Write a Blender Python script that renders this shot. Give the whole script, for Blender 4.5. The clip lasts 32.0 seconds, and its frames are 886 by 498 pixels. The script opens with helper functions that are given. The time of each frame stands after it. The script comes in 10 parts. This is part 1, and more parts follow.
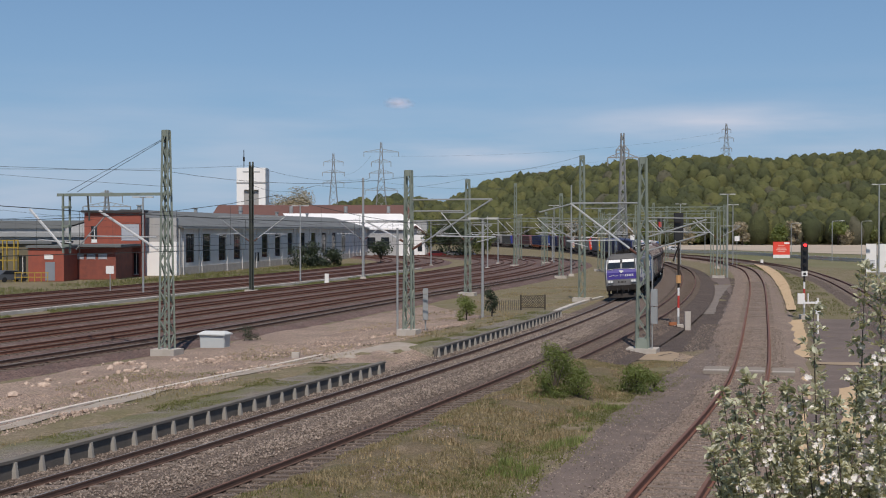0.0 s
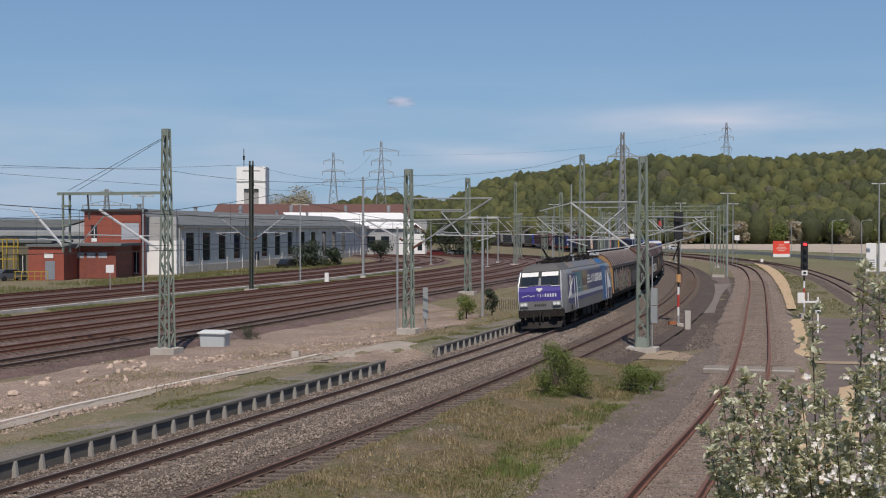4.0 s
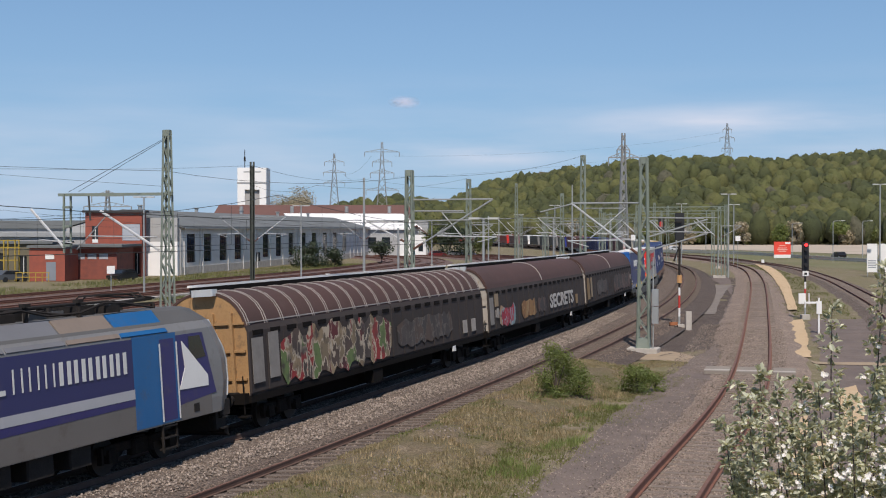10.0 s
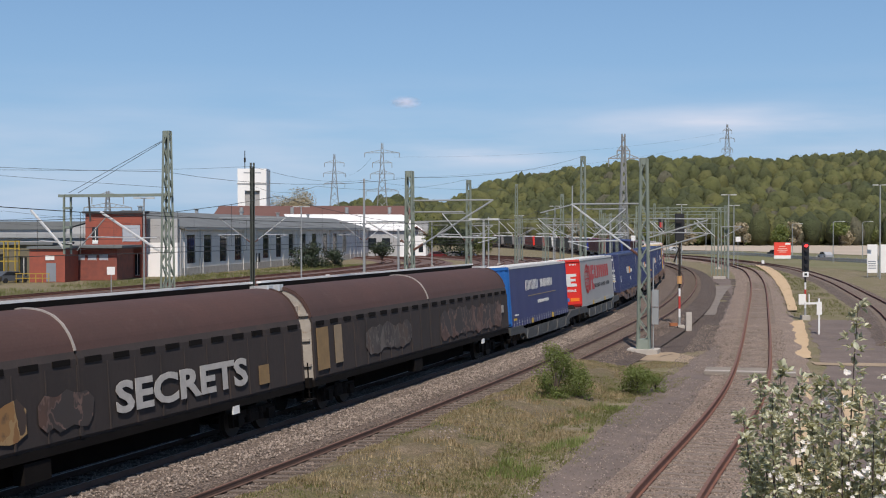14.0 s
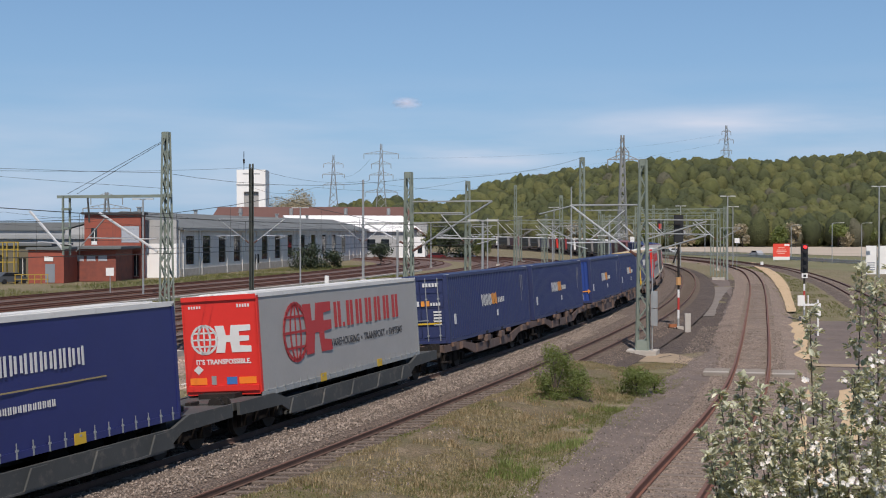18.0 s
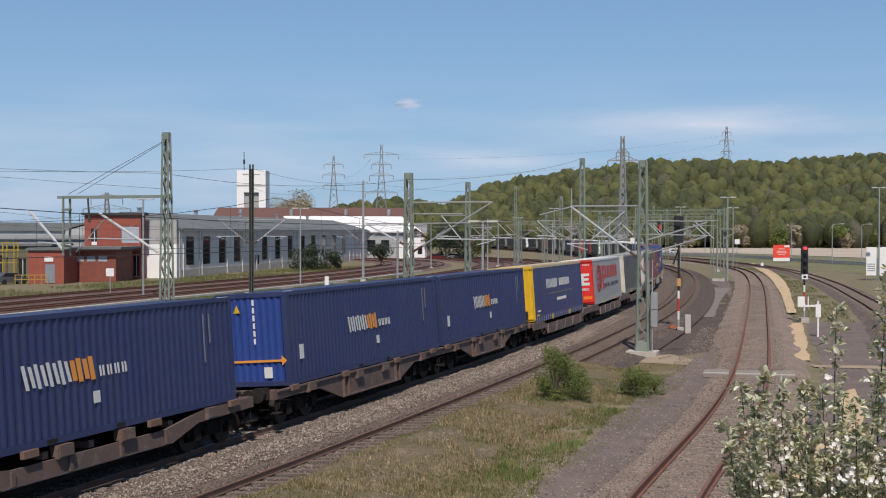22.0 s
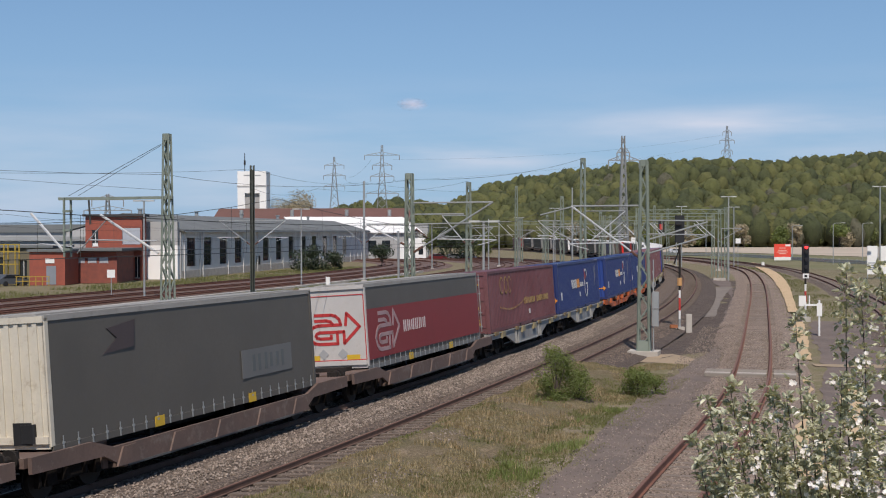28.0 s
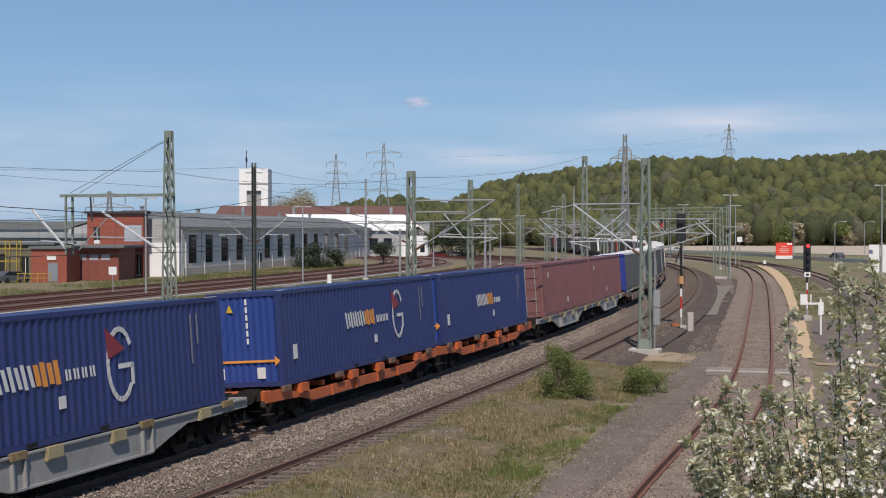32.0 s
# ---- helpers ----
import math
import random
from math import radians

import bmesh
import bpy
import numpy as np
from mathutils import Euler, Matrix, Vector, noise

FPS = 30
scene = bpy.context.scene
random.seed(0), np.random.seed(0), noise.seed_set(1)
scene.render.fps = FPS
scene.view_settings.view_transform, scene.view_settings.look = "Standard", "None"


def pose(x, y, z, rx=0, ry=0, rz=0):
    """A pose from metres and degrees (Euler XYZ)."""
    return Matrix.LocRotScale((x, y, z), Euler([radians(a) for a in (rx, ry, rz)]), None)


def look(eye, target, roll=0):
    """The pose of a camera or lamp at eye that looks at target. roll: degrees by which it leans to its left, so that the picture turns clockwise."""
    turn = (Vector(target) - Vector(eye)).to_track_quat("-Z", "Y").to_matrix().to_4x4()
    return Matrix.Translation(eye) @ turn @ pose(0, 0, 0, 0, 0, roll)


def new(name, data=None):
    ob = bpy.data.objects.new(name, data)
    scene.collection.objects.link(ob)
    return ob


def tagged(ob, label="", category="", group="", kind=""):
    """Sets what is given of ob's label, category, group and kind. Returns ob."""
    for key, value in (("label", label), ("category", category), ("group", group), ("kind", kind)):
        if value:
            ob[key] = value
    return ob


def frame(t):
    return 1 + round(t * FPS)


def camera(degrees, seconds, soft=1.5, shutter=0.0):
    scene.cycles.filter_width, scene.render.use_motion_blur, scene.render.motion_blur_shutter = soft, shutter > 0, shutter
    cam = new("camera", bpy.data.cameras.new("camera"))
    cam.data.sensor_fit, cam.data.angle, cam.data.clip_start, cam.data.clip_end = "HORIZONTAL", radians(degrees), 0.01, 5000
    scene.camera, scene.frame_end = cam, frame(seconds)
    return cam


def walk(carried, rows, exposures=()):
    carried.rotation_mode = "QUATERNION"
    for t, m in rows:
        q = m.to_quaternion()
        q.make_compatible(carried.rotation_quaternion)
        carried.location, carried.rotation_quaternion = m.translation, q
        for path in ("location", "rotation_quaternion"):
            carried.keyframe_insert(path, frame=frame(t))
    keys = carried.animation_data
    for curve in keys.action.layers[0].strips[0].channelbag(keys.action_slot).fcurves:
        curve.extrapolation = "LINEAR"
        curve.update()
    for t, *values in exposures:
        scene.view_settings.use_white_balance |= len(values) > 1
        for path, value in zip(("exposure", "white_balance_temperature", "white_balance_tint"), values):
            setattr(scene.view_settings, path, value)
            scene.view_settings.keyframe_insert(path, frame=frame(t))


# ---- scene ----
cam = camera(38.5, 32.0, soft=1.08)
EYE = (0.0, 0.0, 6.0)
# seconds, tilt, lean, turn of the hand-steadied camera on the bridge
CAMERA_ROWS = [
    (0, 89.1323, -0.0000, 0.0000),
    (0.5, 89.1323, -0.0000, 0.0000),
    (1, 89.1248, -0.0190, -0.0010),
    (1.5, 89.1096, -0.0569, -0.0029),
    (2, 89.0998, -0.0569, -0.0029),
    (2.5, 89.0953, -0.0191, -0.0010),
    (3, 89.0918, -0.0063, -0.0003),
    (3.5, 89.0877, -0.0249, -0.0013),
    (5.5, 89.0933, 0.0022, -0.0034),
    (6, 89.0934, 0.0040, -0.0077),
    (6.5, 89.0934, 0.0047, -0.0086),
    (7, 89.0934, 0.0035, -0.0069),
    (7.5, 89.0932, 0.0011, -0.0026),
    (8, 89.1018, 0.0087, -0.0013),
    (8.5, 89.1108, 0.0097, 0.0066),
    (9, 89.1093, 0.0001, 0.0272),
    (9.5, 89.1168, 0.0060, 0.0388),
    (10, 89.1293, 0.0068, 0.0389),
    (10.5, 89.1323, -0.0001, 0.0385),
    (11, 89.1314, 0.0119, 0.0446),
    (11.5, 89.1304, 0.0240, 0.0507),
    (12, 89.1314, 0.0119, 0.0446),
    (12.5, 89.1374, 0.0206, 0.0405),
    (13, 89.1486, 0.0665, 0.0475),
    (13.5, 89.1595, 0.0712, 0.0504),
    (14, 89.1678, 0.0260, 0.0435),
    (14.5, 89.1714, 0.0012, 0.0386),
    (16.5, 89.1920, -0.0639, 0.0002),
    (17, 89.1959, -0.0573, -0.0021),
    (17.5, 89.2053, -0.0217, -0.0011),
    (18, 89.2199, -0.0016, -0.0001),
    (18.5, 89.2394, -0.0015, -0.0001),
    (19, 89.2492, -0.0016, 0.0008),
    (19.5, 89.2526, -0.0288, -0.0006),
    (20, 89.2620, -0.0731, -0.0046),
    (20.5, 89.2682, -0.0869, -0.0054),
    (21, 89.2655, -0.0867, -0.0045),
    (21.5, 89.2610, -0.0851, -0.0044),
    (22, 89.2566, -0.0586, 0.0049),
    (22.5, 89.2511, -0.0109, 0.0248),
    (23, 89.2469, 0.0316, 0.0384),
    (23.5, 89.2458, 0.0403, 0.0406),
    (24, 89.2477, 0.0155, 0.0393),
    (24.5, 89.2492, -0.0015, 0.0384),
    (25, 89.2492, -0.0009, 0.0376),
    (25.5, 89.2493, 0.0010, 0.0351),
    (27.5, 89.2697, 0.0846, 0.0429),
    (28, 89.2703, 0.1328, 0.0436),
    (28.5, 89.2653, 0.1522, 0.0438),
    (29, 89.2502, 0.1528, 0.0457),
    (29.5, 89.2315, 0.1266, 0.0442),
    (30, 89.2174, 0.0649, 0.0410),
    (30.5, 89.2090, 0.0323, 0.0484),
    (31, 89.1961, 0.0377, 0.0668),
    (31.5, 89.1789, 0.0206, 0.0865),
    (32, 89.1716, 0.0036, 0.1139),
]
walk(cam, [(t, pose(*EYE, a, b, c)) for t, a, b, c in CAMERA_ROWS], [(t, e, 6350, 12) for t, e in ((0, -0.2), (7, -0.18), (9, 0.0), (13, 0.06), (19, 0.0), (32, -0.02))])

# ---- world and sun ----
SUN_HEADING, SUN_HEIGHT = -1.0, 55.0     # the way the light travels, clockwise from +y; height of the sun


def make_world():
    w = bpy.data.worlds.new("sky")
    scene.world = w
    w.use_nodes = True
    nt = w.node_tree
    sky = nt.nodes.new("ShaderNodeTexSky")
    sky.sky_type, sky.sun_disc = "NISHITA", False
    sky.sun_elevation = radians(SUN_HEIGHT)
    sky.sun_rotation = radians(SUN_HEADING + 180)
    sky.altitude, sky.air_density, sky.dust_density, sky.ozone_density = 100, 1.0, 0.3, 2.2
    bg = nt.nodes["Background"]
    bg.inputs["Strength"].default_value = 0.08
    # thin cirrus low over the horizon
    tc = nt.nodes.new("ShaderNodeTexCoord")
    mp = nt.nodes.new("ShaderNodeMapping")
    mp.inputs["Scale"].default_value = (2.2, 2.2, 16)
    nz = nt.nodes.new("ShaderNodeTexNoise")
    nz.inputs["Scale"].default_value, nz.inputs["Detail"].default_value = 2.4, 6
    rp = nt.nodes.new("ShaderNodeMapRange")
    rp.inputs["From Min"].default_value, rp.inputs["From Max"].default_value = 0.36, 0.74
    rp.inputs["To Max"].default_value = 0.7
    sep = nt.nodes.new("ShaderNodeSeparateXYZ")
    low = nt.nodes.new("ShaderNodeMapRange")
    low.inputs["From Min"].default_value, low.inputs["From Max"].default_value = 0.13, 0.02
    mul = nt.nodes.new("ShaderNodeMath")
    mul.operation = "MULTIPLY"
    mix = nt.nodes.new("ShaderNodeMix")
    mix.data_type = "RGBA"
    mix.inputs["B"].default_value = (8.2, 8.7, 9.9, 1)
    ln = nt.links.new
    ln(tc.outputs["Generated"], mp.inputs["Vector"])
    ln(mp.outputs["Vector"], nz.inputs["Vector"])
    ln(nz.outputs["Fac"], rp.inputs["Value"])
    ln(tc.outputs["Generated"], sep.inputs["Vector"])
    ln(sep.outputs["Z"], low.inputs["Value"])
    ln(rp.outputs["Result"], mul.inputs[0])
    # two long streaks of it
    last = low.outputs["Result"]
    for cx, cz, rx, rz in ((0.016, 0.060, 0.085, 0.014), (0.22, 0.082, 0.13, 0.017)):
        st = nt.nodes.new("ShaderNodeMapping")
        st.inputs["Location"].default_value = (-cx / rx, 0, -cz / rz)
        st.inputs["Scale"].default_value = (1 / rx, 0, 1 / rz)
        le = nt.nodes.new("ShaderNodeVectorMath")
        le.operation = "LENGTH"
        fa = nt.nodes.new("ShaderNodeMapRange")
        fa.inputs["From Min"].default_value, fa.inputs["From Max"].default_value = 1.0, 0.0
        fa.inputs["To Max"].default_value = 1.5
        ad = nt.nodes.new("ShaderNodeMath")
        ad.operation = "ADD"
        ln(tc.outputs["Generated"], st.inputs["Vector"])
        ln(st.outputs["Vector"], le.inputs[0])
        ln(le.outputs["Value"], fa.inputs["Value"])
        ln(fa.outputs["Result"], ad.inputs[0])
        if last is low.outputs["Result"]:
            half = nt.nodes.new("ShaderNodeMath")
            half.operation = "MULTIPLY"
            half.inputs[1].default_value = 0.3
            ln(last, half.inputs[0])
            last = half.outputs[0]
        ln(last, ad.inputs[1])
        last = ad.outputs[0]
    ln(last, mul.inputs[1])
    ln(mul.outputs[0], mix.inputs["Factor"])
    # pale blue haze towards the horizon
    hz = nt.nodes.new("ShaderNodeMapRange")
    hz.inputs["From Min"].default_value, hz.inputs["From Max"].default_value = 0.34, -0.02
    hz.inputs["To Max"].default_value = 0.8
    hm = nt.nodes.new("ShaderNodeMix")
    hm.data_type = "RGBA"
    hm.inputs["B"].default_value = (3.7, 5.8, 8.9, 1)
    ln(sep.outputs["Z"], hz.inputs["Value"])
    ln(hz.outputs["Result"], hm.inputs["Factor"])
    tint = nt.nodes.new("ShaderNodeMix")
    tint.data_type, tint.blend_type = "RGBA", "MULTIPLY"
    tint.inputs["Factor"].default_value = 1.0
    tint.inputs["B"].default_value = (0.79, 0.98, 1.10, 1)
    ln(sky.outputs["Color"], tint.inputs["A"])
    ln(tint.outputs["Result"], hm.inputs["A"])
    ln(hm.outputs["Result"], mix.inputs["A"])
    ln(mix.outputs["Result"], bg.inputs["Color"])


make_world()
sun = new("sun", bpy.data.lights.new("sun", "SUN"))
sun.data.energy, sun.data.angle, sun.data.color = 4.6, radians(0.53), (1.0, 0.905, 0.79)
_h, _e = radians(SUN_HEADING), radians(SUN_HEIGHT)
sun.matrix_world = look((0, 0, 60), (math.sin(_h) * math.cos(_e), math.cos(_h) * math.cos(_e), 60 - math.sin(_e)))

# ---- materials ----
MATS = {}


def mat(name, base, rough=0.7, metal=0.0, var=0.25, scale=1.5, fine=40.0, bump=0.15, second=None, amount=0.5, coat=0.0,
        stain=None, stain_amount=0.35, stretch=(1, 1, 1), island=0.0):
    """A surface with variation at two scales: broad patches towards a second colour, and fine grain with relief."""
    if name in MATS:
        return MATS[name]
    m = bpy.data.materials.new(name)
    m.use_nodes = True
    nt = m.node_tree
    b = nt.nodes["Principled BSDF"]
    b.inputs["Roughness"].default_value, b.inputs["Metallic"].default_value = rough, metal
    b.inputs["Coat Weight"].default_value = coat
    ln = nt.links.new
    tc = nt.nodes.new("ShaderNodeTexCoord")
    mp = nt.nodes.new("ShaderNodeMapping")
    mp.inputs["Scale"].default_value = stretch
    ln(tc.outputs["Object"], mp.inputs["Vector"])

    def nz(sc, detail=5, rgh=0.6):
        n = nt.nodes.new("ShaderNodeTexNoise")
        n.inputs["Scale"].default_value, n.inputs["Detail"].default_value, n.inputs["Roughness"].default_value = sc, detail, rgh
        ln(mp.outputs["Vector"], n.inputs["Vector"])
        return n

    def mixed(fac, a, bcol):
        x = nt.nodes.new("ShaderNodeMix")
        x.data_type = "RGBA"
        ln(fac, x.inputs["Factor"])
        for key, v in (("A", a), ("B", bcol)):
            if isinstance(v, tuple):
                x.inputs[key].default_value = (*v, 1)
            else:
                ln(v, x.inputs[key])
        return x.outputs["Result"]

    def ramp(out, lo, hi, to=1.0):
        r = nt.nodes.new("ShaderNodeMapRange")
        r.inputs["From Min"].default_value, r.inputs["From Max"].default_value, r.inputs["To Max"].default_value = lo, hi, to
        ln(out, r.inputs["Value"])
        return r.outputs["Result"]

    big, small = nz(scale), nz(fine, 3)
    second = second or tuple(c * (1 - var) for c in base)
    col = mixed(ramp(big.outputs["Fac"], 0.5 - 0.18, 0.5 + 0.18, amount * 2 if amount < 0.5 else 1.0), base, second)
    dark = tuple(c * (1 - var * 0.9) for c in base)
    col = mixed(ramp(small.outputs["Fac"], 0.45, 0.75, 0.7), col, dark)
    if stain:
        st = nz(scale * 3.1, 6, 0.7)
        col = mixed(ramp(st.outputs["Fac"], 0.55, 0.72, stain_amount * 2), col, stain)
    if island:
        geo = nt.nodes.new("ShaderNodeNewGeometry")
        hsv = nt.nodes.new("ShaderNodeHueSaturation")
        r = nt.nodes.new("ShaderNodeMapRange")
        r.inputs["To Min"].default_value, r.inputs["To Max"].default_value = 1 - island, 1 + island
        ln(geo.outputs["Random Per Island"], r.inputs["Value"])
        ln(r.outputs["Result"], hsv.inputs["Value"])
        ln(col, hsv.inputs["Color"])
        col = hsv.outputs["Color"]
    ln(col, b.inputs["Base Color"])
    if bump:
        bp = nt.nodes.new("ShaderNodeBump")
        bp.inputs["Strength"].default_value, bp.inputs["Distance"].default_value = bump, 0.03
        ln(small.outputs["Fac"], bp.inputs["Height"])
        ln(bp.outputs["Normal"], b.inputs["Normal"])
    MATS[name] = m
    return m


def leaf_mat(name, base, second, island=0.35, trans=0.3, patch=0.6):
    m = mat(name, base, 0.6, 0, 0.3, patch, patch * 10, 0.0, second=second, island=island)
    nt = m.node_tree
    b = nt.nodes["Principled BSDF"]
    tr = nt.nodes.new("ShaderNodeBsdfTranslucent")
    tr.inputs["Color"].default_value = (base[0] * 1.6, base[1] * 1.5, base[2] * 0.8, 1)
    mx = nt.nodes.new("ShaderNodeMixShader")
    mx.inputs["Fac"].default_value = trans
    out = nt.nodes["Material Output"]
    nt.links.new(b.outputs["BSDF"], mx.inputs[1])
    nt.links.new(tr.outputs["BSDF"], mx.inputs[2])
    nt.links.new(mx.outputs["Shader"], out.inputs["Surface"])
    return m


def glow_mat(name, colour, strength):
    m = bpy.data.materials.new(name)
    m.use_nodes = True
    b = m.node_tree.nodes["Principled BSDF"]
    b.inputs["Base Color"].default_value = (*colour, 1)
    b.inputs["Emission Color"].default_value = (*colour, 1)
    b.inputs["Emission Strength"].default_value = strength
    return m


def glass_mat(name, colour=(0.02, 0.025, 0.03)):
    m = bpy.data.materials.new(name)
    m.use_nodes = True
    b = m.node_tree.nodes["Principled BSDF"]
    b.inputs["Base Color"].default_value = (*colour, 1)
    b.inputs["Roughness"].default_value = 0.06
    b.inputs["Coat Weight"].default_value = 0.6
    return m


def gravel(name, light, dark, scale=17.0, patch=0.4, second=None, stain=None, gap=0.55, relief=0.9):
    """Loose stones: cells of differing tone with dark gaps, in broad patches."""
    m = bpy.data.materials.new(name)
    m.use_nodes = True
    nt = m.node_tree
    ln = nt.links.new
    b = nt.nodes["Principled BSDF"]
    b.inputs["Roughness"].default_value = 0.95
    tc = nt.nodes.new("ShaderNodeTexCoord")

    def tex(kind, sc):
        n = nt.nodes.new(kind)
        n.inputs["Scale"].default_value = sc
        ln(tc.outputs["Object"], n.inputs["Vector"])
        return n

    def ramp(out, lo, hi, t0=0.0, t1=1.0):
        r = nt.nodes.new("ShaderNodeMapRange")
        for k, v in (("From Min", lo), ("From Max", hi), ("To Min", t0), ("To Max", t1)):
            r.inputs[k].default_value = v
        ln(out, r.inputs["Value"])
        return r.outputs["Result"]

    def mixed(fac, p, q, blend="MIX"):
        x = nt.nodes.new("ShaderNodeMix")
        x.data_type, x.blend_type = "RGBA", blend
        ln(fac, x.inputs["Factor"])
        for key, v in (("A", p), ("B", q)):
            if isinstance(v, tuple):
                x.inputs[key].default_value = (*v, 1)
            else:
                ln(v, x.inputs[key])
        return x.outputs["Result"]

    vo = tex("ShaderNodeTexVoronoi", scale)
    sep = nt.nodes.new("ShaderNodeSeparateColor")
    ln(vo.outputs["Color"], sep.inputs[0])
    col = mixed(sep.outputs[0], light, dark)
    if second:
        big = tex("ShaderNodeTexNoise", patch)
        big.inputs["Detail"].default_value = 6
        col = mixed(ramp(big.outputs["Fac"], 0.40, 0.62, 0.0, 0.85), col, second)
    if stain:
        st = tex("ShaderNodeTexNoise", patch * 3.3)
        st.inputs["Detail"].default_value, st.inputs["Roughness"].default_value = 7, 0.7
        col = mixed(ramp(st.outputs["Fac"], 0.54, 0.68, 0.0, 0.8), col, stain)
    col = mixed(ramp(vo.outputs["Distance"], 0.25, 0.75, 0.0, gap), col, tuple(c * 0.25 for c in dark))
    ln(col, b.inputs["Base Color"])
    bp = nt.nodes.new("ShaderNodeBump")
    bp.invert = True
    bp.inputs["Strength"].default_value, bp.inputs["Distance"].default_value = relief, 0.05
    ln(vo.outputs["Distance"], bp.inputs["Height"])
    ln(bp.outputs["Normal"], b.inputs["Normal"])
    MATS[name] = m
    return m


SOIL = gravel("soil", (0.23, 0.18, 0.13), (0.14, 0.11, 0.08), 14, 0.35, (0.12, 0.115, 0.05), (0.29, 0.23, 0.17), 0.3, 0.5)
BALLAST = gravel("ballast", (0.29, 0.23, 0.186), (0.135, 0.098, 0.077), 15, 0.45, (0.17, 0.125, 0.098), None, 0.75, 1.0)
BALLAST_RUST = gravel("ballast_rusty", (0.26, 0.175, 0.15), (0.13, 0.083, 0.07), 12, 0.3, (0.14, 0.09, 0.078), (0.27, 0.225, 0.195), 0.6, 1.0)
BALLAST_PALE = gravel("ballast_pale", (0.45, 0.345, 0.275), (0.22, 0.163, 0.126), 16, 0.5, (0.265, 0.20, 0.155), (0.34, 0.28, 0.225), 0.6, 0.9)
GRASS = gravel("grass_ground", (0.26, 0.21, 0.13), (0.16, 0.13, 0.075), 11, 0.4, (0.165, 0.15, 0.065), (0.32, 0.25, 0.18), 0.35, 0.7)
DRY_TURF = gravel("dry_turf", (0.28, 0.21, 0.125), (0.15, 0.115, 0.065), 22, 0.7, (0.165, 0.145, 0.06), (0.36, 0.28, 0.19), 0.5, 1.0)
PLATFORM_TURF = gravel("platform_turf", (0.36, 0.31, 0.26), (0.20, 0.17, 0.14), 20, 0.45, (0.165, 0.165, 0.06), (0.25, 0.22, 0.19), 0.5, 0.9)
RUBBLE = gravel("rubble_dirt", (0.54, 0.41, 0.32), (0.27, 0.20, 0.155), 13, 0.28, (0.30, 0.22, 0.175), (0.235, 0.205, 0.11), 0.5, 1.0)
BALLAST_BROWN = gravel("ballast_brown", (0.20, 0.15, 0.12), (0.095, 0.07, 0.056), 15, 0.5, (0.11, 0.08, 0.063), None, 0.75, 1.0)
STONE_BROWN = mat("brown_stone", (0.23, 0.18, 0.145), 0.9, 0, 0.35, 2.0, 20, 0.2, second=(0.14, 0.105, 0.085), island=0.5)
STONE = mat("ballast_stone", (0.30, 0.246, 0.203), 0.9, 0, 0.35, 2.0, 20, 0.2, second=(0.165, 0.13, 0.105), island=0.55)
RAIL = mat("rail_rust", (0.12, 0.07, 0.052), 0.85, 0.0, 0.3, 3, 30, 0.2)
RAIL_TOP = mat("rail_polished", (0.34, 0.30, 0.27), 0.5, 0.6, 0.2, 3, 30, 0.05)
SLEEPER = mat("sleeper_concrete", (0.24, 0.20, 0.165), 0.95, 0, 0.35, 1.2, 20, 0.3, second=(0.15, 0.115, 0.095))
GRASS_FAR = mat("meadow", (0.13, 0.135, 0.05), 0.95, 0, 0.35, 0.05, 2, 0.3, second=(0.19, 0.165, 0.095))
ASPHALT = mat("asphalt_old", (0.17, 0.131, 0.11), 0.9, 0, 0.35, 0.5, 25, 0.4, second=(0.115, 0.09, 0.077), stain=(0.23, 0.18, 0.145))
SAND = mat("sand", (0.52, 0.385, 0.235), 0.95, 0, 0.2, 0.8, 18, 0.4, second=(0.48, 0.34, 0.20), stain=(0.33, 0.25, 0.17), stain_amount=0.25)
CONCRETE = mat("concrete", (0.50, 0.46, 0.41), 0.9, 0, 0.25, 1.2, 22, 0.25, second=(0.37, 0.335, 0.29))
CONCRETE_DARK = mat("concrete_dark", (0.15, 0.135, 0.118), 0.95, 0, 0.3, 1.2, 22, 0.25, second=(0.10, 0.09, 0.08))
BRACKET_GREY = mat("bracket_grey", (0.36, 0.345, 0.315), 0.9, 0, 0.25, 1.2, 22, 0.25, second=(0.27, 0.25, 0.22))
MAST_GREEN = mat("mast_green", (0.235, 0.27, 0.225), 0.6, 0.1, 0.25, 1.2, 25, 0.1, second=(0.17, 0.20, 0.165))
GALV = mat("galvanised", (0.44, 0.45, 0.44), 0.5, 0.5, 0.2, 1.2, 25, 0.08)
ALU = mat("bare_aluminium", (0.72, 0.72, 0.70), 0.4, 0.5, 0.12, 1.2, 25, 0.05)
STEEL_DARK = mat("dark_steel", (0.017, 0.015, 0.014), 0.75, 0.1, 0.3, 2, 25, 0.15, second=(0.034, 0.028, 0.024))
WIRE = mat("wire", (0.07, 0.07, 0.065), 0.6, 0.3, 0.2, 1, 20, 0.0)
WHITE = mat("white_paint", (0.78, 0.77, 0.74), 0.6, 0, 0.08, 0.8, 20, 0.05)
BLACK = mat("black_paint", (0.018, 0.018, 0.019), 0.55, 0, 0.2, 2, 20, 0.05)
RED = mat("red_paint", (0.52, 0.045, 0.035), 0.5, 0, 0.15, 2, 20, 0.05)
PALE_SAND = mat("pale_sand", (0.46, 0.38, 0.30), 0.95, 0, 0.2, 0.05, 2, 0.2, second=(0.36, 0.31, 0.24))
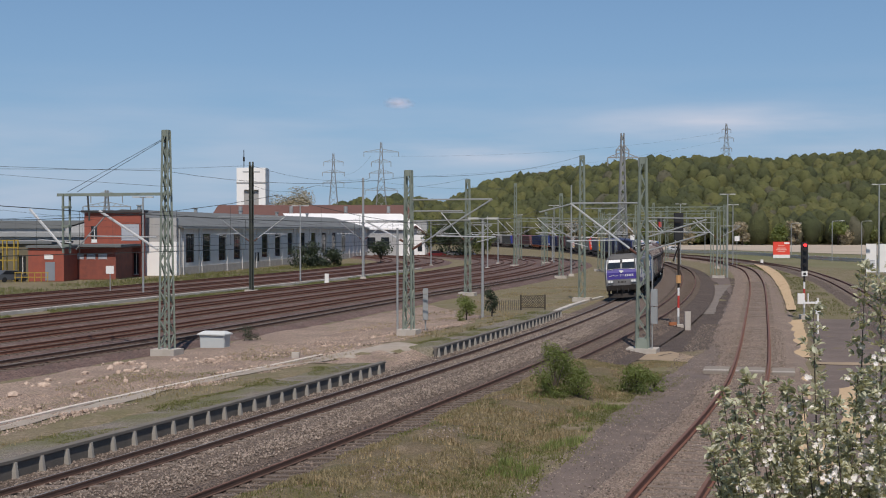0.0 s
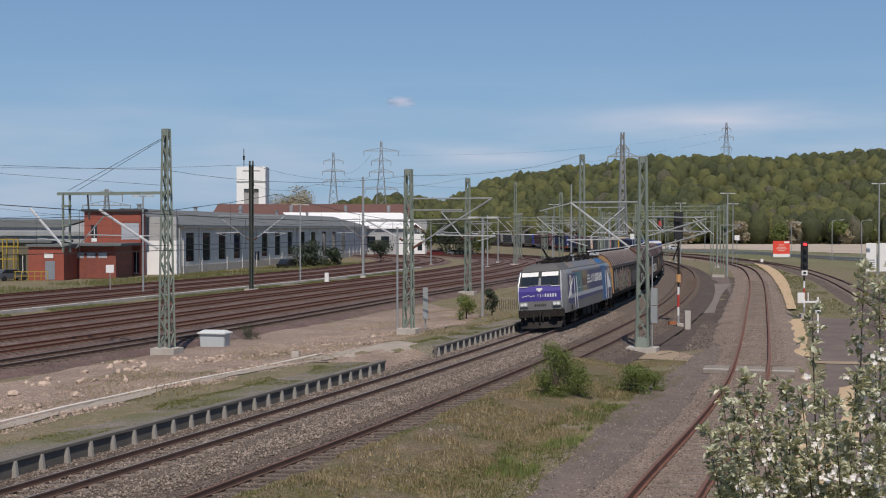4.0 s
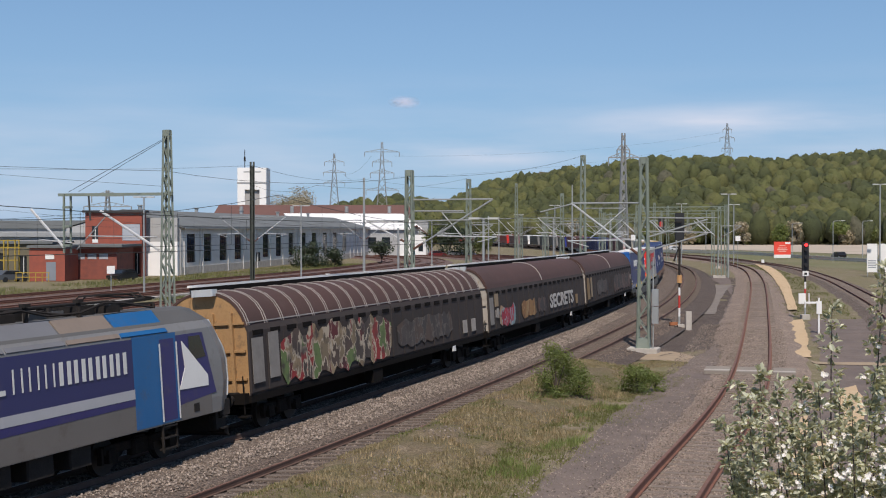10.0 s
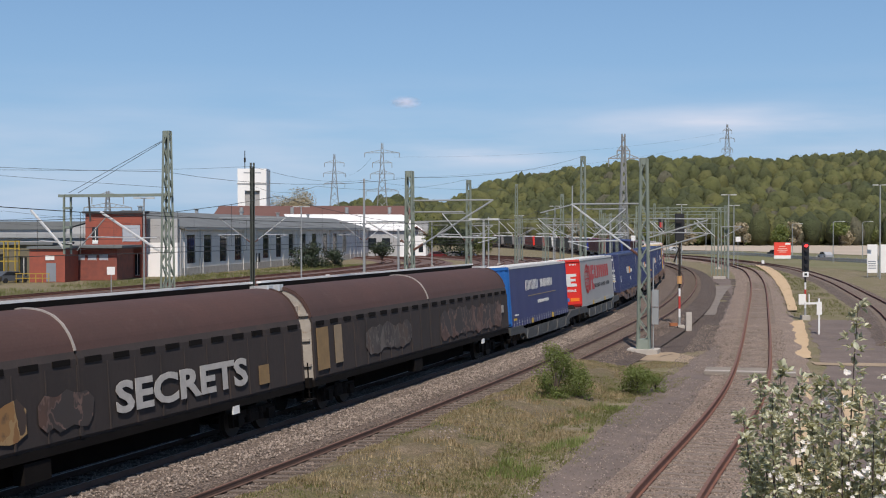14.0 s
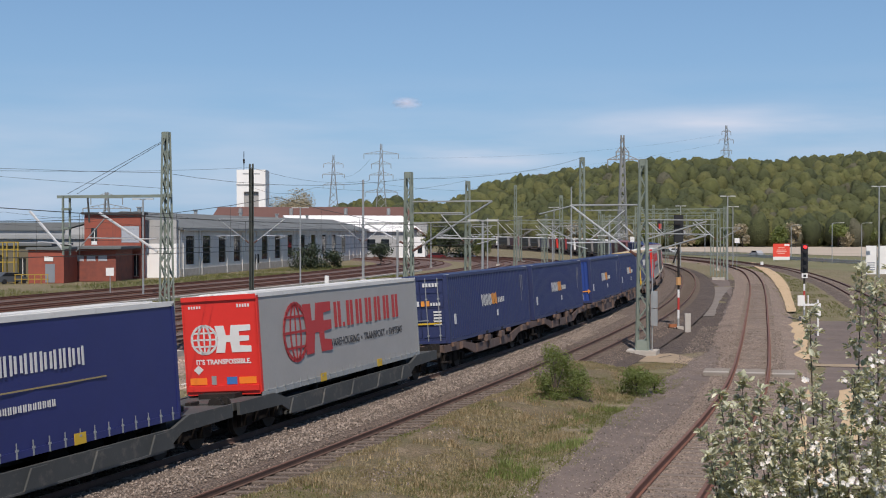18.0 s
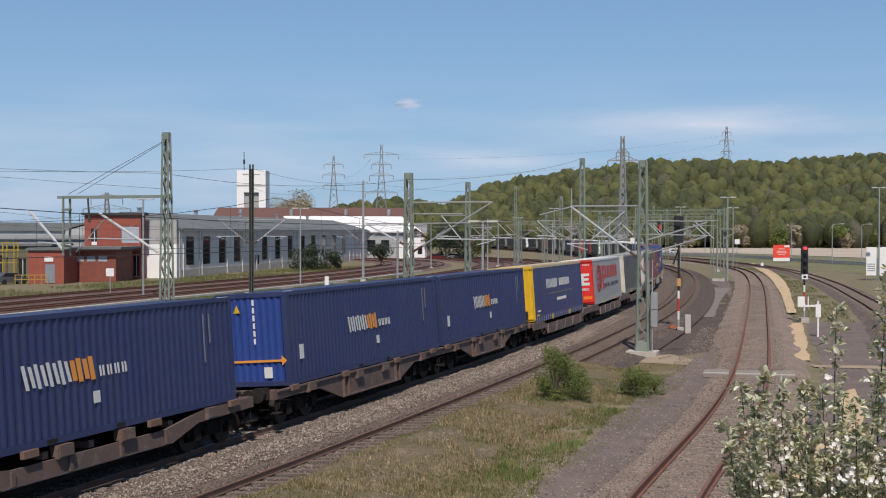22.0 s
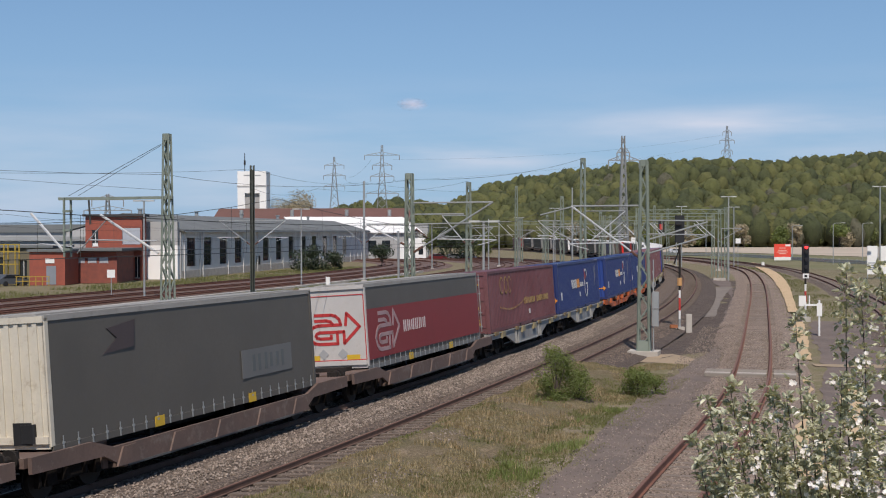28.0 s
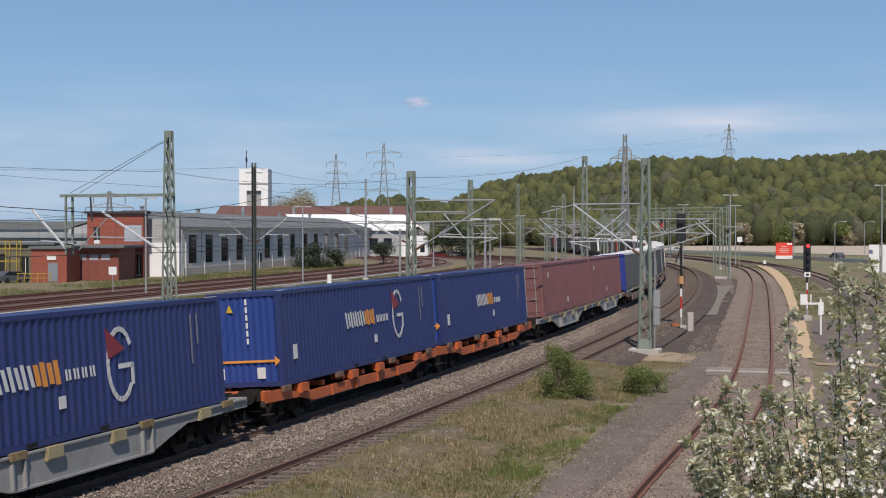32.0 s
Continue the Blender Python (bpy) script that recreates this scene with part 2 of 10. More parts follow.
SANDY_SOIL = mat("sandy_soil", (0.36, 0.27, 0.18), 0.95, 0, 0.25, 0.8, 18, 0.4, second=(0.27, 0.21, 0.14), stain=(0.2, 0.17, 0.11))
YELLOW = mat("yellow_paint", (0.62, 0.40, 0.03), 0.5, 0, 0.15, 2, 20, 0.05)
ORANGE = mat("orange_paint", (0.62, 0.14, 0.025), 0.5, 0, 0.15, 2, 20, 0.05)
GLASS_DARK = glass_mat("dark_glass")

def matt(m, level=0.12):
    m.node_tree.nodes["Principled BSDF"].inputs["Specular IOR Level"].default_value = level
    return m


matt(STEEL_DARK, 0.25)
# near-black, almost without gloss: deep shade under the vehicles put into the colour
SHADE_BLACK = matt(mat("underfloor_shade_black", (0.007, 0.0062, 0.0056), 0.95, 0, 0.3, 2, 20, 0.1), 0.05)

# ---- mesh tools ----
class Mesh:
    """Collects pieces of one part and links them as one mesh object."""

    def __init__(self):
        self.v, self.f = [], []

    def add(self, verts, faces):
        n = len(self.v)
        self.v.extend(tuple(p) for p in verts)
        self.f.extend(tuple(i + n for i in f) for f in faces)
        return self

    def box(self, c, s, rz=0.0, m=None, bevel=0.0, taper=1.0):
        x, y, z = s[0] / 2, s[1] / 2, s[2] / 2
        if bevel:
            b = min(bevel, x * 0.9, y * 0.9)
            ring = [(-x + b, -y), (x - b, -y), (x, -y + b), (x, y - b), (x - b, y), (-x + b, y), (-x, y - b), (-x, -y + b)]
        else:
            ring = [(-x, -y), (x, -y), (x, y), (-x, y)]
        n = len(ring)
        vs = [(px, py, -z) for px, py in ring] + [(px * taper, py * taper, z) for px, py in ring]
        fs = [tuple(range(n - 1, -1, -1)), tuple(range(n, 2 * n))] + [(i, (i + 1) % n, n + (i + 1) % n, n + i) for i in range(n)]
        ca, sa = math.cos(rz), math.sin(rz)
        out = [Vector((c[0] + px * ca - py * sa, c[1] + px * sa + py * ca, c[2] + pz)) for px, py, pz in vs]
        if m is not None:
            out = [m @ p for p in out]
        return self.add(out, fs)

    def rod(self, a, b, r, n=6, r2=None):
        a, b = Vector(a), Vector(b)
        d = b - a
        if d.length < 1e-6:
            return self
        q = d.to_track_quat("Z", "Y")
        r2 = r if r2 is None else r2
        vs = []
        for p, rr in ((a, r), (b, r2)):
            for i in range(n):
                t = 2 * math.pi * (i + 0.5) / n
                vs.append(p + q @ Vector((rr * math.cos(t), rr * math.sin(t), 0)))
        fs = [tuple(range(n - 1, -1, -1)), tuple(range(n, 2 * n))] + [(i, (i + 1) % n, n + (i + 1) % n, n + i) for i in range(n)]
        return self.add(vs, fs)

    def bar(self, a, b, w, h=None):
        """A square bar from a to b."""
        return self.rod(a, b, (w + (h or w)) / 2 * 0.7071, 4)

    def poly(self, pts, z0, z1):
        """An upright prism over the outline pts."""
        n = len(pts)
        vs = [(x, y, z0) for x, y in pts] + [(x, y, z1) for x, y in pts]
        fs = [tuple(range(n - 1, -1, -1)), tuple(range(n, 2 * n))] + [(i, (i + 1) % n, n + (i + 1) % n, n + i) for i in range(n)]
        return self.add(vs, fs)

    def extrude_x(self, prof, x0, x1, caps=True):
        """A profile of (y, z) drawn along x."""
        n = len(prof)
        vs = [(x0, y, z) for y, z in prof] + [(x1, y, z) for y, z in prof]
        fs = [(i, (i + 1) % n, n + (i + 1) % n, n + i) for i in range(n)]
        if caps:
            fs += [tuple(range(n - 1, -1, -1)), tuple(range(n, 2 * n))]
        return self.add(vs, fs)

    def extrude_y(self, prof, y0, y1):
        """A profile of (x, z) drawn along y."""
        n = len(prof)
        vs = [(x, y0, z) for x, z in prof] + [(x, y1, z) for x, z in prof]
        fs = [(i, (i + 1) % n, n + (i + 1) % n, n + i) for i in range(n)] + [tuple(range(n - 1, -1, -1)), tuple(range(n, 2 * n))]
        return self.add(vs, fs)

    def quad(self, a, b, c, d):
        return self.add((a, b, c, d), ((0, 1, 2, 3),))

    def data(self, name, material, smooth=False):
        me = bpy.data.meshes.new(name)
        me.from_pydata([tuple(p) for p in self.v], [], self.f)
        if material is not None:
            me.materials.append(material)
        me.validate()
        bm = bmesh.new()
        bm.from_mesh(me)
        bmesh.ops.recalc_face_normals(bm, faces=bm.faces)
        bm.to_mesh(me)
        bm.free()
        if smooth:
            me.polygons.foreach_set("use_smooth", [True] * len(me.polygons))
        return me

    def ob(self, name, material, parent=None, label="", smooth=False, m=None):
        o = new(name, self.data(name, material, smooth))
        if parent is not None:
            o.parent = parent
        if m is not None:
            o.matrix_basis = m
        if label:
            tagged(o, label)
        return o


def raw(name, verts, faces, material, parent=None):
    """A large mesh straight from arrays."""
    me = bpy.data.meshes.new(name)
    me.from_pydata(verts, [], faces)
    me.materials.append(material)
    o = new(name, me)
    if parent is not None:
        o.parent = parent
    return o


def child(name, me, parent, m=None, label=""):
    """A further part on shared mesh data."""
    o = new(name, me)
    o.parent = parent
    if m is not None:
        o.matrix_basis = m
    if label:
        tagged(o, label)
    return o


def thing(name, label, category, m=None, group="", kind=""):
    o = new(name)
    o.empty_display_size = 0.2
    if m is not None:
        o.matrix_basis = m
    return tagged(o, label, category, group, kind)


def writing(text, size, material, parent, m, name="lettering", bold=0.0, narrow=1.0):
    """Letters in the built-in font as a thin mesh, drawn in the xy plane of m, centred."""
    cu = bpy.data.curves.new(name, "FONT")
    cu.body, cu.size, cu.extrude, cu.align_x, cu.align_y, cu.offset = text, size, 0.004, "CENTER", "CENTER", bold
    cu.resolution_u = 3
    tmp = bpy.data.objects.new(name, cu)
    me = bpy.data.meshes.new_from_object(tmp)
    bpy.data.objects.remove(tmp)
    me.materials.append(material)
    if narrow != 1.0:
        me.transform(Matrix.Diagonal((narrow, 1, 1, 1)))
    o = new(name, me)
    o.parent, o.matrix_basis = parent, m
    return o


# ---- plan: the lines of the tracks ----
def integrate(x0, y0, heading, s_nodes, bends, s0, s1, ds=0.5):
    """A line whose bend per metre runs evenly from node to node; heading is clockwise from +y. At s = 0 it passes (x0, y0)."""
    s = np.arange(s0, s1 + ds / 2, ds)
    k = np.interp(s, s_nodes, bends)
    th = np.cumsum(k) * ds
    th += heading - np.interp(0, s, th)
    x, y = np.cumsum(np.sin(th)) * ds, np.cumsum(np.cos(th)) * ds
    return np.stack([s, x + x0 - np.interp(0, s, x), y + y0 - np.interp(0, s, y), th], 1)


def spline(pts, ds=0.5):
    """A smooth line through plan points: rows of s, x, y, heading."""
    p = np.array(pts, float)
    d = np.concatenate([[0], np.cumsum(np.hypot(*np.diff(p, axis=0).T))])
    n = len(p)
    a, r = np.zeros((n, n)), np.zeros((n, 2))
    a[0, 0] = a[-1, -1] = 1
    for i in range(1, n - 1):
        h0, h1 = d[i] - d[i - 1], d[i + 1] - d[i]
        a[i, i - 1:i + 2] = h0, 2 * (h0 + h1), h1
        r[i] = 6 * ((p[i + 1] - p[i]) / h1 - (p[i] - p[i - 1]) / h0)
    m = np.linalg.solve(a, r)
    s = np.arange(0, d[-1], ds)
    i = np.clip(np.searchsorted(d, s, side="right") - 1, 0, n - 2)
    h = (d[i + 1] - d[i])[:, None]
    u, w = (s - d[i])[:, None], (d[i + 1] - s)[:, None]
    q = m[i] * w ** 3 / (6 * h) + m[i + 1] * u ** 3 / (6 * h) + (p[i] / h - m[i] * h / 6) * w + (p[i + 1] / h - m[i + 1] * h / 6) * u
    g = np.gradient(q, axis=0)
    return np.stack([s, q[:, 0], q[:, 1], np.arctan2(g[:, 0], g[:, 1])], 1)


def offset(line, o):
    """The parallel line o metres to the right."""
    out = line.copy()
    out[:, 1] += np.cos(line[:, 3]) * o
    out[:, 2] -= np.sin(line[:, 3]) * o
    return out


def on(line, s, o=0.0):
    """The plan point and heading at s on a line, o metres to its right."""
    x, y, th = (float(np.interp(s, line[:, 0], line[:, k])) for k in (1, 2, 3))
    return x + math.cos(th) * o, y - math.sin(th) * o, th


CANT = radians(4.0)
MAIN = integrate(-2.063, 50.0, 0.3272, [-420, -100, -80, -30, 0, 30, 60, 90, 120, 150, 190, 260, 330, 400, 560, 760],
                 [0, 0, -0.0018, -0.00185, -0.00086, -0.00143, -0.00161, -0.00098, -0.0010, -0.0021, -0.0015, -0.0005, -0.0011, -0.0016, -0.0018, 0], -420, 760)
SECOND = offset(MAIN, 4.45)
SIDING = spline([(-2.0, 8), (1.9, 19), (5.1, 29.0), (8.4, 38.7), (11.8, 49.5), (15.0, 61.3), (22.9, 92.5), (36.4, 147.2), (43.3, 177.8),
                 (48.4, 204.4), (51.8, 232.1), (53.5, 260.8), (53, 290), (49.5, 325)])
OUTER = spline([(26, 70), (33.9, 97.1), (39.7, 121.1), (45.7, 147.2), (51.3, 175.5), (55.8, 203), (58.8, 236), (60.0, 265), (59.5, 295), (56.0, 328)])
YARD = spline([(-40, 0), (-29, 28), (-19.9, 57.0), (-16.1, 68.4), (-9.3, 90.6), (-2.9, 113.1), (4.6, 138.3), (13.3, 170), (20.0, 201), (24.9, 232),
               (25.0, 262), (17, 294), (2, 325), (-20, 352)])


def pick(line, lo, hi):
    return line[(line[:, 0] >= lo) & (line[:, 0] <= hi)]


def side_of(line, x, y):
    """Signed distance to the right of a line, and s, for arrays of plan points."""
    l = line[(line[:, 0] > -160) & (line[:, 0] < 345)][::8]
    d, along = np.zeros(len(x)), np.zeros(len(x))
    for a in range(0, len(x), 8000):
        px, py = x[a:a + 8000], y[a:a + 8000]
        i = ((px[:, None] - l[None, :, 1]) ** 2 + (py[:, None] - l[None, :, 2]) ** 2).argmin(1)
        dx, dy, th = px - l[i, 1], py - l[i, 2], l[i, 3]
        d[a:a + 8000] = dx * np.cos(th) - dy * np.sin(th)
        along[a:a + 8000] = l[i, 0] + dx * np.sin(th) + dy * np.cos(th)
    return d, along

# ---- ground and tracks ----
def rough(x, y):
    """Smooth uneven values between -1 and 1 over the plan, for arrays."""
    return (np.sin(1.9 * x + 1.7 * np.sin(1.1 * y + 0.4)) + np.sin(1.6 * y - 1.3 * np.sin(1.4 * x + 2.0)) + 0.6 * np.sin(3.7 * x - 2.9 * y + 1.1 * np.sin(2.3 * x))) / 2.6


def height(x, y):
    """The lie of the land, for arrays of plan points."""
    x, y = np.asarray(x, float), np.asarray(y, float)
    z = np.full(x.shape, -0.42)
    d, s = side_of(MAIN, x.ravel(), y.ravel())
    d, s = d.reshape(x.shape), s.reshape(x.shape)
    rise = np.interp(d, [-16, -9, -5, -3.6, -2.5], [0, 0.15, 0.62, 0.66, 0.0]) * np.interp(s, [-110, -90, 34, 48], [0, 1, 1, 0])
    gap = np.clip(1 - np.abs(s - 7.5) / 3.6, 0, 1)
    rise *= 1 - 0.6 * gap * (d > -4.5)
    z += rise
    # the verge between the second track and the path is a low hump
    z += 0.22 * np.interp(d, [6.6, 8.4, 11, 14], [0, 1, 0.6, 0]) * np.interp(s, [-60, -40, 18, 30], [0, 1, 1, 0])
    # bridge ramp under the camera
    ramp = np.clip(4.3 - (y - 2) * 0.29, 0, 4.3) * np.clip((x + 6.5) / 3.5, 0, 1)
    z = np.maximum(z, -0.42 + ramp)
    return z + (0.035 * rough(x * 0.6, y * 0.6) + 0.012 * rough(x * 2.1 + 5, y * 2.1)) * (y < 260)


def ground_at(x, y):
    return float(height(np.array([x]), np.array([y]))[0])


def grid_faces(n, m):
    return [(i * m + j, i * m + j + 1, (i + 1) * m + j + 1, (i + 1) * m + j) for i in range(n - 1) for j in range(m - 1)]


def make_ground():
    xs = np.concatenate([[-4000, -1500, -600, -300, -160, -100], np.arange(-70, -30, 3), np.arange(-30, 36, 0.9), np.arange(36, 90, 3), [100, 130, 180, 260, 400, 700, 1600, 4000]])
    ys = np.concatenate([[-4000, -800, -200, -60, -20, -8], np.arange(0, 110, 0.9), np.arange(110, 330, 4), [340, 360, 400, 460, 540, 620, 760, 1000, 1800, 4800]])
    gx, gy = np.meshgrid(xs, ys)
    gz = height(gx, gy)
    g = raw("ground", np.stack([gx.ravel(), gy.ravel(), gz.ravel()], 1).tolist(), grid_faces(len(ys), len(xs)), GRASS)
    g.data.polygons.foreach_set("use_smooth", [True] * len(g.data.polygons))
    tagged(g, "sparse grass and bare earth beside the railway", "ground", kind="structure")


make_ground()


def ribbon(name, left, right, material, label, category, lift=0.02, step=0.8, across=5, rag=0.25, kind="structure"):
    """A sheet between two plan lines, draped over the ground, with ragged edges."""
    a, b = (spline(p) if isinstance(p, list) else p for p in (left, right))
    n = max(3, int(a[-1, 0] - a[0, 0]) // max(1, int(step)) + 1) if step >= 1 else max(3, int((a[-1, 0] - a[0, 0]) / step))
    pts = []
    for i in range(n):
        t = i / (n - 1)
        pa, pb = (np.array(on(l, l[0, 0] + t * (l[-1, 0] - l[0, 0]))[:2]) for l in (a, b))
        w = np.linalg.norm(pb - pa) + 1e-6
        ra, rb = (rag * (noise.noise((i * step * 0.35, q, 3)) + 0.5 * noise.noise((i * step * 1.3, q, 7))) / w for q in (0.5, 9.5))
        for j in range(across):
            u = j / (across - 1)
            u = ra + (1 + rb - ra) * u
            pts.append(pa + (pb - pa) * u)
    p = np.array(pts)
    z = height(p[:, 0], p[:, 1]) + lift
    o = raw(name, np.column_stack([p, z]).tolist(), grid_faces(n, across), material)
    return tagged(o, label, category, kind=kind)


def sweep(prof, line, roll=0.0, z0=0.0):
    """Verts and faces of a profile of (right, up) points swept along a line; closed profile."""
    n = len(prof)
    vs, fs = [], []
    cr, sr = math.cos(roll), math.sin(roll)
    for s, x, y, th in line:
        c, sn = math.cos(th), math.sin(th)
        for o, z in prof:
            oo, zz = o * cr - z * sr, o * sr + z * cr
            vs.append((x + c * oo, y - sn * oo, z0 + zz))
    for i in range(len(line) - 1):
        for j in range(n):
            k = (j + 1) % n
            fs.append((i * n + j, i * n + k, (i + 1) * n + k, (i + 1) * n + j))
    fs.append(tuple(range(n - 1, -1, -1)))
    fs.append(tuple(range((len(line) - 1) * n, len(line) * n)))
    return vs, fs


RAIL_PROF = [(-0.07, -0.16), (0.07, -0.16), (0.07, -0.145), (0.026, -0.13), (0.026, -0.05), (0.036, -0.04), (0.036, -0.004), (-0.036, -0.004),
             (-0.036, -0.04), (-0.026, -0.05), (-0.026, -0.13), (-0.07, -0.145)]
SLEEPER_MESH = Mesh().box((0, 0, -0.25), (2.5, 0.26, 0.18), bevel=0.03, taper=0.93).data("sleeper", SLEEPER)
WOOD_SLEEPER = mat("sleeper_wood", (0.115, 0.085, 0.065), 0.95, 0, 0.4, 2, 22, 0.4, second=(0.17, 0.135, 0.11), stretch=(0.4, 3, 3))
SLEEPER_MESH_WOOD = Mesh().box((0, 0, -0.25), (2.6, 0.25, 0.18), bevel=0.015).data("sleeper", WOOD_SLEEPER)


def make_track(label, line, lo, hi, near, cant=0.0, bed=BALLAST, worn=True, wide=2.25, step=1.0, sleeper=SLEEPER_MESH, near_lo=None, top=RAIL_TOP, deep=0.0, wall=False, sunk=0.0):
    root = thing("railway_track", label, "railway track", kind="structure")
    seg = pick(line, lo, hi)
    k = max(1, int(step / 0.5))
    seg = seg[::k]
    zc = 0.7525 * math.sin(cant)
    # the bed is left uneven
    left = [(-2.1, -0.5), (-2.08, -0.09), (-1.45, -0.15)] if wall else [(-wide - 0.6, -0.5), (-wide, -0.32), (-1.45, -0.19)]
    vs, fs = sweep(left + [ (-0.85, -0.20), (0, -0.185), (0.85, -0.20), (1.45, -0.19), (wide, -0.32), (wide + 0.6, -0.5)], seg, cant, zc)
    vs = [(x, y, z - sunk + 0.022 * noise.noise((x * 1.7, y * 1.7, 0)) + 0.012 * noise.noise((x * 5, y * 5, 2))) for x, y, z in vs]
    b = raw("ballast_bed", vs, fs, bed, root)
    for side in (-1, 1):
        vs, fs = sweep([(o * (1.25 if sunk else 1) + side * 0.7525, z * (1 + sunk / 0.16)) for o, z in RAIL_PROF], seg, cant, zc)
        r = raw("rail", vs, fs, RAIL if worn else RAIL_BROWN, root)
        vs, fs = sweep([(side * 0.7525 + o, z) for o, z in ((-0.034, -0.0045), (0.034, -0.0045), (0.03, 0.0), (-0.03, 0.0))], seg, cant, zc)
        tagged(raw("rail_head", vs, fs, top, r), "worn running surface" if worn else "rusty running surface")
    # sleepers: the near ones singly, the rest joined
    rest = Mesh()
    s, n = lo, 0
    near_lo = lo if near_lo is None else near_lo
    while s < hi:
        x, y, th = on(line, s)
        m = Matrix.Translation((x, y, zc)) @ Matrix.Rotation(-th, 4, "Z") @ Matrix.Rotation(-cant, 4, "Y") @ Matrix.Translation((random.uniform(-0.03, 0.03), 0, random.uniform(-0.012, 0.012) - deep))
        if near_lo <= s <= near and n < 300:
            child("sleeper", sleeper, root, m)
            n += 1
        elif s < 150:
            rest.box((0, 0, -0.25), (2.5, 0.26, 0.18), m=m)
        s += 0.62
    if rest.v:
        tagged(rest.ob("far_sleepers", sleeper.materials[0], root), kind="stuff")
    return root


RAIL_BROWN = mat("rail_brown", (0.19, 0.083, 0.055), 0.9, 0.0, 0.3, 3, 30, 0.2)
RUSTY_TOP = mat("rail_rusty_top", (0.20, 0.105, 0.078), 0.75, 0.1, 0.3, 3, 30, 0.1)
make_track("curved main line with polished rails on grey ballast", MAIN, -75, 480, 110, CANT, near_lo=-45, wall=True)
make_track("second running line with dark rails, partly grown over", SECOND, -75, 400, 105, CANT * 0.8, bed=BALLAST_BROWN, sleeper=SLEEPER_MESH_WOOD, near_lo=-42, top=RUSTY_TOP)
make_track("rusty siding track on grey gravel", SIDING, 4, SIDING[-1, 0], 150, 0, worn=False, top=RUSTY_TOP, near_lo=14, wide=2.4, bed=BALLAST_PALE, deep=0.08, sunk=0.06)
make_track("rusty outer track curving through grass", OUTER, 0, OUTER[-1, 0], 130, 0, worn=False, top=RUSTY_TOP, wide=1.8)
for i, o in enumerate((0, -4.2, -8.7, -13.2, -17.7, -26.3, -31.0, -36.5)):
    make_track("yard track with brown rails on rust-stained ballast", offset(YARD, o), 45, min(330, YARD[-1, 0]), 110 if i < 4 else 60, 0, bed=BALLAST_RUST,
               top=RAIL_TOP if i == 0 else RUSTY_TOP, worn=i == 0, wide=2.0, step=2.0, sleeper=SLEEPER_MESH_WOOD, near_lo=55)

# turf creeps over one half of the second line: uneven mounds with ragged edges
VERGE_D, VERGE_Z = [0.0, 0.15, 0.42, 0.72, 1.1, 1.8, 2.9, 4.1, 5.2], [-0.45, -0.3, -0.15, -0.01, 0.06, 0.03, -0.16, -0.5, -0.75]


def verge_z(s, d):
    """Height of the overgrown verge at s along the second line and d to its right."""
    e = 0.24 * rough(s * 0.9, s * 0.31 + 3) + 0.12 * rough(s * 2.3, 1.0)
    lump = 0.045 * rough(s * 1.1, d * 1.3) + 0.03 * rough(s * 3.1 + 4, d * 2.9) + 0.012 * rough(s * 7.0, d * 7.3)
    return np.interp(d + e * np.interp(d, [0, 1.2, 3], [1, 0.4, 1.6]), VERGE_D, VERGE_Z) + d * math.sin(CANT * 0.8) + 0.05 + lump * np.interp(d, [0.1, 0.8], [0.2, 1])


def platform_z(s, d):
    return 0.245 - np.interp(s, [4.0, 4.4, 4.41, 11.39, 11.4, 11.9], [0, 0.75, 0, 0, 0.75, 0]) + np.interp(d, [-5.2, -4.4, -3.4, -2.1], [-0.45, -0.12, 0.0, 0.0]) + 0.025 * rough(s * 1.3, d * 1.7 + 2) + 0.015 * rough(s * 4.0, d * 4.4)


def turf_sheet(name, line, s0, s1, d0, d1, zf, material, label, category, step=0.25):
    ss, dd = np.arange(s0, s1 + 0.01, step), np.arange(d0, d1 + 0.01, 0.19)
    vs = []
    for s in ss:
        x, y, th = on(line, s)
        for d, z in zip(dd, zf(np.full(dd.shape, s), dd)):
            vs.append((x + math.cos(th) * d, y - math.sin(th) * d, float(z)))
    o = raw(name, vs, grid_faces(len(ss), len(dd)), material)
    o.data.polygons.foreach_set("use_smooth", [True] * len(o.data.polygons))
    return tagged(o, label, category, kind="structure")


turf_sheet("overgrown_verge", SECOND, -40, 9, 0.05, 5.0, verge_z, DRY_TURF, "dry grassy soil creeping over the second line", "verge")
turf_sheet("platform_top", MAIN, -50, 4.4, -5.2, -2.13, platform_z, PLATFORM_TURF, "old platform surface of gravel and thin grass", "platform")
turf_sheet("platform_top", MAIN, 11.4, 41.5, -5.2, -2.13, platform_z, PLATFORM_TURF, "old platform surface of gravel and thin grass", "platform")
turf_sheet("sandy_ramp", MAIN, 3.9, 12.2, -6.2, -1.95, lambda s, d: np.interp(d, [-6.2, -4.6, -3.2, -1.95], [0.1, 0.22, 0.1, -0.34]) + 0.05 * rough(s * 1.9, d * 1.7) + 0.03 * rough(s * 4.1, d * 4.3) - 0.08 * np.exp(-((s - 8) / 2.0) ** 2), RUBBLE, "slope of pale sandy rubble down to the track", "slope", 0.2)


